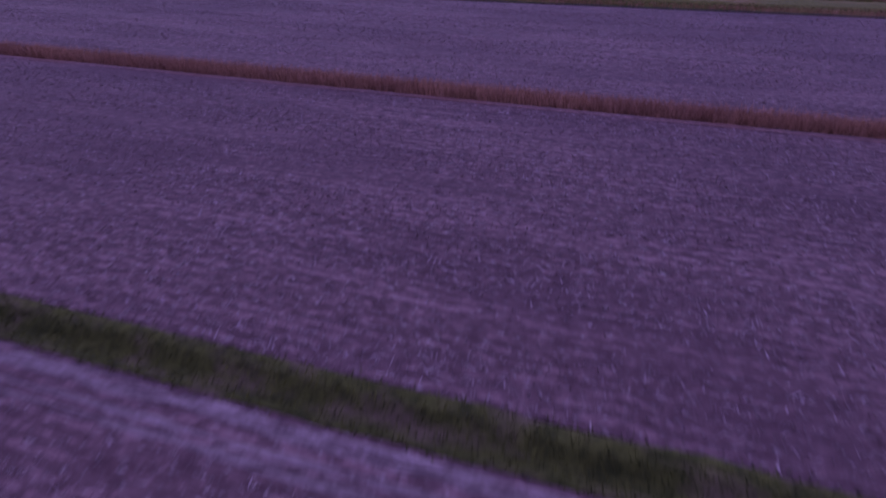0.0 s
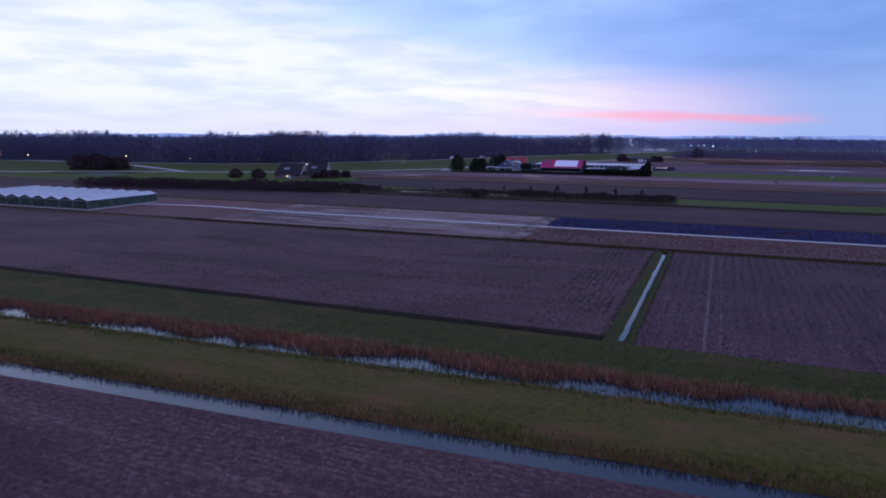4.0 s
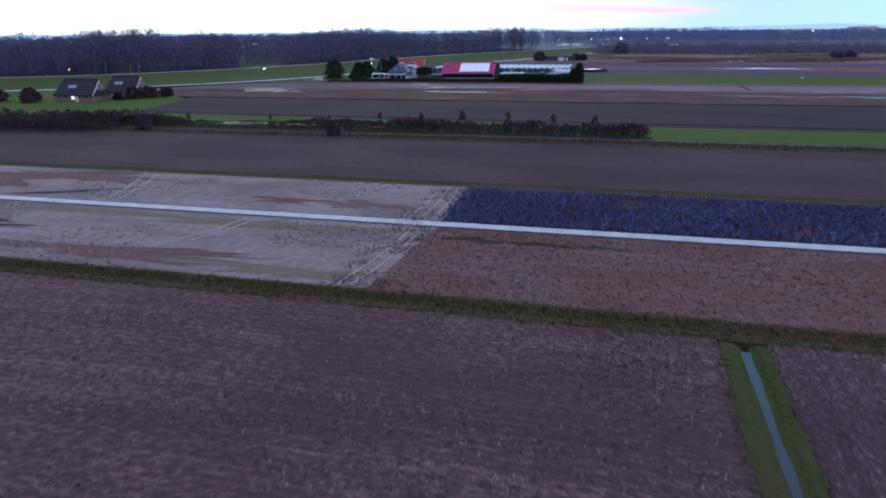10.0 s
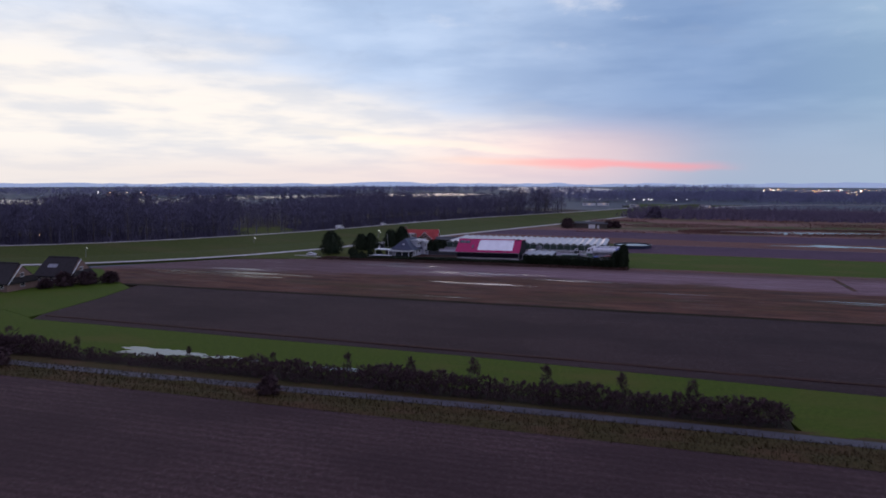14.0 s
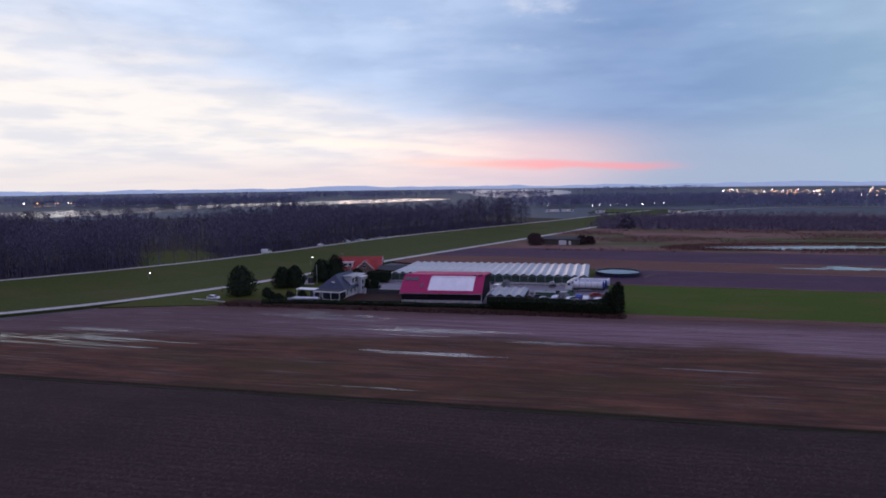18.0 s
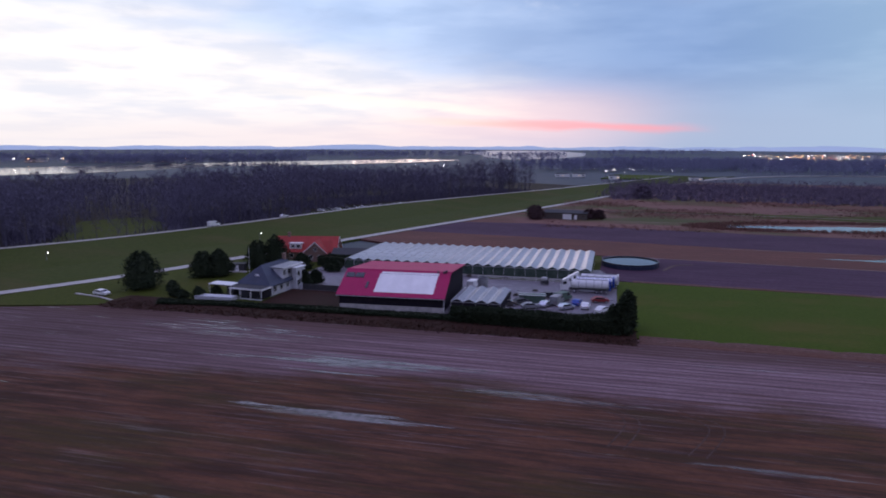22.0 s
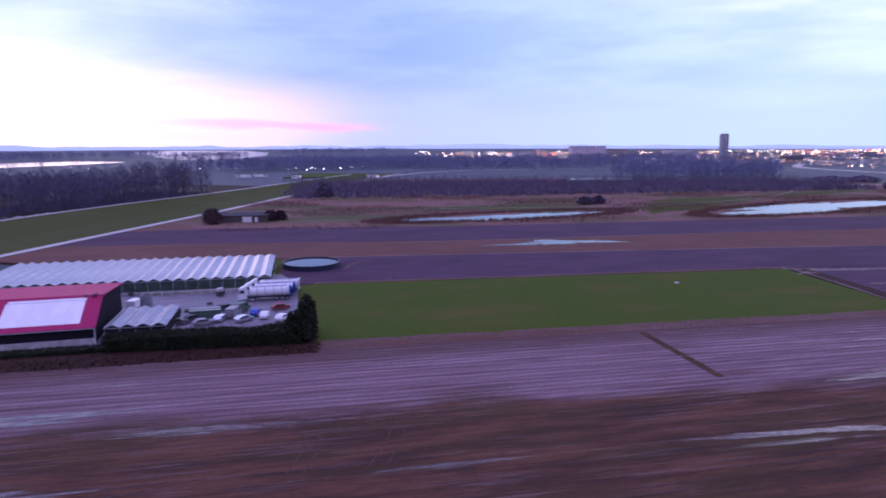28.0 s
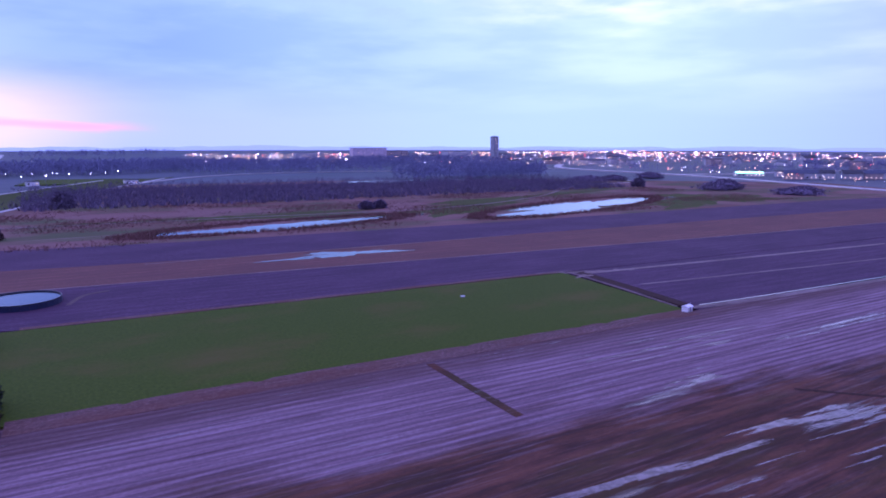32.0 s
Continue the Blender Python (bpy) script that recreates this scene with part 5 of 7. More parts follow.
make_greenhouse("long multi-span greenhouse with whitewashed glass roof", here(-139.0, 537.0), 24, 3.12, 34.0, 3.1, 0.64, M_GLASSROOF, M_GLASSWALL)
make_greenhouse("low four-span shed roofed in dull fibre sheets", here(-94.3, 493.2), 4, 2.9, 15.5, 2.7, 0.6, M_FIBRE, M_DARKWALL, 5)
make_greenhouse("wide greenhouse with white roof beside the fields", here(-264.0, 222.5), 10, 6.4, 28.6, 3.1, 0.9, M_GLASSROOF, M_GLASSWALL, 8)


# ---- houses ----
def make_white_house():
    """Long house, its ridge running back from the garden, with a row of white dormers towards the yard."""
    h = thing("house", "long white house with blue-grey slate roof and white dormers", "house", here(-147.6, 497.5, 0, -5))
    part("wall", Geo().box(-4.9, 4.9, 0, 18, -0.3, 2.95), M_PLASTER, h, "white rendered walls")
    part("roof", gable(Geo(), -4.9, 4.9, 0, 18, 2.9, 7.1, "y", 0.22, 0.5, 3.8), M_SLATE, h, "blue-grey slate roof")
    part("chimney", Geo().box(-0.4, 0.4, 14.0, 14.8, 6.4, 8.6).box(-0.5, 0.5, 13.9, 14.9, 8.6, 8.75), M_BRICK, h)
    d = part("dormer", Geo().box(1.4, 4.6, 6.0, 15.5, 3.4, 6.2), M_PLASTER, h, "long white dormer")
    part("dormer_roof", Geo().box(0.6, 5.1, 5.7, 15.8, 6.2, 6.42), M_GREY, d)
    part("fascia", Geo().box(5.1, 5.16, 5.7, 15.8, 6.05, 6.42), M_WHITE, d)
    for y in (7.2, 9.4, 11.8, 14.2):
        window(h, 4.6, y, 4.2, 1.5, 1.5, "x+")
    b = part("bay", Geo().box(4.9, 6.3, 10.2, 14.6, -0.2, 5.6), M_PLASTER, h, "white two-storey bay")
    part("bay_roof", Geo().box(4.8, 6.6, 9.9, 14.9, 5.6, 5.8), M_WHITE, b)
    for z in (0.9, 3.4):
        for y in (11.3, 13.5):
            window(h, 6.3, y, z, 1.5, 1.5, "x+")
    for y in (2.0, 5.0, 8.0, 16.5):
        window(h, 4.9, y, 0.9, 1.4, 1.4, "x+")
    for x in (-3, 0, 3):
        window(h, x, 0, 0.9, 1.5, 1.4)
    v = part("veranda", Geo().box(-3.8, 5.6, -5.0, -0.02, 2.62, 2.80), M_ROOFING, h, "flat dark veranda roof")
    part("fascia", Geo().box(-3.9, 5.7, -5.08, -5.0, 2.45, 2.86).box(5.6, 5.7, -5.0, -0.1, 2.45, 2.86), M_WHITE, v, "white roof edge")
    part("glass_front", Geo().box(-0.6, 5.4, -4.8, -4.7, 0.3, 2.45), M_PANE, v, "dark glazed front")
    part("low_wall", Geo().box(-0.7, 5.5, -4.85, -4.65, -0.3, 0.3), M_PLASTER, v)
    part("side_glass", Geo().box(5.35, 5.45, -4.6, -0.3, 0.3, 2.45), M_PANE, v)
    for x in (-3.7, -0.7, 2.4, 5.5):
        part("post", Geo().box(x - 0.08, x + 0.08, -4.98, -4.85, -0.3, 2.5), M_WHITE, v)
    part("roof_window", Geo().box(-0.4, 0.8, 1.2, 1.3, 4.2, 5.2), M_WHITE, h)
    return h


make_white_house()
cp = thing("carport", "flat white canopy roof on slim posts", "carport", here(-155.6, 496.6, 0, -5))
part("roof", Geo().box(-3.6, 3.4, -1.8, 1.8, 2.75, 2.95), M_WHITE, cp)
part("back_wall", Geo().box(1.2, 3.2, -0.6, 1.6, -0.1, 2.75), M_DGREY, cp)
for x, y in ((-3.3, -1.6), (3.1, -1.6), (-3.3, 1.6)):
    part("post", Geo().box(x - 0.07, x + 0.07, y - 0.07, y + 0.07, -0.1, 2.75), M_WHITE, cp)
tr = thing("terrace", "low white terrace slab behind the hedge", "terrace", here(-154.4, 490.8, 0, 2))
part("slab", Geo().box(-5.2, 5.0, -1.3, 1.3, -0.2, 1.0), M_PLASTER, tr)
part("step", Geo().box(2.0, 5.0, 1.3, 2.4, -0.2, 0.5), M_CONCRETE, tr)
yw = thing("yard_wall", "low dark boarded wall before the paved yard", "wall", here(-139, 507.2))
part("boards", Geo().box(0.3, 17.5, -0.08, 0.08, -0.2, 1.5), M_DGREY, yw)
part("end_pillar", Geo().box(-0.3, 0.3, -0.3, 0.3, -0.2, 1.7), M_PLASTER, yw, "pale end pillar")
oc = thing("open_shed", "open shed with wide dark roof beside the red house", "shed", here(-142.5, 548.5, 0, 10))
part("roof", gable(Geo(), -5.5, 5.5, 0, 8, 2.6, 4.0, "x", 0.15, 0.4), M_ROOFING, oc)
part("back_wall", Geo().box(-5.3, 5.3, 7.6, 7.8, -0.2, 2.6), M_WOOD, oc)
part("side_panel", Geo().box(2.2, 4.8, 0.1, 0.2, -0.2, 2.4), M_GREEN, oc, "pale green panel")
for x in (-5.2, -1.6, 2.0, 5.2):
    part("post", Geo().box(x - 0.1, x + 0.1, 0.05, 0.25, -0.2, 2.6), M_WOOD, oc)
gs = thing("garden_store", "small dark garden store with pale base", "shed", here(-170, 524.5, 0, 10))
part("wall", Geo().box(-3.0, 3.0, 0, 2.6, -0.2, 2.2), M_DGREY, gs)
part("roof", Geo().box(-3.2, 3.2, -0.2, 2.8, 2.2, 2.35), M_ROOFING, gs)
part("base", Geo().box(-4.0, 4.2, -1.6, -0.01, -0.2, 0.25), M_CONCRETE, gs)
part("door", Geo().box(0.4, 1.4, -0.06, 0, 0.1, 2.0), M_WHITE, gs)


def make_red_house():
    h = thing("house", "farmhouse with bright red tile roof and white gable trim", "house", here(-158.0, 549.0, 0, 12))
    part("wall", gabled_body(Geo(), -10, 10, 0, 9, 3.0, 7.0, "x"), M_BRICK, h)
    part("roof", gable(Geo(), -10, 10, 0, 9, 3.0, 7.2, "x", 0.22, 0.5), M_TILE, h, "bright red tile roof")
    w = part("wing", gabled_body(Geo(), 0.5, 7.5, -4, 4, 3.0, 6.3, "y"), M_BRICK, h)
    part("wing_roof", gable(Geo(), 0.5, 7.5, -4, 4.4, 3.0, 6.5, "y", 0.22, 0.4), M_TILE, w, "red tile roof")
    for s in (-1, 1):
        part("bargeboard", Geo().add([(4 + s * 3.9, -4.46, 2.85), (4 + s * 3.9, -4.46, 3.15), (4, -4.46, 6.75), (4, -4.46, 6.4)] + [(4 + s * 3.9, -4.40, 2.85), (4 + s * 3.9, -4.40, 3.15), (4, -4.40, 6.75), (4, -4.40, 6.4)],
             [(0, 1, 2, 3), (7, 6, 5, 4), (0, 4, 5, 1), (2, 6, 7, 3), (1, 5, 6, 2), (3, 7, 4, 0)]), M_WHITE, w, "white bargeboard")
        part("bargeboard", Geo().add([(10.55, 4.5 + s * 5.0, 2.7), (10.55, 4.5 + s * 5.0, 3.0), (10.55, 4.5, 7.45), (10.55, 4.5, 7.1)] + [(10.62, 4.5 + s * 5.0, 2.7), (10.62, 4.5 + s * 5.0, 3.0), (10.62, 4.5, 7.45), (10.62, 4.5, 7.1)],
             [(0, 1, 2, 3), (7, 6, 5, 4), (0, 4, 5, 1), (2, 6, 7, 3), (1, 5, 6, 2), (3, 7, 4, 0)]), M_WHITE, h, "white bargeboard")
    dm = part("dormer", Geo().box(-5.5, -1.5, 0.4, 3.5, 3.6, 5.4), M_WHITE, h, "white dormer")
    part("dormer_roof", Geo().box(-5.8, -1.2, 0.1, 3.9, 5.4, 5.6), M_WHITE, dm)
    for x in (-4.4, -2.6):
        window(h, x, 0.38, 4.0, 1.3, 1.1)
    window(h, 4, -4.0, 3.6, 1.2, 1.2)
    for x in (-8, -5, -2):
        window(h, x, 0, 0.9, 1.4, 1.4)
    for x in (2.5, 5.5):
        window(h, x, -4.0, 0.9, 1.4, 1.4)
    part("chimney", Geo().box(-7.0, -6.2, 4.1, 4.9, 6.6, 8.6).box(-7.1, -6.1, 4.0, 5.0, 8.6, 8.75), M_BRICK, h)
    return h


make_red_house()


def make_thatched(u, v, turn, L, label):
    h = thing("farmhouse", label, "house", here(u, v, 0, turn), "thatched farm buildings")
    D = 10.5
    part("wall", gabled_body(Geo(), -L / 2, L / 2, 0, D, 2.6, 7.2, "x"), M_BRICK, h, "brown brick walls")
    part("roof", gable(Geo(), -L / 2, L / 2, 0, D, 2.4, 7.6, "x", 0.35, 0.35, 1.2), M_THATCH, h, "dark thatched roof")
    part("bargeboard", Geo().add([(L / 2 + 0.42, 0.0, 2.0), (L / 2 + 0.42, 0.0, 2.35), (L / 2 + 0.1, D / 2, 7.5), (L / 2 + 0.1, D / 2, 7.1)] + [(L / 2 + 0.5, 0.0, 2.0), (L / 2 + 0.5, 0.0, 2.35), (L / 2 + 0.18, D / 2, 7.5), (L / 2 + 0.18, D / 2, 7.1)],
         [(0, 1, 2, 3), (7, 6, 5, 4), (0, 4, 5, 1), (2, 6, 7, 3), (1, 5, 6, 2), (3, 7, 4, 0)]), M_WHITE, h)
    for k, x in enumerate(np.linspace(-L / 2 + 2, L / 2 - 2, 5)):
        window(h, x, 0, 0.9, 1.5, 1.4, "y-", k == 2 and L > 15)
    window(h, L / 2, D / 2, 1.0, 1.5, 1.4, "x+")
    window(h, L / 2, D / 2, 3.9, 1.2, 1.2, "x+")
    door(h, 1.6, 0, 1.1, 2.1, M_WHITE)
    part("rooflight", Geo().add([(-3.5, 2.2, 4.75), (0.0, 2.2, 4.75), (0.0, 3.2, 5.75), (-3.5, 3.2, 5.75), (-3.5, 2.1, 4.9), (0.0, 2.1, 4.9), (0.0, 3.1, 5.9), (-3.5, 3.1, 5.9)], [(4, 5, 6, 7), (0, 1, 5, 4), (1, 2, 6, 5), (2, 3, 7, 6), (3, 0, 4, 7)]), M_GREY, h, "grey roof window")
    part("ridge", Geo().tube((-L / 2 + 1.0, D / 2, 7.85), (L / 2 - 1.0, D / 2, 7.85), 0.28, 0.28, 8), M_THATCH, h, "thick thatched ridge")
    return h


make_thatched(-232.5, 375, 2, 16, "thatched brick farmhouse with lit front windows")
make_thatched(-226.0, 392, 4, 13, "smaller thatched barn with brick gable")


def make_shed():
    s = thing("field_shed", "dark low field shed with pale doors", "shed", here(-83.0, 694.0, 0, -4))
    part("wall", Geo().box(-11, 11, 0, 10, -0.3, 3.2), M_WOOD, s)
    part("roof", gable(Geo(), -11, 11, 0, 10, 3.2, 4.3, "x", 0.15, 0.4), M_ROOFING, s)
    part("gable_infill", gabled_body(Geo(), -10.9, 10.9, 0.05, 9.95, 3.2, 4.2, "x", 3.1), M_WOOD, s)
    part("door", Geo().box(-1.2, 3.2, -0.1, 0.0, 0, 2.7), M_WHITE, s, "pale double door")
    part("door", Geo().box(4.6, 6.0, -0.1, 0.0, 0, 2.3), M_WHITE, s, "pale door")
    return s


make_shed()
hut = thing("pump_hut", "small white pump hut at the meadow's corner", "hut", here(84.0, 479.3, 0, 10) @ Matrix.Scale(0.62, 4))
part("wall", Geo().box(-1.7, 1.7, -1.3, 1.3, -0.2, 2.1), M_WHITE, hut)
part("roof", gable(Geo(), -1.7, 1.7, -1.3, 1.3, 2.1, 2.6, "x", 0.1, 0.25), M_WHITE_SHEET, hut)
part("door", Geo().box(-0.45, 0.45, -1.36, -1.3, 0, 1.9), M_GREY, hut)

# round water basin
M_NAVY = plain("dark_navy_plates", (0.018, 0.026, 0.060), 0.5)
ba = thing("water_basin", "round water basin with dark blue metal wall", "water basin", here(-52.9, 567.0))
seg = 28
for k in range(seg):
    a0, a1 = 6.2832 * k / seg, 6.2832 * (k + 1) / seg - 0.01
    q = [(r * math.cos(a), r * math.sin(a)) for r, a in ((8.85, a0), (8.85, a1), (8.75, a1), (8.75, a0))]
    part("wall_plate", Geo().slab(q, -0.3, 1.45), M_NAVY, ba)
part("rim", Geo().add([(r * math.cos(6.2832 * i / 48), r * math.sin(6.2832 * i / 48), z) for r, z in ((8.95, 1.45), (8.95, 1.58), (8.68, 1.58), (8.68, 1.45)) for i in range(48)], [(k * 48 + i, k * 48 + (i + 1) % 48, (k + 1) * 48 + (i + 1) % 48, (k + 1) * 48 + i) for k in range(3) for i in range(48)]), M_DGREY, ba)
part("water_surface", Geo().tube((0, 0, 1.0), (0, 0, 1.25), 8.74, 8.74, 48), M_WATER, ba, "still water reflecting the sky")

# ---- vehicles ----
def wheel(parent, x, y, r=0.5, w=0.3):
    o = part("wheel", Geo().tube((x, y - w / 2, r), (x, y + w / 2, r), r, r, 16), M_BLACKP, parent)
    s = -1 if y < 0 else 1
    part("rim", Geo().tube((x, y + s * w / 2, r), (x, y + s * (w / 2 + 0.02), r), r * 0.58, r * 0.5, 12), M_STEEL, o)


def make_tanker(m, tank, label, rear):
    """An articulated tank lorry, nose towards -x."""
    t = thing("tank_lorry", label, "lorry", m, "tank lorries in the yard")
    cab = part("cab", Geo().prism([(0.0, 0.7), (2.2, 0.7), (2.2, 3.3), (0.55, 3.3), (0.15, 2.2), (0.0, 1.9)], -1.22, 1.22), M_WHITE, t, "white lorry cab")
    part("windscreen", Geo().add([(0.17, -1.1, 2.2), (0.17, 1.1, 2.2), (0.5, 1.1, 3.05), (0.5, -1.1, 3.05), (0.12, -1.1, 2.22), (0.12, 1.1, 2.22), (0.45, 1.1, 3.07), (0.45, -1.1, 3.07)], [(4, 7, 6, 5), (0, 1, 5, 4), (2, 3, 7, 6)]), M_PANE, cab)
    for s in (-1, 1):
        part("side_window", Geo().box(0.7, 1.6, s * 1.22 - 0.02, s * 1.22 + 0.02, 2.2, 2.95), M_PANE, cab)
        part("headlight", Geo().box(-0.03, 0.05, s * 0.95 - 0.18, s * 0.95 + 0.18, 0.85, 1.1), M_STEEL, cab)
        part("mirror", Geo().box(0.3, 0.45, s * 1.4 - 0.12, s * 1.4 + 0.12, 2.2, 2.8), M_DGREY, cab)
    part("roof_spoiler", Geo().prism([(0.6, 3.3), (2.2, 3.3), (2.2, 3.95), (1.8, 3.9)], -1.1, 1.1), M_WHITE, cab)
    part("chassis", Geo().box(1.5, 12.9, -0.45, 0.45, 0.7, 1.05), M_DGREY, t)
    tk = part("tank", Geo().capsule((3.0, 0, 2.3), (12.3, 0, 2.3), 1.22, 18, 0.35), tank, t, "long cylindrical tank")
    for x in (4.6, 6.6, 8.6, 10.6):
        part("tank_band", Geo().tube((x, 0, 2.3), (x + 0.12, 0, 2.3), 1.25, 1.25, 18), M_GREY, tk)
    part("walkway", Geo().box(3.4, 12.0, -0.35, 0.35, 3.5, 3.58), M_GREY, tk)
    part("rear_panel", Geo().box(12.45, 12.95, -1.2, 1.2, 1.0, 3.5), rear, t, "coloured rear cabinet")
    part("side_guard", Geo().box(4.8, 8.8, -1.2, -1.12, 0.5, 1.0).box(4.8, 8.8, 1.12, 1.2, 0.5, 1.0), M_GREY, t)
    for x in (0.9, 3.6, 9.3, 10.6, 11.9):
        for y in (-1.05, 1.05):
            wheel(t, x, y)
    return t


make_tanker(here(-71.5, 522.8, 0, 1.5), M_WHITE, "white articulated tank lorry with blue rear cabinet", M_BLUE)
make_tanker(here(-70.6, 527.0, 0, 1.0), M_STEEL, "articulated lorry with polished steel tank", M_BLUE)
make_tanker(here(-69.5, 531.0, 0, 0.0), M_WHITE, "white articulated tank lorry parked by the greenhouse", M_WHITE)


def make_car(m, paint, label, kind="car"):
    c = thing(kind, label, "car" if kind == "car" else "van", m, "vehicles in the yard")
    if kind == "car":
        prof = [(-2.1, 0.35), (2.1, 0.35), (2.15, 0.7), (2.0, 0.92), (1.2, 1.0), (0.55, 1.42), (-1.1, 1.45), (-1.8, 1.0), (-2.12, 0.9)]
        glass = [(-1.62, 1.02), (1.08, 1.02), (0.52, 1.38), (-1.06, 1.40)]
        gw, bw = 0.86, 0.88
    else:
        prof = [(-2.6, 0.4), (2.6, 0.4), (2.65, 0.9), (2.4, 1.2), (1.9, 1.3), (1.3, 2.2), (-2.5, 2.3), (-2.6, 2.2)]
        glass = [(0.4, 1.35), (1.75, 1.35), (1.25, 2.05), (0.4, 2.05)]
        gw, bw = 0.97, 0.98
    part("body", Geo().prism(prof, -bw, bw), paint, c)
    part("side_glass", Geo().prism(glass, -bw - 0.012, bw + 0.012), M_PANE, c)
    f = prof[5 if kind == "car" else 5]
    b = prof[4]
    part("windscreen", Geo().add([(b[0], -gw + 0.1, b[1] + 0.03), (b[0], gw - 0.1, b[1] + 0.03), (f[0] + 0.04, gw - 0.16, f[1] - 0.02), (f[0] + 0.04, -gw + 0.16, f[1] - 0.02)], [(0, 1, 2, 3)]), M_PANE, c)
    for s in (-1, 1):
        part("headlight", Geo().box(prof[2][0] - 0.12, prof[2][0] + 0.02, s * 0.65 - 0.16, s * 0.65 + 0.16, 0.68, 0.82), M_STEEL, c)
        part("tail_light", Geo().box(prof[0][0] - 0.03, prof[0][0] + 0.06, s * 0.7 - 0.12, s * 0.7 + 0.12, 0.75, 0.92), M_REDP, c)
    for x in (-1.3, 1.35):
        for y in (-bw + 0.1, bw - 0.1):
            wheel(c, x, y, 0.32, 0.22)
    return c


for u, v, turn, paint, words, kind in ((-77.0, 502.0, 20, M_GREY, "grey estate car parked behind the hedge", "car"), (-73.6, 504.6, 70, M_STEEL, "silver car parked askew in the yard", "car"),
                                       (-71.2, 508.2, 75, M_GREY, "grey van parked among the cars", "van"), (-68.6, 503.2, 40, M_STEEL, "silver car parked behind the hedge", "car"),
                                       (-66.4, 508.4, 80, M_BLUE, "blue car parked in the yard", "car"), (-64.2, 505.4, 85, M_WHITE, "small white car in the yard", "car"),
                                       (-60.2, 502.6, 60, M_WHITE, "white car beside the tall conifers", "car"), (-73.8, 514.5, 10, M_DGREY, "black car in the yard", "car"),
                                       (-94.8, 521.0, 80, M_WHITE, "white delivery van behind the barn", "van"), (-122.5, 511.0, 85, M_WHITE, "white van left of the barn", "van"),
                                       (-185.5, 487.4, -6, M_WHITE, "white car at the garden's edge", "car"), (-79.6, 506.0, 30, M_DGREY, "dark car among the parked cars", "car"), (-70.0, 512.0, 60, M_GREEN, "green van among the parked cars", "van"), (-82.5, 503.5, 10, M_WOOD, "brown car behind the hedge", "car"), (-61.0, 512.5, 15, M_REDP, "dark red car beside the lorries", "car")):
    make_car(here(u, v, 0, turn), paint, words.replace("left of", "beside"), kind)
co = thing("container", "green skip container among the cars", "container", here(-77.3, 508.6, 0, 5))
part("body", Geo().prism([(-3.0, 0.0), (3.0, 0.0), (3.3, 1.9), (-3.3, 1.9)], -1.15, 1.15), M_GREEN, co)
part("rim", Geo().box(-3.4, 3.4, -1.25, -1.1, 1.85, 2.0).box(-3.4, 3.4, 1.1, 1.25, 1.85, 2.0), M_WHITE, co)
fl = thing("forklift", "small dark forklift on the yard", "forklift", here(-76.5, 530.0, 0, 30))
part("body", Geo().box(-0.9, 0.9, -0.55, 0.55, 0.3, 1.2), M_DGREY, fl)
part("mast", Geo().box(0.95, 1.1, -0.4, -0.3, 0.1, 2.2).box(0.95, 1.1, 0.3, 0.4, 0.1, 2.2), M_BLACKP, fl)
part("roof_guard", Geo().box(-0.7, 0.6, -0.5, 0.5, 2.05, 2.12).box(-0.7, -0.62, -0.5, -0.42, 1.2, 2.05).box(-0.7, -0.62, 0.42, 0.5, 1.2, 2.05).box(0.52, 0.6, -0.5, -0.42, 1.2, 2.05).box(0.52, 0.6, 0.42, 0.5, 1.2, 2.05), M_WHITE, fl)
for x in (-0.6, 0.6):
    for y in (-0.5, 0.5):
        wheel(fl, x, y, 0.28, 0.2)

# ---- stubble, reed, grass and crops ----
tufts("maize_stubble", scatter(-62, 46, -6, 14.2, 0.36, 0.75, 0.1, keep=lambda u, v: lumps(u * 0.25, v * 2.2, 3.0, 5) + rng.normal(0, 0.35, len(u)) > -0.25), 0.17, 0.075, 4, 1.1, B_STRAW, "pale cut stubble in long rows", "stubble", spread=0.11)
tufts("maize_stubble", scatter(-75, 48, 19.8, 56.2, 0.36, 0.75, 0.1, keep=lambda u, v: lumps(u * 0.25, v * 2.2, 3.0, 5) + rng.normal(0, 0.35, len(u)) > -0.25), 0.17, 0.075, 4, 1.1, B_STRAW, "pale cut stubble in long rows", "stubble", spread=0.11)
tufts("maize_stubble", scatter(-130, 60, 60.8, 116, 0.5, 0.75, 0.12, keep=lambda u, v: (v < 115.4 + CS * u) & (lumps(u * 0.25, v * 2.2, 3.2, 2) + rng.normal(0, 0.35, len(u)) > -0.2)), 0.17, 0.075, 4, 1.1, B_STRAW, "pale cut stubble in long rows", "stubble", spread=0.15)
tufts("maize_stubble", scatter(-130, -26.8, 152, 217, 0.6, 0.75, 0.2, keep=lambda u, v: lumps(u * 0.3, v * 1.6, 4) + 0.25 * (u + 60) / 40 + rng.normal(0, 0.3, len(u)) > -0.1), 0.2, 0.11, 3, 1.0, B_STRAW, "sparse pale stubble", "stubble", spread=0.16)
tufts("maize_stubble", scatter(-21, 40, 148.5, 217, 1.5, 0.34, 0.22, keep=lambda u, v: lumps(u, v, 7, 2) > -0.35), 0.26, 0.085, 3, 0.6, B_STRAW, "pale stubble in cross rows", "stubble", spread=0.16)
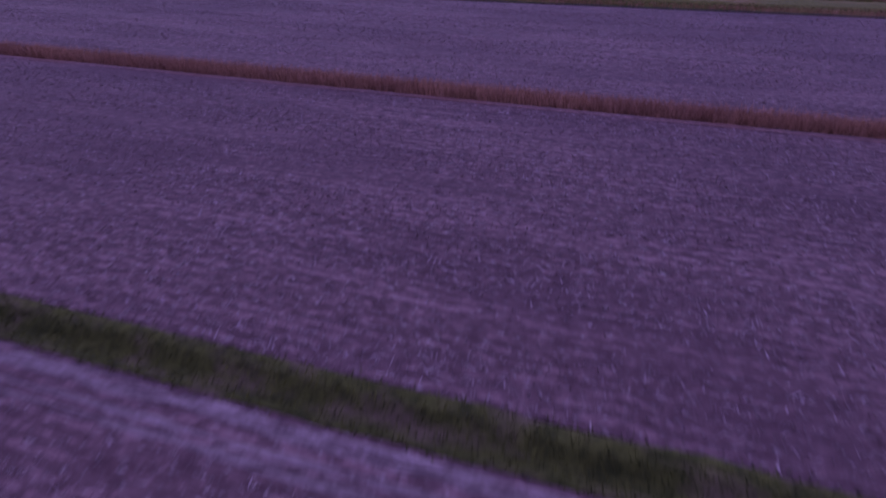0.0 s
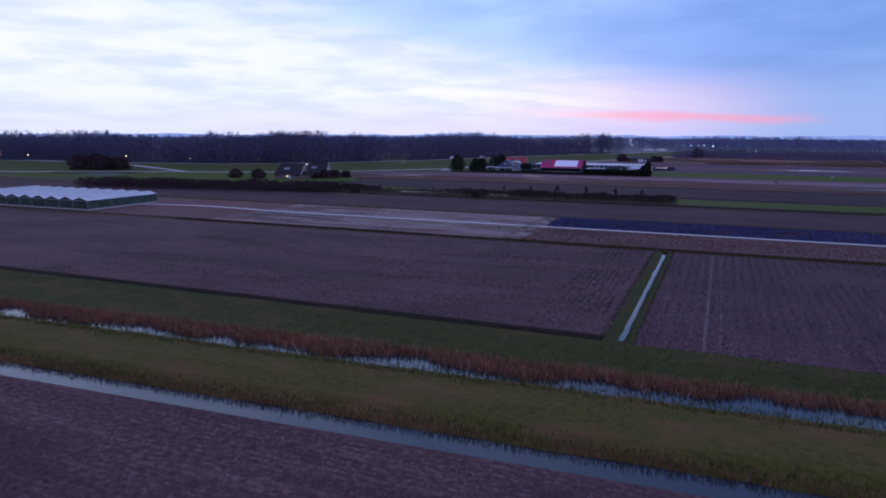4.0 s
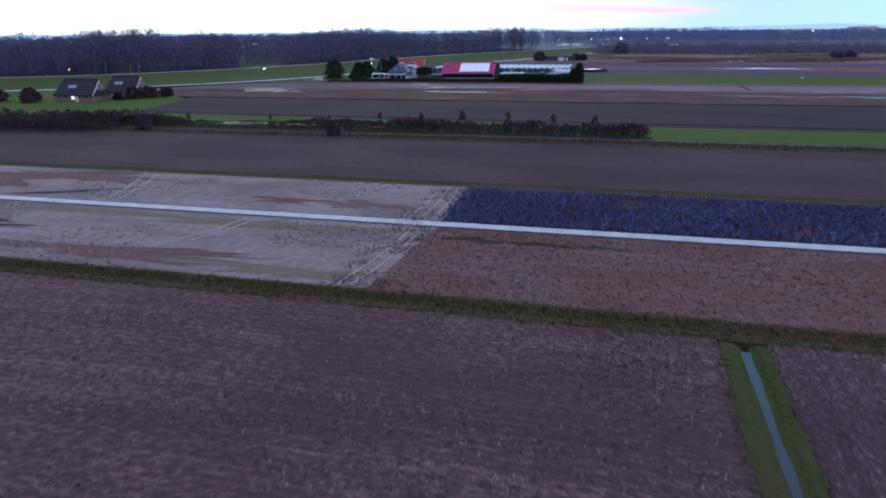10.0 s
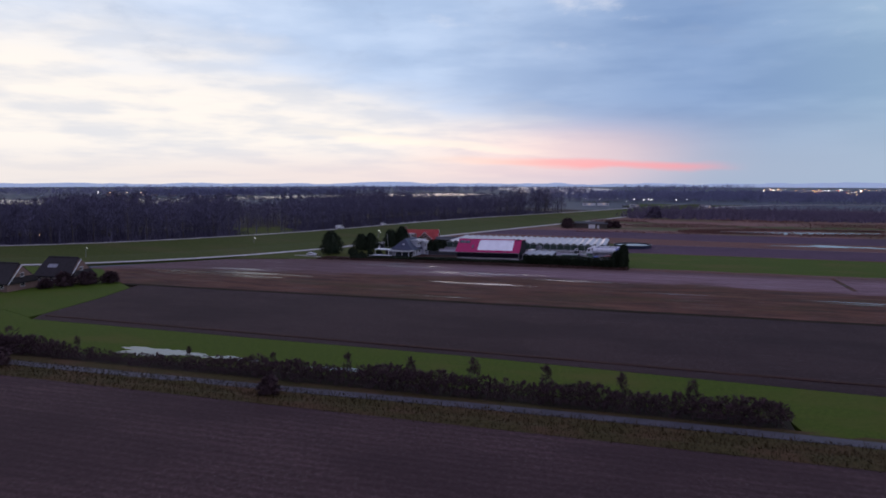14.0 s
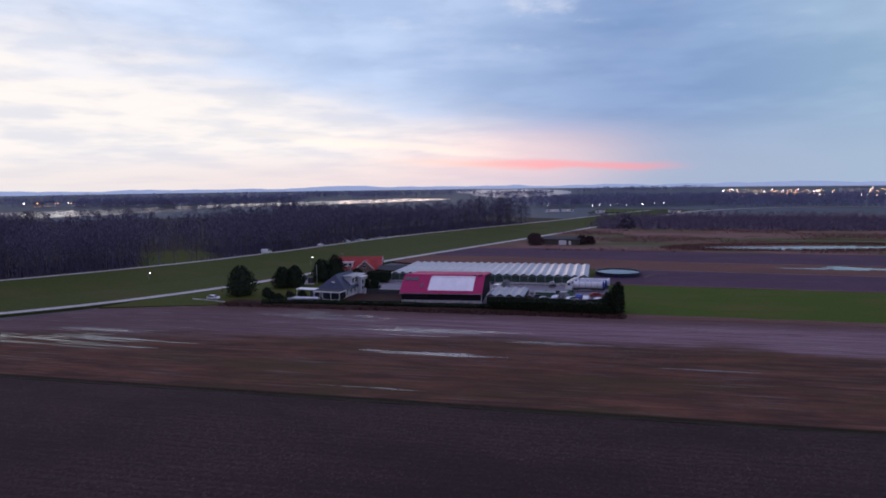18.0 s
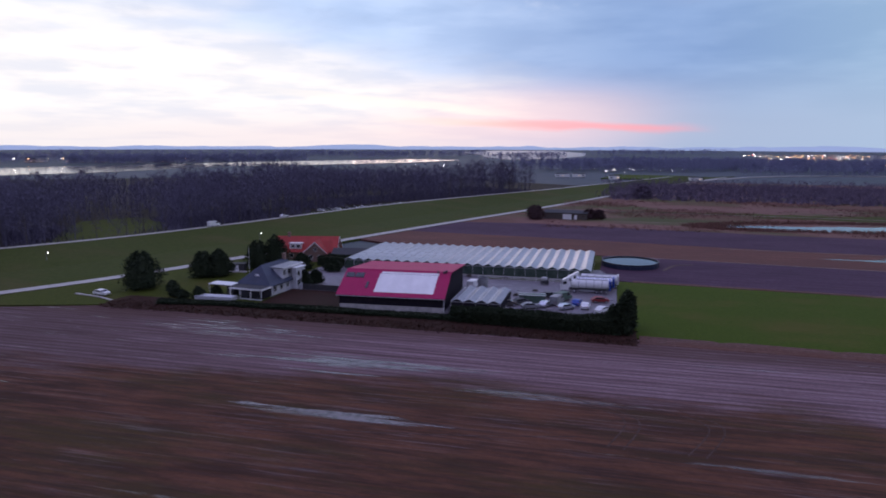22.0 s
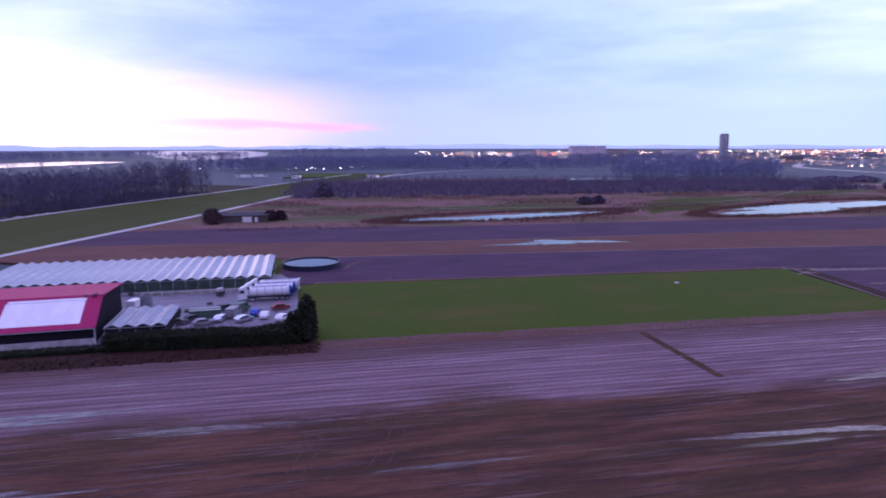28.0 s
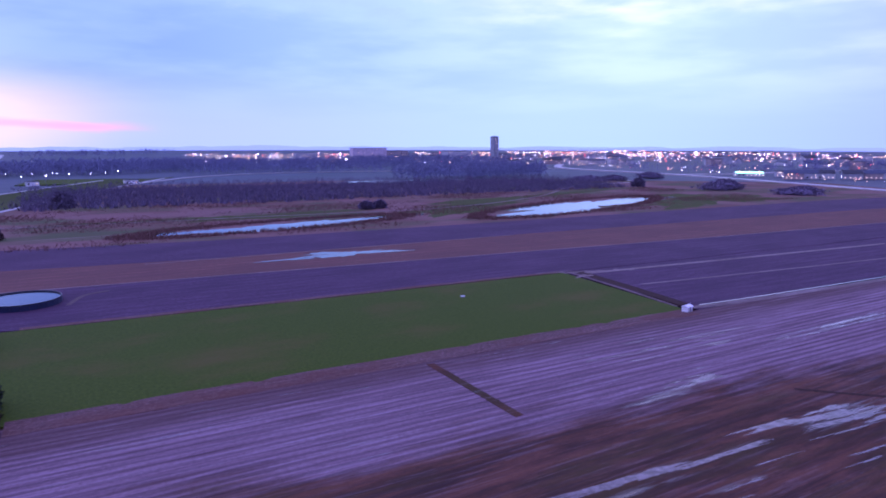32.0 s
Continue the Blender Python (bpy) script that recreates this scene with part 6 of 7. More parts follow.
tufts("trampled_straw", scatter(-36, -26.6, 152, 217, 1.05, 0.3, 0.22, keep=lambda u, v: lumps(u, v, 5, 8) + rng.normal(0, 0.3, len(u)) > -0.1), 0.2, 0.14, 3, 1.1, B_STRAW, "pale trampled straw in rows beside the ditch", "straw", spread=0.14)
tufts("weeds", scatter(-56, 70, 222, 243.5, 0.6, 0.6, 1.2), 0.24, 0.11, 4, 0.8, blade("brown_weeds", (0.10, 0.062, 0.046), (0.31, 0.22, 0.19), (0.21, 0.115, 0.08)), "dead brown weeds", "weeds", spread=0.2)
tufts("leek_crop", scatter(-57, 170, 247, 266.6, 0.5, 0.62, 0.35, keep=lambda u, v: lumps(u, v, 5) > -0.75), 0.5, 0.16, 4, 0.7, B_LEEK, "low blue-green crop leaves", "crop", spread=0.16)
tufts("russet_weeds", scatter(-54, 110, 248, 266, 2.2, 2.2, 0.5, keep=lambda u, v: lumps(u, v, 4, 5) > 0.45), 0.8, 0.1, 10, 0.35, B_REED, "russet weeds standing in the crop", "weeds", spread=0.35)
tufts("drain_grass_tufts", scatter(-62, 46, 16.7, 19.4, 0.28, 0.28, 0.5, 0.0), 0.3, 0.06, 3, 0.35, blade("dark_drain_blades", (0.018, 0.022, 0.006), (0.085, 0.085, 0.018), (0.045, 0.050, 0.010)), "rough grass along the drain", "grass")
tufts("dry_reed", scatter(-120, 60, 57.6, 60.1, 0.22, 0.25, 0.5, -0.1), 1.1, 0.08, 5, 0.28, B_REED, "tall dry russet reed in the drain", "reed")
tufts("bank_tussocks", scatter(-170, 70, 120.4, 133.2, 0.5, 0.5, 0.5, 0.35, slope=CS), 0.45, 0.09, 4, 0.4, B_GRASS, "tussocks of yellowing bank grass", "grass", spread=0.2)
tufts("bank_reed_edge", scatter(-200, 80, 120.1, 120.9, 0.35, 0.3, 0.5, -0.1, slope=CS), 0.8, 0.07, 4, 0.22, B_REED, "russet reed edge along the canal", "reed", spread=0.15)
tufts("reed_bed", scatter(-230, 90, 134.4, 139.2, 0.42, 0.42, 0.5, -0.15, slope=CS, keep=lambda u, v: lumps(u, v - CS * u, 3.2, 1) * 1.5 + 0.8 * (v - CS * u - 136.6) > np.where(u < -30, -0.9, -0.25)), 0.85, 0.12, 8, 0.38, B_REED, "dense bed of dry russet reed", "reed", spread=0.28)
tufts("reed_bed_east", scatter(12, 100, 135, 143, 0.5, 0.5, 0.5, -0.2, keep=lambda u, v: v < 142 + lumps(u, v, 4)), 2.1, 0.11, 6, 0.18, B_REED, "tall orange-brown reed bed", "reed", spread=0.3)
bank_pts = scatter(-150, 60, 139.4, 147.4, 0.5, 0.5, 0.5, keep=lambda u, v: v > 139.6 + CS * u)
bank_pts[:, 2] = np.interp(bank_pts[:, 1], (139.4, 140.8, 143.4, 146.2, 147.2), (0.0, 0.3, 0.7, 0.9, 0.55)) - 0.05
tufts("far_bank_grass", bank_pts, 0.2, 0.08, 3, 0.7, blade("olive_bank_blades", (0.024, 0.030, 0.007), (0.058, 0.062, 0.012), (0.070, 0.052, 0.018)), "short olive bank grass", "grass", spread=0.2)
for s, u0 in ((0, -26.2), (1, -23.0)):
    tufts("ditch_grass", scatter(u0, u0 + 1.3, 149, 217, 0.3, 0.35, 0.5, 0.0), 0.16, 0.06, 4, 0.7, blade("ditch_edge_blades", (0.026, 0.034, 0.008), (0.056, 0.064, 0.014), (0.056, 0.046, 0.018)), "rough grass at the ditch edge", "grass", spread=0.12)
tufts("cross_drain_grass", scatter(-160, 90, 217.6, 221.4, 0.45, 0.4, 0.9, 0.0), 0.24, 0.09, 6, 0.8, blade("dull_verge_blades", (0.034, 0.028, 0.011), (0.082, 0.056, 0.026), (0.056, 0.048, 0.018)), "rough dull grass on the drain strip", "grass", spread=0.2)
tufts("clay_weeds", scatter(-150, -60, 233, 243, 0.8, 0.8, 0.5, keep=lambda u, v: lumps(u, v, 9, 3) > 0.25), 0.2, 0.09, 4, 0.5, B_GRASS, "thin green weeds on the clay", "weeds", spread=0.3)
tufts("clay_clods", np.concatenate([scatter(-62, -56, 222, 266, 0.4, 0.4, 0.8, keep=lambda u, v: lumps(u, v, 2.5, 1) + lumps(u, v, 0.9, 3) > 0.0), scatter(-150, -60, 222, 266, 1.4, 1.4, 0.5, keep=lambda u, v: lumps(u, v, 8, 6) > 0.3)]), 0.16, 0.3, 3, 0.9, blade("clay_clod", (0.12, 0.085, 0.07), (0.40, 0.34, 0.31), (0.28, 0.22, 0.19)), "loose clods and rubble on the clay", "clods", spread=0.4)
tufts("lane_verge_grass", scatter(-200, 40, 311.3, 319, 0.7, 0.7, 0.5), 0.5, 0.1, 4, 0.35, blade("brown_verge_blades", (0.034, 0.024, 0.011), (0.082, 0.052, 0.025), (0.052, 0.042, 0.016)), "rough brown verge grass", "grass", spread=0.3)


def around(cu, cv, ru, rv, turn, n, lo, hi):
    a, r = rng.uniform(0, 6.2832, n), rng.uniform(lo, hi, n)
    x, y = ru * r * np.cos(a), rv * r * np.sin(a)
    x, y = x + rng.normal(0, 2.0, n), y + rng.normal(0, 2.0, n)
    c, s = math.cos(radians(turn)), math.sin(radians(turn))
    return np.c_[cu + x * c - y * s, cv + x * s + y * c, np.zeros(n)]


B_REEDFAR = blade("rosy_pond_reed", (0.14, 0.074, 0.062), (0.25, 0.135, 0.112), (0.19, 0.105, 0.084))
tufts("pond_reed", around(52, 692, 66, 16, 9, 2600, 1.0, 1.18), 1.2, 0.35, 4, 0.3, B_REEDFAR, "rosy reed fringe round the long pond", "reed", spread=0.6)
tufts("pond_reed", around(244, 698, 92, 24, 17, 2600, 0.98, 1.12), 1.2, 0.35, 4, 0.3, B_REEDFAR, "rosy reed fringe round the wide pond", "reed", spread=0.6)
tufts("meadow_reed", scatter(-90, 420, 660, 830, 2.0, 2.0, 0.6, keep=lambda u, v: (lumps(u, v * 1.8, 26, 4) + rng.normal(0, 0.25, len(u)) > 0.15) & (((u - 52) / 70) ** 2 + ((v - 690 - 0.16 * (u - 52)) / 17) ** 2 > 1) & (((u - 244) / 98) ** 2 + ((v - 696 - 0.3 * (u - 244)) / 26) ** 2 > 1)), 0.7, 0.35, 4, 0.6, B_REEDFAR, "dry rosy meadow grass and reed", "reed", spread=0.9)


# ---- trees ----
def tri_tube(a, b, ra, rb, n, V, F):
    a, b = Vector(a), Vector(b)
    q = (b - a).to_track_quat("Z", "Y")
    k = len(V)
    for c, r in ((a, ra), (b, rb)):
        for i in range(n):
            p = c + q @ Vector((r * math.cos(6.2832 * i / n), r * math.sin(6.2832 * i / n), 0))
            V.append((p.x, p.y, p.z))
    for i in range(n):
        j = (i + 1) % n
        F.append((k + i, k + j, k + n + j)), F.append((k + i, k + n + j, k + n + i))


def bare_tree(seed, h, limbs=7, subs=4, twigs=13, spread=0.25, twig_w=0.10, start=0.3, sides=(6, 4, 3), length=0.07):
    """Trunk and limbs as one set of triangles, the fine twigs of a rounded crown as another."""
    r = random.Random(seed)
    V, F, T = [], [], []
    tr = h * 0.0085 + 0.03
    lean = Vector((r.uniform(-0.04, 0.04), r.uniform(-0.04, 0.04), 1))
    low = start * h * 0.8
    mid, top = lean * h * 0.45, lean * h * 0.8
    heart = lean * (low + h) * 0.5
    half = Vector((spread * h * r.uniform(0.85, 1.15), spread * h * r.uniform(0.85, 1.15), (h - low) * 0.5))
    tri_tube((0, 0, -0.3), mid, tr * 1.4, tr * 0.9, sides[0], V, F)
    tri_tube(mid, top, tr * 0.9, tr * 0.25, sides[1], V, F)

    def shell(a, e, k):
        return heart + Vector((half.x * math.cos(a) * math.cos(e), half.y * math.sin(a) * math.cos(e), half.z * math.sin(e))) * k

    def spray(p, d, size, n):
        for _ in range(n):
            q = (d + Vector((r.gauss(0, 0.6), r.gauss(0, 0.6), r.gauss(0.25, 0.5)))).normalized()
            s = q.cross(Vector((r.gauss(0, 1), r.gauss(0, 1), r.gauss(0, 1)))).normalized() * twig_w * r.uniform(0.5, 1.3)
            o = p + Vector((r.gauss(0, 0.035), r.gauss(0, 0.035), r.gauss(0, 0.035))) * h
            T.append((o - s, o + s, o + q * size * r.uniform(0.5, 1.3)))

    for k in range(limbs):
        f = (k + r.random()) / limbs
        p = lean * (low + (h * 0.75 - low) * f)
        a = 2.4 * k + r.uniform(-0.5, 0.5)
        e = -0.6 + 1.7 * f + r.uniform(-0.2, 0.2)
        end = shell(a, e, r.uniform(0.5, 0.8))
        tri_tube(p, end, tr * 0.45 * (1.2 - 0.6 * f), tr * 0.12, sides[2], V, F)
        for _ in range(subs):
            b = p + (end - p) * r.uniform(0.45, 1.0)
            c = shell(a + r.gauss(0, 0.55), e + r.gauss(0, 0.4), r.uniform(0.72, 1.0))
            if sides[2] > 2 and subs > 2:
                tri_tube(b, c, tr * 0.12, tr * 0.04, 3, V, F)
            d = (c - heart).normalized()
            spray(b + (c - b) * 0.6, d, h * length, twigs // 3)
            spray(c, d, h * length, twigs - twigs // 3)
    spray(shell(0, 1.5, 0.9), Vector((0, 0, 1)), h * length, twigs * 2)
    return np.array(V), np.array(F), np.array([[tuple(p) for p in t] for t in T])


def joined(name, kinds, places, material, label, category):
    """Many trees in one object of stuff."""
    VV, n = [], 0
    for (x, y, z, a, s, k) in places:
        V, F, T = kinds[int(k)]
        P = np.concatenate([V[F].reshape(-1, 3), T.reshape(-1, 3)]) * s
        c, d = math.cos(a), math.sin(a)
        VV.append(np.c_[P[:, 0] * c - P[:, 1] * d + x, P[:, 0] * d + P[:, 1] * c + y, P[:, 2] + z])
    P = np.concatenate(VV)
    ob = part(name, fast_mesh(name, P, np.arange(len(P)).reshape(-1, 3), material), None, None, label, FIELD)
    return tagged(ob, label, category, "", "stuff")


KINDS = [bare_tree(s, 18.0, 7, 4, 12, 0.25, 0.085, 0.32) for s in range(6)]
LIGHT = [bare_tree(20 + s, 18.0, 6, 2, 9, 0.27, 0.17, 0.3, (4, 3, 3), 0.085) for s in range(5)]
TREES = []
for s, (V, F, T) in enumerate(KINDS):
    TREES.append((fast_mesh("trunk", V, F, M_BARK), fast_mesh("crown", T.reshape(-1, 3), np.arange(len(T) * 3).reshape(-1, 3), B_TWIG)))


def single_tree(u, v, z, size, k, label, group=""):
    t = thing("tree", label, "tree", here(u, v, z, rng.uniform(0, 360)) @ Matrix.Scale(size, 4), group)
    part("trunk", TREES[k][0], None, t)
    part("crown", TREES[k][1], None, t, "bare twigs")
    return t


# the wood behind the dike
sheet("woodland_floor", [tuple(p) for p in spread(TOP, 40)[:35] + (-24, 10)] + [(-150, 1010), (-330, 1180), (-560, 960), (-900, 760)], -0.2, M_BLACK, "dark leaf litter under the wood", 0.5)
back = spread(TOP, 240)
norm = np.gradient(back, axis=0)
norm = np.c_[-norm[:, 1], norm[:, 0]] / np.hypot(*norm.T)[:, None]
if norm[100] @ (back[100] - ra[25]) < 0:
    norm = -norm
edge_pts, front, deep = [], [], []
MEADOW = [(-262, 545), (-243, 588), (-262, 618), (-296, 640), (-312, 618), (-288, 580)]   # green clearing in the wood


def inside_meadow(x, y):
    hit = False
    for (ax, ay), (bx, by) in zip(MEADOW, MEADOW[1:] + MEADOW[:1]):
        if (ay > y) != (by > y) and x < ax + (y - ay) * (bx - ax) / (by - ay):
            hit = not hit
    return hit


tagged(sheet("wood_meadow", MEADOW, 0.34, M_GRASS, "green clearing at the wood's edge", 1.0), "green clearing at the wood's edge", "ground")
for i in range(0, 225):
    p, q = back[i], norm[i]
    if p[1] > 862 and p[0] > -115:
        break
    for d in np.arange(11, 225, 7.4):
        x, y = p + q * (d + rng.uniform(-3, 3)) + rng.uniform(-3, 3, 2)
        if inside_meadow(x, y) or d < 34 and 672 < y < 772 or (x + 402) ** 2 + (y - 622) ** 2 < 26 ** 2:
            continue                                       # the clearing, the car park, a glade
        tall = 1.0 + 0.26 * lumps(x, y, 34) + 0.16 * lumps(x, y, 11, 4.0)
        gone = lumps(x, y, 28, 2.0) < (-0.45 if x < -270 else -0.62)
        row = (x, y, -0.3, rng.uniform(0, 6.28), min(1.42, rng.uniform(0.86, 1.30) * tall), rng.integers(0, 6))
        if gone and d > 20:
            continue
        if d < 13 and i % 2 == 0 and -420 < x:
            edge_pts.append(row)
        elif d < 64:
            front.append(row)
        elif rng.random() < 0.6:
            deep.append((*row[:4], row[4] * 0.86, row[5] % 5))
for x, y, z, a, s, k in edge_pts:
    single_tree(x, y, 0.0, s, int(k), "tall bare tree at the wood's edge", "trees along the dike")
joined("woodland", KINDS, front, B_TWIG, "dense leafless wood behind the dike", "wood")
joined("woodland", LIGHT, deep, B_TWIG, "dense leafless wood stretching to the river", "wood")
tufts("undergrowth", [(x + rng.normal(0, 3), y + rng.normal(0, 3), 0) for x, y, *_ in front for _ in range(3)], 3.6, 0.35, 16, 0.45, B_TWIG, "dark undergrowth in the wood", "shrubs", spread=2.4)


def cloud(n, inside, size, seed, flat=0.6):
    """n leaf or twig triangles spread by the function inside(rng, n) -> points and outward directions."""
    r = np.random.default_rng(seed)
    p, d = inside(r, n)
    d = d + r.normal(0, 0.6, d.shape)
    d /= np.linalg.norm(d, axis=1)[:, None]
    s = np.cross(d, r.normal(0, 1, d.shape))
    s /= np.linalg.norm(s, axis=1)[:, None]
    L = size * r.uniform(0.5, 1.3, (n, 1))
    return np.stack([p - s * L * flat * 0.5, p + s * L * flat * 0.5, p + d * L], 1)


def crown_of(h, w, base, shape):
    def inside(r, n):
        t = r.uniform(0, 1, n) ** 0.8
        a = r.uniform(0, 6.2832, n)
        prof = w * np.sqrt(np.clip(1 - t ** (2.6 - shape), 0, 1)) * (0.84 + 0.16 * np.minimum(1, 4 * t))
        ph = r.uniform(0, 6.2832, 4)
        bump = 0.95 + 0.20 * np.sin(3 * a + 5 * t + ph[0]) + 0.13 * np.sin(7 * a - 11 * t + ph[1]) + 0.10 * np.sin(13 * a + 19 * t + ph[2])
        rad = prof * bump * r.uniform(0.6, 1.06, n)
        z = base + t * (h - base) * (1 + 0.08 * np.sin(2 * a + ph[3]))
        p = np.c_[rad * np.cos(a), rad * np.sin(a), z]
        return p, np.c_[np.cos(a), np.sin(a), 0.35 + 0 * a]
    return inside


def evergreen(u, v, h, w, label, shape=0.8, n=2600, seed=0, base=0.05, size=0.62, material=None, name="conifer"):
    t = thing(name, label, "tree", here(u, v, 0, seed * 47))
    part("trunk", Geo().tube((0, 0, -0.2), (0, 0, h * 0.75), 0.22 + 0.01 * h, 0.05, 8), M_BARK, t)
    T = cloud(n, crown_of(h, w, base, shape), size, seed + 3)
    part("crown", fast_mesh("crown", T.reshape(-1, 3), np.arange(len(T) * 3).reshape(-1, 3), material or B_CONIFER), None, t, "dense dark foliage")
    core = Geo()
    k, m = 7, 10
    for i in range(k):
        tt = (i + 0.5) / k
        rr = w * 0.72 * math.sqrt(1 - tt ** (2.6 - shape)) * (0.84 + 0.16 * min(1, 4 * tt))
        for j in range(m):
            core.v.append((rr * math.cos(6.2832 * j / m), rr * math.sin(6.2832 * j / m), base + tt * (h - base)))
    for i in range(k - 1):
        for j in range(m):
            core.f.append((i * m + j, i * m + (j + 1) % m, (i + 1) * m + (j + 1) % m, (i + 1) * m + j))
    core.f += [tuple(range(m))[::-1], tuple(range((k - 1) * m, k * m))]
    part("inner_foliage", core, material or B_CONIFER, t)
    return t


evergreen(-180.5, 496.5, 9.6, 5.2, "broad round dark evergreen at the garden's end", 0.7, 3600, 1)
evergreen(-174.0, 514.5, 7.2, 3.6, "dark rounded evergreen on the lawn", 0.75, 2600, 2)
evergreen(-170.3, 517.5, 7.4, 3.8, "dark rounded evergreen on the lawn", 0.75, 2600, 3)
evergreen(-165.5, 531.0, 8.2, 4.2, "broad dark evergreen behind the house", 0.8, 2800, 4)
evergreen(-161.0, 534.0, 9.6, 4.2, "dark evergreen between the houses", 0.8, 2600, 5)
evergreen(-151.5, 533.0, 4.8, 3.0, "dark rounded evergreen between the houses", 0.8, 1800, 6)
evergreen(-141.5, 533.5, 3.4, 3.0, "low dark evergreen by the yard", 0.7, 1600, 7)
evergreen(-138.5, 515.0, 3.6, 2.0, "low evergreen beside the barn", 0.75, 1200, 8)
evergreen(-140.0, 511.0, 4.2, 1.8, "low evergreen beside the barn", 0.75, 1100, 9)
for k, (u, v, h, w) in enumerate(((-166.0, 490.5, 2.6, 1.6), (-162.5, 489.0, 2.2, 1.4), (-159.5, 491.0, 2.8, 1.7), (-170.0, 495.0, 3.0, 1.8), (-157, 495, 2.4, 1.5))):
    evergreen(u, v, h, w, "rounded dark garden shrub", 0.7, 700, 20 + k, 0.1, 0.5, None, "shrub")
for k, (u, v, h, w) in enumerate(((-97.5, 690.0, 6.0, 4.5), (-71.0, 697.5, 5.0, 4.0), (-66.5, 700.0, 4.5, 3.5), (-99.0, 700.0, 6.0, 5.0))):
    evergreen(u, v, h, w, "dark bushy tree beside the field shed", 0.7, 900, 30 + k, 0.2, 0.9, B_BUSH, "bushy_tree")


def hedge(name, line, width, height, label, n, material, seed, size=0.5, kind_core=True, ragged=0.2):
    """A hedge along a line of (u, v), with a solid dark heart and leaves or twigs all over."""
    p = spread(line, max(8, int(sum(math.dist(a, b) for a, b in zip(line, line[1:])) / 2)))
    hd = thing(name, label, "hedge", FIELD)

    def inside(r, n):
        i = r.uniform(0, len(p) - 1.001, n)
        k = i.astype(int)
        c = p[k] + (p[k + 1] - p[k]) * (i - k)[:, None]
        d = p[k + 1] - p[k]
        d = np.c_[-d[:, 1], d[:, 0]] / np.hypot(*d.T)[:, None]
        hh = height * (1 + ragged * 1.6 * lumps(i, 0 * i, 1.9, seed) + ragged * lumps(i, 0 * i, 9.0, seed + 2))
        side = r.choice([-1, 0, 1], n, p=[0.36, 0.28, 0.36])
        z = np.where(side == 0, hh * r.uniform(0.9, 1.0, n), hh * r.uniform(0.03, 0.98, n))
        off = np.where(side == 0, r.uniform(-1, 1, n), side * r.uniform(0.8, 1.05, n)) * width / 2
        q = np.c_[c + d * off[:, None], z]
        return q, np.c_[d * side[:, None], np.where(side == 0, 1.2, 0.25)]

    T = cloud(n, inside, size, seed)
    part("foliage", fast_mesh("foliage", T.reshape(-1, 3), np.arange(len(T) * 3).reshape(-1, 3), material), None, hd)
    if kind_core:
        core = Geo()
        for i in range(len(p)):
            d = p[min(i + 1, len(p) - 1)] - p[max(i - 1, 0)]
            d = np.array((-d[1], d[0])) / np.hypot(*d)
            hh = height * (1 + ragged * 1.6 * float(lumps(i, 0.0, 1.9, seed)) + ragged * float(lumps(i, 0.0, 9.0, seed + 2))) * 0.88
            for s, z in ((-1, -0.2), (-1, hh), (1, hh), (1, -0.2)):
                core.v.append((*(p[i] + d * s * width * 0.36), z * 0.92))
        for i in range(len(p) - 1):
            for k in range(3):
                core.f.append((4 * i + k, 4 * i + k + 1, 4 * i + k + 5, 4 * i + k + 4))
        core.f += [(0, 1, 2, 3), tuple(4 * (len(p) - 1) + k for k in (3, 2, 1, 0))]
        part("inner_growth", core, material, hd)
    return hd


tufts("dead_edge_growth", scatter(-177, -53.5, 477.3, 484.5, 0.9, 0.9, 0.9, 0.1), 0.5, 0.22, 4, 0.5, blade("dead_red_growth", (0.032, 0.016, 0.012), (0.088, 0.043, 0.032), (0.055, 0.028, 0.021)), "dead reddish growth below the hedge", "weeds", spread=0.45)
hedge("conifer_hedge", [(-165, 482.6), (-152, 484.8), (-120, 485.6), (-93, 486.3)], 2.2, 1.15, "low clipped dark hedge in front of the farm", 9000, B_CONIFER, 3, 0.45, ragged=0.1)
hedge("conifer_hedge", [(-92.5, 486.2), (-75, 485.2), (-56, 484.2)], 3.2, 3.2, "dense dark conifer hedge in front of the yard", 10000, B_CONIFER, 5, 0.55, ragged=0.1)
for k, (u, v, h) in enumerate(((-55.4, 484.6, 7.8), (-54.8, 487.2, 8.1), (-54.9, 490.2, 7.7), (-55.2, 493.0, 6.8), (-57.6, 485.0, 5.8))):
    evergreen(u, v, h, 1.8, "tall dark conifer at the hedge's corner", 0.62, 1700, 50 + k, 0.0, 0.65)
hedge("garden_hedge", [(-150, 541), (-137, 544), (-126, 540)], 2.2, 2.6, "dark hedge behind the yard", 4200, B_CONIFER, 7, 0.5)
BUSHES = []
for s in range(6):
    V, F, T = bare_tree(120 + s, 18.0, 7, 3, 14, 0.46, 0.30, 0.0, (4, 3, 3), 0.17)
    P = np.concatenate([V[F].reshape(-1, 3), T.reshape(-1, 3)])
    BUSHES.append(fast_mesh("bush", P, np.arange(len(P)).reshape(-1, 3), B_BUSH))


def thicket_row(name, label, places):
    """A leafless hedge or belt of scrub, bush by bush. places: rows of u, v, height."""
    t = thing(name, label, "hedge", FIELD)
    for u, v, h in places:
        part("bush", BUSHES[int(rng.integers(0, 6))], None, t, "", pose(u, v, -0.05, 0, 0, rng.uniform(0, 360)) @ Matrix.Diagonal((h / 18 * rng.uniform(0.9, 1.3), h / 18 * rng.uniform(0.9, 1.3), h / 18, 1)))
    return t


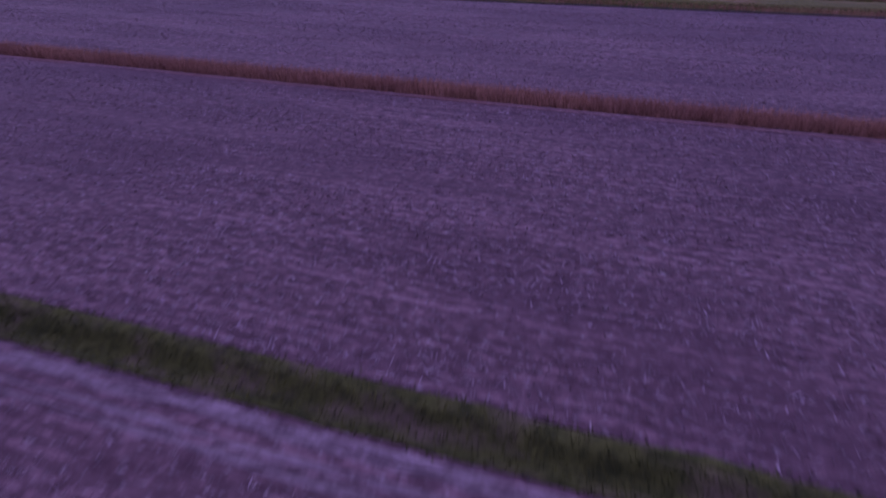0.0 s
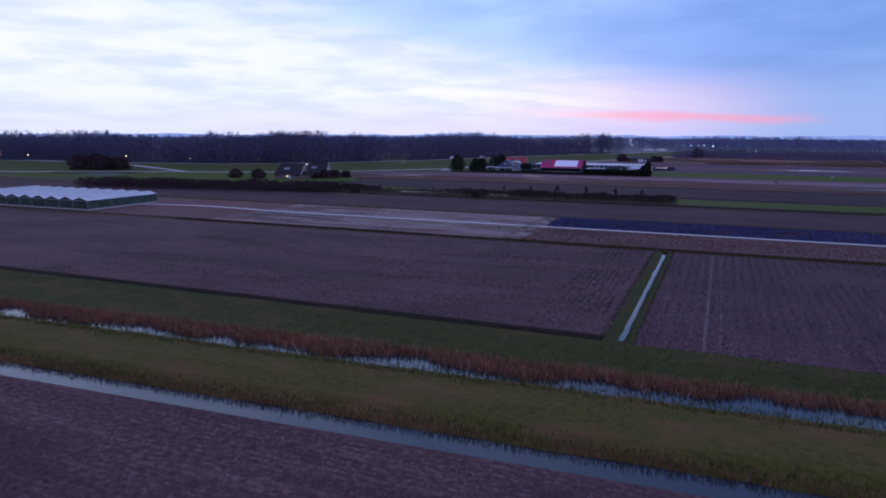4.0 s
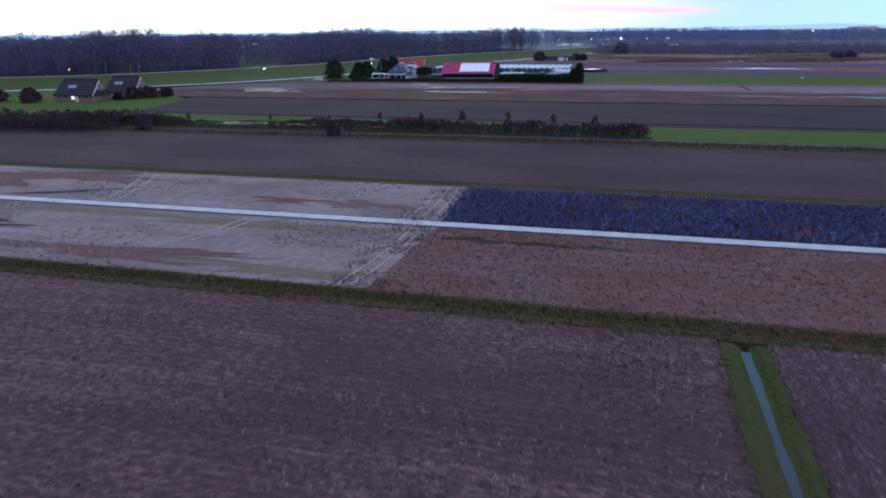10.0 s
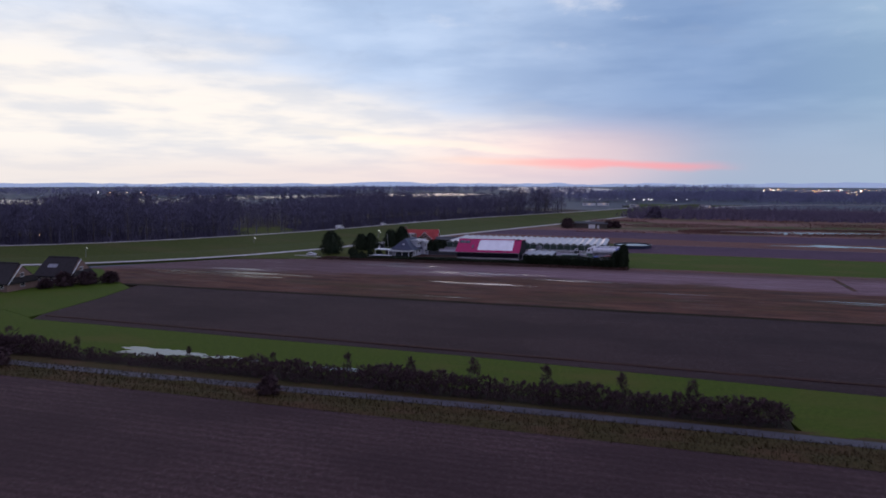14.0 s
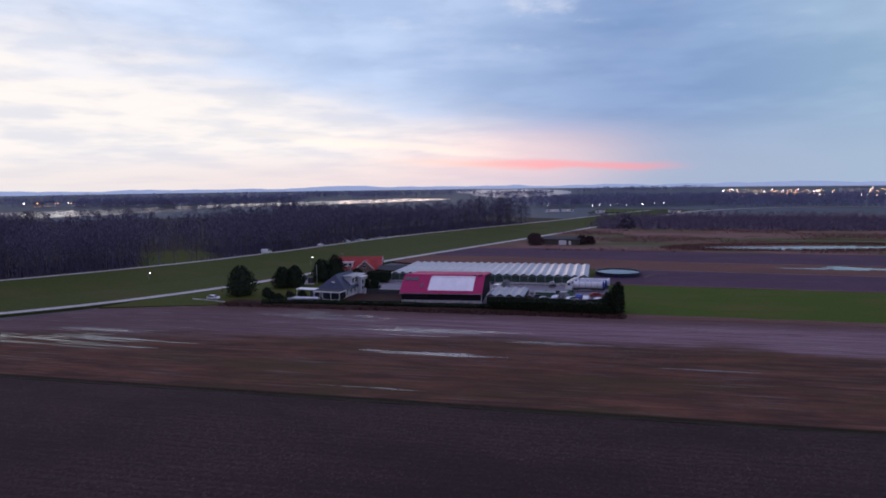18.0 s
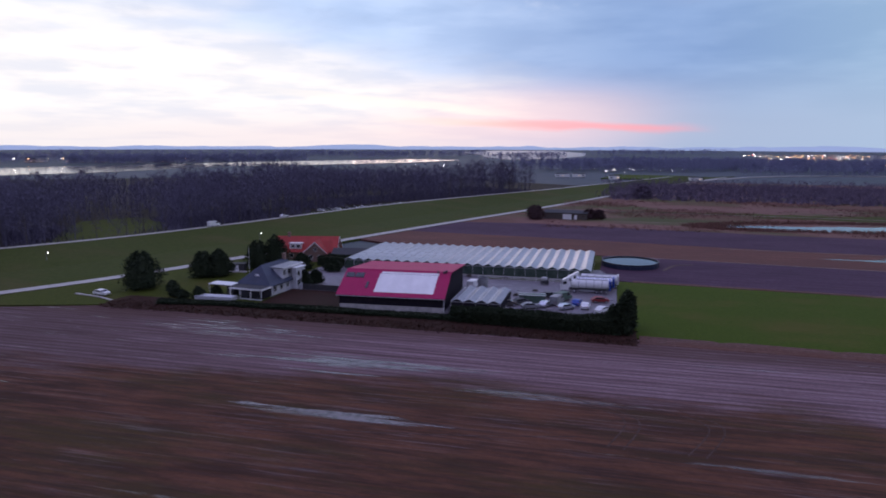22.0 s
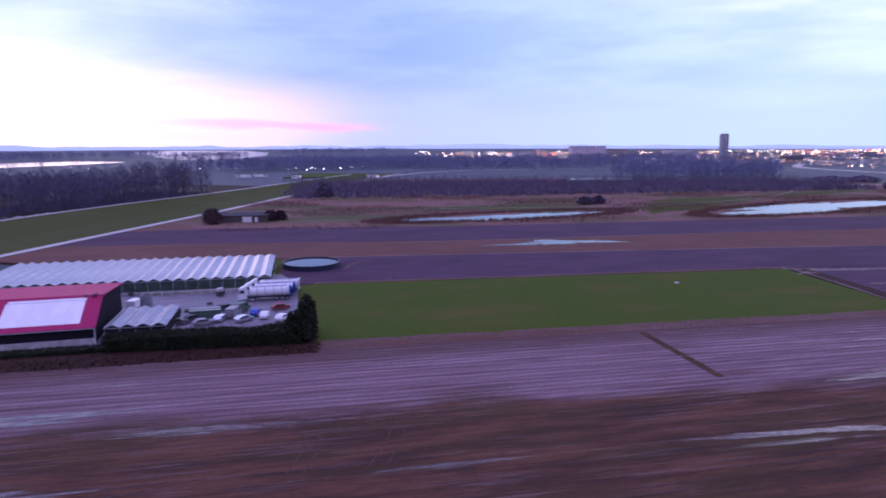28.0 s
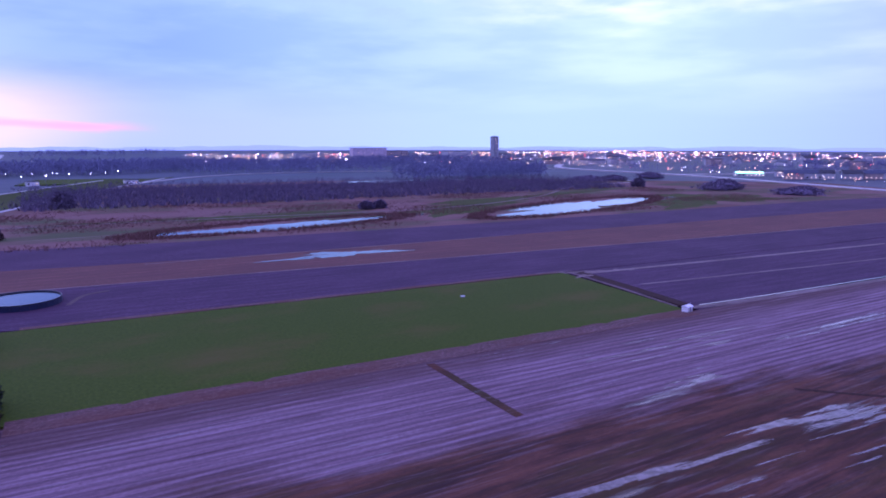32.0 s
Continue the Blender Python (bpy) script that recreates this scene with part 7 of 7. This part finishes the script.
row = []
for u in np.arange(-172, -29, 1.15):
    for off in (-1.3, 0.0, 1.3):
        h = 2.5 + 0.7 * float(lumps(u, off, 4.0, 3.0)) + 0.4 * float(lumps(u, off, 1.1)) + rng.uniform(-0.2, 0.3)
        h *= 1 - 0.45 * math.exp(-((u + 133) / 17) ** 2)
        if h > 0.75:
            row.append((u + rng.uniform(-0.4, 0.4), 323.8 + off + rng.uniform(-0.4, 0.4), h))
thicket_row("lane_hedge", "long ragged leafless hedge along the lane", row)
row = []
for t in np.arange(0, 1, 0.0165):
    for off in np.arange(-8.0, 8.1, 2.9):
        row.append((-167 - 123 * t + rng.uniform(-1.2, 1.2), 318.5 - 20 * t + off + rng.uniform(-1.2, 1.2), 3.4 + 0.8 * float(lumps(t * 60, off, 3.0)) + rng.uniform(-0.4, 0.5)))
thicket_row("scrub_belt", "thick dark belt of leafless scrub", row)
SAPLINGS = []
for s in range(3):
    V, F, T = bare_tree(140 + s, 18.0, 9, 4, 14, 0.17, 0.20, 0.12, (5, 4, 3), 0.13)
    SAPLINGS.append((fast_mesh("trunk", V, F, M_BARK), fast_mesh("crown", T.reshape(-1, 3), np.arange(len(T) * 3).reshape(-1, 3), B_BUSH)))
for k, (u, v, h) in enumerate(((-94, 326.6, 4.1), (-83, 326.4, 4.2), (-72.3, 326.2, 5.0), (-61, 326, 4.8), (-50, 326, 4.4), (-40.5, 326, 4.4), (-108, 326.6, 3.1), (-125, 326.6, 2.8), (-150, 326.8, 3.0))):
    t = thing("tree", "young bare tree standing in the lane hedge", "tree", here(u, v, 0, 70 * k) @ Matrix.Scale(h / 18, 4), "young trees in the hedge")
    part("trunk", SAPLINGS[k % 3][0], None, t)
    part("crown", SAPLINGS[k % 3][1], None, t, "bare twigs")
for k, (u, v, h, w) in enumerate(((-102.0, 315.4, 2.6, 1.7), (-156.0, 315.5, 3.0, 2.0))):
    evergreen(u, v, h, w, "dark bush on the verge", 0.7, 600, 60 + k, 0.0, 0.55, B_BUSH, "bush")
for k, (u, v, h, w) in enumerate(((-409, 392, 9, 8), (-400, 397, 10, 8), (-391, 394, 9, 7), (-384, 400, 8, 7), (-470, 352, 12, 10), (-482, 344, 11, 9))):
    evergreen(u, v, h, w, "dark clump of trees beside the dike road", 0.7, 1500, 70 + k, 0.2, 1.3, B_BUSH, "bushy_tree")
for k, (u, v, h, w) in enumerate(((-248, 371, 5, 3.4), (-218, 389, 4.2, 3.2), (-214, 394, 3.8, 3.2), (-220, 384, 2.6, 1.8), (-254, 377, 4.5, 3.5), (-210, 399, 3.4, 2.8), (-265, 372, 4.6, 4.0))):
    evergreen(u, v, h, w, "bare garden shrub beside the farmhouse", 0.75, 900, 80 + k, 0.1, 0.8, B_BUSH, "shrub")

# thicket and woods to the north-east
THICK = scatter(-62, 410, 815, 1000, 5.2, 5.2, 1.6, keep=lambda u, v: (v < 1010 - 0.16 * u) & (v > 822 + 6 * lumps(u, v, 30) - 0.04 * u))
joined("thicket", [bare_tree(40 + s, 18.0, 4, 2, 6, 0.34, 0.35, 0.05, (3, 3, 3), 0.12) for s in range(4)], [(x, y, -0.3, rng.uniform(0, 6.28), rng.uniform(0.16, 0.44), rng.integers(0, 4)) for x, y, _ in THICK], B_THICKET, "low leafless thicket", "thicket")
tufts("thicket_floor", THICK, 2.6, 0.9, 7, 0.4, B_THICKET, "dark thicket growth", "shrubs", spread=2.2)
far_places = []
for cu, cv, ru, rv, n in ((-60, 1350, 150, 50, 420), (60, 1480, 160, 60, 300), (180, 1380, 120, 30, 220), (420, 1420, 160, 36, 260), (385, 1040, 105, 34, 330), (250, 1300, 150, 26, 150), (520, 1250, 60, 30, 90), (560, 1500, 160, 40, 150)):
    for _ in range(n):
        a, r = rng.uniform(0, 6.28), math.sqrt(rng.random())
        far_places.append((cu + ru * r * math.cos(a), cv + rv * r * math.sin(a), -0.5, rng.uniform(0, 6.28), rng.uniform(0.6, 0.95), rng.integers(0, 5)))
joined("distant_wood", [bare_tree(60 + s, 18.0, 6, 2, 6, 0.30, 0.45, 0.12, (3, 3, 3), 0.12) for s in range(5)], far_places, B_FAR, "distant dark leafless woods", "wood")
for k, (u, v, w, h) in enumerate(((455, 755, 20, 6), (470, 762, 14, 7), (440, 748, 13, 5), (452, 684, 18, 5), (470, 690, 14, 5), (543, 917, 16, 6), (440, 905, 22, 5), (470, 900, 16, 5), (415, 812, 6, 7), (-40, 842, 7, 9), (118, 745, 4, 4), (128, 748, 4, 4))):
    evergreen(u, v, h, w, "dark island of scrub on the rough meadow", 0.6, 1100, 90 + k, -0.2, 1.8, B_THICKET, "scrub")

# ---- the distance ----
# woods on the far bank of the river
strip_places = []
for (a, b), n, w in ((((-980, 1345), (-660, 1550)), 560, 50), (((-900, 2030), (-620, 2090)), 160, 60), (((-1500, 1300), (-1050, 1420)), 200, 80), (((-330, 1830), (-190, 2000)), 110, 30), (((-640, 1800), (-440, 2350)), 120, 40), (((-120, 2500), (300, 2900)), 160, 80), (((-1600, 1900), (-900, 2200)), 160, 80)):
    for _ in range(n):
        t = rng.random()
        strip_places.append((a[0] + (b[0] - a[0]) * t + rng.normal(0, w * 0.35), a[1] + (b[1] - a[1]) * t + rng.normal(0, w * 0.35), -0.5, rng.uniform(0, 6.28), rng.uniform(0.7, 1.0), rng.integers(0, 4)))
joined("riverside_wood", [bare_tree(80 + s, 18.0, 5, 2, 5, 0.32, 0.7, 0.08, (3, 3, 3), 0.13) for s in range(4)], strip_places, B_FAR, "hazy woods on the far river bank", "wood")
# low hedgerows and tree lines in the middle distance
line_places = []
for (a, b), n, s in ((((100, 1260), (500, 1170)), 90, 0.5), (((150, 1420), (700, 1330)), 200, 0.75), (((650, 1150), (900, 900)), 80, 0.5), (((700, 1000), (1300, 800)), 120, 0.5), (((880, 950), (1250, 870)), 140, 0.8), (((300, 1700), (1100, 1500)), 160, 0.7), (((1000, 1300), (1900, 1200)), 200, 0.7)):
    for _ in range(n):
        t = rng.random()
        line_places.append((a[0] + (b[0] - a[0]) * t + rng.normal(0, 8), a[1] + (b[1] - a[1]) * t + rng.normal(0, 8), -0.5, rng.uniform(0, 6.28), s * rng.uniform(0.7, 1.15), rng.integers(0, 4)))
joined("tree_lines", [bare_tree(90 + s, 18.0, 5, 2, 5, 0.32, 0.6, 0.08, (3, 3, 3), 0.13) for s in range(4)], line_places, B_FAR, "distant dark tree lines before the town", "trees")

# hazy land at the very edge of sight; its own blue glow paints the haze
kb = bpy.data.materials.new("far_haze_glow")
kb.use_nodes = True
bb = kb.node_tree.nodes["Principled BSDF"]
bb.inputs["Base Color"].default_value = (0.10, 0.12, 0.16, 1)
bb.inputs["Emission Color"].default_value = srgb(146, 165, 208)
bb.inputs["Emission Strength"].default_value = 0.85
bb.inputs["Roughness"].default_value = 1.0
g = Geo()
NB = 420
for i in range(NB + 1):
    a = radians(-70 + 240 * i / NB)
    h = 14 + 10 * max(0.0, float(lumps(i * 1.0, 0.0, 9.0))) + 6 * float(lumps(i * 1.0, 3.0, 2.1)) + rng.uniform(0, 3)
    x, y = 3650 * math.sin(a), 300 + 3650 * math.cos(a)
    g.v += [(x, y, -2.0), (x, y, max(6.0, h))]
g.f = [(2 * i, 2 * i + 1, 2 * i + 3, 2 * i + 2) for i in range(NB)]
tagged(part("backdrop", g, kb, None, "distant woods line with painted blue haze glow"), "distant woods line with painted blue haze glow", "backdrop", "", "structure")

# town ground, roads
ribbon("highway", [(760, 1330), (648, 1188), (630, 960), (590, 790), (556, 672), (530, 560), (500, 420)], 12.0, 0.5, M_CONCRETE, "broad pale main road before the town", thick=1.2)
ribbon("side_road", [(630, 960), (720, 930), (860, 935), (1050, 900), (1300, 900)], 8.0, 0.3, M_CONCRETE, "pale side road into the town", thick=1.0)
ribbon("loop_path", [(330, 818), (370, 846), (420, 862), (465, 862), (478, 885), (455, 905), (420, 915)], 2.6, 0.2, M_CONCRETE, "narrow curving path on the rough meadow", "path", thick=0.5)
ribbon("meadow_path", [(-96, 745), (40, 735), (160, 728), (260, 765), (330, 818)], 2.4, 0.12, M_CLAY, "faint path through the rough meadow", "path", thick=0.3)
ribbon("far_road", [(20, 1075), (110, 1200), (240, 1250), (480, 1200), (640, 1180)], 5.0, 0.3, M_CONCRETE, "pale road far beyond the dike", thick=0.9)
sheet("sports_ground", [(-75, 1110), (10, 1100), (20, 1190), (-60, 1210)], 0.1, M_CROP, "floodlit green ground by the dike", 0.9)


def make_lamp(u, v, h, glow, label, size=0.55, z=0.0, group="street lamps"):
    t = thing("street_lamp", label, "street lamp", here(u, v, z), group)
    part("pole", Geo().tube((0, 0, -0.5), (0, 0, h), 0.11, 0.07, 6), M_GREY, t)
    part("arm", Geo().box(-0.05, 0.9, -0.05, 0.05, h - 0.06, h + 0.04), M_GREY, t)
    part("lamp_head", Geo().tube((0.8, 0, h - 0.1 - size * 0.5), (0.8, 0, h - 0.1), size * 0.35, size * 0.5, 8).tube((0.8, 0, h - 0.1 - size * 0.8), (0.8, 0, h - 0.1 - size * 0.5), size * 0.1, size * 0.35, 8), glow, t, "glowing lamp head")
    return t


for u, v, h in ((-435, 452, 7), (-424, 458, 7), (-458, 440, 8), (-505, 424, 8), (-524, 462, 6), (-395, 476, 5), (-560, 440, 8), (-350, 500, 4.5), (-470, 480, 6)):
    make_lamp(u, v, h, L_WARM, "lit street lamp beside the dike road", 0.6, 0.0)
for u, v, h, z in ((-234, 519, 3.4, 0.6), (-191, 577, 4.2, 0.1), (-272, 452, 3.6, 0.6)):
    make_lamp(u, v, h, L_WHITE, "small lit lamp on the dike slope", 0.35, z)
for k in range(14):
    t = k / 13
    make_lamp(-340 + 300 * t, 1273 - 82 * t, 7.0, L_WHITE, "lit lamp in a distant row", 0.55, 0.0)
for u, v in ((-70, 1120), (-50, 1128), (-30, 1150), (-10, 1160), (5, 1180), (-44, 1185), (20, 1215), (-62, 1165)):
    make_lamp(u, v, 8.0, L_WHITE, "floodlight by the sports ground", 0.7, 0.0)
for k in range(22):
    make_lamp(165 + 9.5 * k + rng.uniform(-5, 5), 1468 - 4.2 * k + rng.uniform(-18, 18), rng.uniform(9, 15), L_WARM if k % 4 else L_WHITE, "bright floodlight above distant trees", rng.uniform(0.9, 1.6), 0.0, "floodlights")
made = 0
while made < 255:
    u, v = rng.uniform(330, 1900), rng.uniform(780, 1900)
    along = rng.random() < 0.35
    if along:
        t = rng.random()
        u, v = (648 - 92 * t + 8, 1188 - 516 * t) if rng.random() < 0.5 else (630 + 600 * t, 955 - 60 * t)
    elif u < 600 + (1188 - v) * -0.15 and v < 1150:
        continue
    elif v < 1250 - 0.2 * (u - 600) and rng.random() < 0.5 or v < 760:
        continue
    col = rng.random()
    far = math.hypot(u - 80, v - 360) / 900
    make_lamp(u, v, rng.uniform(6, 10), L_WARM if col < 0.6 else L_WHITE if col < 0.93 else L_RED, "lit street lamp in the distant town", rng.uniform(0.45, 1.0) * far, 0.0)
    made += 1

# the town's smaller lights, too many and too far to tell apart
tl, poles = [Geo(), Geo(), Geo()], Geo()
for k in range(2300):
    u, v = rng.uniform(250, 1900), rng.uniform(1000, 2300)
    if v < 1300 - 0.35 * (u - 640) or u < 560 and v < 1540:
        continue
    r = 0.24 * math.hypot(u - 80, v - 360) / 900 * rng.choice([0.6, 0.8, 1.0, 1.2, 1.7])
    z = rng.uniform(3, 9)
    tl[0 if k % 7 < 4 else 1 if k % 7 < 6 else 2].tube((u, v, z), (u, v, z + 1.6 * r), r, r * 0.7, 6)
    poles.tube((u, v, -0.8), (u, v, z), 0.08, 0.06, 4, False)
tagged(part("light_poles", poles, M_GREY, None, "thin grey poles of the town's lights", FIELD), "thin grey poles of the town's lights", "poles", "", "stuff")
for geo, glow in zip(tl, (L_WARM, L_WHITE, L_RED)):
    tagged(part("town_lights", geo, glow, None, "scattered small lights of the distant town", FIELD), "scattered small lights of the distant town", "lights", "", "stuff")

# all four walls paled so that their colour carries the distant haze
WALLS = [plain("haze_paled_town_wall_" + n, c, 0.8, scale=0.15) for n, c in (("brick", (0.36, 0.29, 0.29)), ("grey", (0.42, 0.43, 0.46)), ("pale", (0.44, 0.44, 0.47)), ("dark", (0.30, 0.31, 0.35)))]
LIT = Geo().box(-0.55, 0.55, -0.12, 0.0, 0.0, 1.3).mesh("window")
UNLIT = Geo().box(-0.8, 0.8, -0.10, 0.0, 0.0, 1.5).mesh("window")


def make_block(u, v, turn, w, d, h, wall, label, category="building", pitched=False, lit=4, cols=None, rows=None):
    b = thing("town_building", label, category, here(u, v, 0, turn), "town buildings")
    part("wall", Geo().box(-w / 2, w / 2, 0, d, -0.5, h), wall, b)
    if pitched:
        part("roof", gable(Geo(), -w / 2, w / 2, 0, d, h, h + d * 0.32, "x", 0.3, 0.4, 0.0), M_SLATE if rng.random() < 0.5 else M_ROOFING, b)
        part("gable_wall", gabled_body(Geo(), -w / 2 + 0.05, w / 2 - 0.05, 0.05, d - 0.05, h, h + d * 0.31, "x", h - 0.2), wall, b)
    else:
        part("roof", Geo().box(-w / 2 - 0.3, w / 2 + 0.3, -0.3, d + 0.3, h, h + 0.6), M_ROOFING, b)
    cols, rows = cols or max(2, int(w / 4)), rows or max(1, int(h / 3.2))
    spots = [(i, j) for i in range(cols) for j in range(rows)]
    random.shuffle(spots)
    for n, (i, j) in enumerate(spots[:lit * 2]):
        x, z = -w / 2 + (i + 0.5) * w / cols, 0.9 + j * (h - 0.6) / rows
        on = n < lit
        part("window", LIT if on else UNLIT, None, b, "lit window" if on else "", pose(x, 0, z))
    return b


LIT.materials.append(L_WINDOW)
UNLIT.materials.append(M_PANE)
make_block(555, 1720, 6, 84, 14, 27, plain("apartment_wall", (0.60, 0.50, 0.56), 0.8, scale=0.15), "long pale brick apartment slab with many windows", "apartments", False, 9, 22, 8)
make_block(430, 1770, 6, 50, 14, 17, WALLS[1], "lower grey town apartment block", "apartments", False, 10)
make_block(640, 1760, 6, 60, 14, 20, WALLS[0], "brick town apartment block with flat roof", "apartments", False, 12)
tw = make_block(806, 1605, 0, 13, 13, 50, WALLS[3], "tall dark tower above the town", "tower", False, 10, 5, 14)
part("crown_floor", Geo().box(-5.6, 5.6, 0.9, 12.1, 50.6, 53), WALLS[3], tw)
part("mast", Geo().tube((0, 6, 53), (0, 6, 58), 0.4, 0.2, 6), M_GREY, tw)
make_block(735, 1640, 0, 60, 30, 20, WALLS[2], "broad pale town hall block", "building", False, 10)
for k in range(120):
    while True:
        u, v = rng.uniform(640, 1900), rng.uniform(760, 1900)
        if v > 1300 - 0.35 * (u - 640) + rng.uniform(-150, 150) or u > 900 and v > 800:
            break
    pitched = rng.random() < 0.6
    w = rng.uniform(14, 46)
    make_block(u, v, rng.choice([0, 20, -25, 70]), w, rng.uniform(9, 16), rng.uniform(5, 8) if pitched else rng.uniform(6, 15), WALLS[rng.integers(0, 4)], "row of town houses with pitched roof" if pitched else "plain flat-roofed building in the town", "building", pitched, int(rng.integers(2, 6)))
for k in range(9):
    make_block(655 + 20 * k, 818 - 9 * k + rng.uniform(-8, 8), -45 + rng.uniform(-6, 6), rng.uniform(18, 26), 11, 6, WALLS[k % 4], "terraced houses at the town's edge", "house", True, 4)
sh = make_block(668, 880, -52, 34, 16, 6, WALLS[2], "low shop with glowing green sign band", "shop", False, 6)
part("sign_band", Geo().box(-15, 15, -0.4, -0.02, 4.0, 5.6), L_GREEN, sh, "glowing green sign band")
sh = make_block(700, 850, -52, 30, 16, 6, WALLS[2], "low shop with lit front", "shop", False, 8)
part("sign_band", Geo().box(-12, 12, -0.4, -0.02, 4.2, 5.4), L_WINDOW, sh, "glowing pale sign band")
for u, v, w in ((-118, 1131, 16), (-100, 1137, 14), (-60, 1098, 10), (22, 1085, 12)):
    make_block(u, v, 8, w, 8, 3.4, M_WHITE, "low white shed beyond the dike", "shed", False, 1, 3, 1)
for k in range(10):
    make_block(-1120 + 28 * k + rng.uniform(-8, 8), 1370 + 14 * k + rng.uniform(-20, 20), 30, 18, 10, rng.uniform(5, 9), WALLS[k % 4], "house of a village across the river", "house", True, 3)
for k in range(16):
    make_lamp(-1120 + 18 * k, 1350 + 9 * k + rng.uniform(-15, 15), 8, L_WARM if k % 3 else L_WHITE, "lit lamp in the village across the river", 1.6)

# ---- small things ----
for k in range(11):
    c = make_car(here(-219.5 + 3.2 * k + rng.uniform(-0.5, 0.5), 694 + 5.0 * k, 0.35, -20 + rng.uniform(-4, 4)), (M_WHITE, M_GREY, M_WHITE, M_DGREY, M_STEEL)[k % 5], "parked car in a row by the wood")
    c["group"] = "cars parked by the wood"
make_car(here(-224.2, 597, DIKE_Z + 0.1, 70), M_WHITE, "white van on the crest of the dike", "van")
make_car(here(-212, 637, DIKE_Z + 0.1, 73), M_WHITE, "white car on the crest of the dike")
fp = thing("flagpole", "slim white flagpole on the garden lawn", "flagpole", here(-164.5, 524.0))
part("pole", Geo().tube((0, 0, -0.2), (0, 0, 7.5), 0.07, 0.04, 8), M_WHITE, fp)
part("knob", Geo().tube((0, 0, 7.5), (0, 0, 7.62), 0.09, 0.09, 8), M_STEEL, fp)
wt = thing("water_trough", "small white trough on the meadow", "trough", here(45.9, 518.8, 0.02) @ Matrix.Scale(0.6, 4))
part("basin", Geo().box(-0.9, 0.9, -0.4, -0.33, 0.0, 0.6).box(-0.9, 0.9, 0.33, 0.4, 0.0, 0.6).box(-0.9, -0.83, -0.33, 0.33, 0.0, 0.6).box(0.83, 0.9, -0.33, 0.33, 0.0, 0.6), M_WHITE, wt)
part("floor", Geo().box(-0.83, 0.83, -0.33, 0.33, 0.0, 0.45), M_GREY, wt)
# avenue trees along the parking
for k in range(16):
    single_tree(-216 + 2.75 * k, 690 + 4.6 * k + rng.uniform(-0.6, 0.6), 0.2, 0.48, k % 6, "small bare avenue tree by the parking", "avenue trees")
# yard clutter: pallets and stacked crates
PALLET = Geo()
for y in (-0.5, -0.25, 0.0, 0.25, 0.5):
    PALLET.box(-0.6, 0.6, y - 0.06, y + 0.06, 0.10, 0.13)
for x in (-0.55, 0.0, 0.55):
    PALLET.box(x - 0.05, x + 0.05, -0.55, 0.55, 0.0, 0.10)
PALLET = PALLET.mesh("boards")
for k, (u, v, n) in enumerate(((-84.0, 514.0, 6), (-82.2, 514.4, 4), (-85.6, 516.0, 7), (-78.0, 521.0, 3), (-88.4, 535.0, 5), (-99.0, 535.0, 6))):
    st = thing("pallet_stack", "stack of weathered wooden pallets in the yard", "pallets", here(u, v, 0, rng.uniform(-15, 15)), "pallet stacks")
    for j in range(n):
        part("pallet", PALLET, M_WOOD, st, "", pose(0, 0, 0.14 * j, 0, 0, rng.uniform(-3, 3)))
tk = thing("storage_tank", "grey upright storage tank beside the barn", "tank", here(-91.0, 515.0))
part("body", Geo().tube((0, 0, 0), (0, 0, 4.2), 1.3, 1.3, 20), M_GREY, tk)
part("lid", Geo().tube((0, 0, 4.2), (0, 0, 4.7), 1.3, 0.3, 20), M_DGREY, tk)
# fence along the yard's back
fe = thing("yard_fence", "low pale rail fence behind the yard", "fence", here(-96, 533.5))
for k in range(14):
    part("post", Geo().box(-0.06, 0.06, -0.06, 0.06, -0.2, 1.1), M_WHITE, fe, "", pose(k * 2.4, 0, 0))
for z in (0.5, 0.95):
    part("rail", Geo().box(0, 31.2, -0.03, 0.03, z, z + 0.1), M_WHITE, fe)
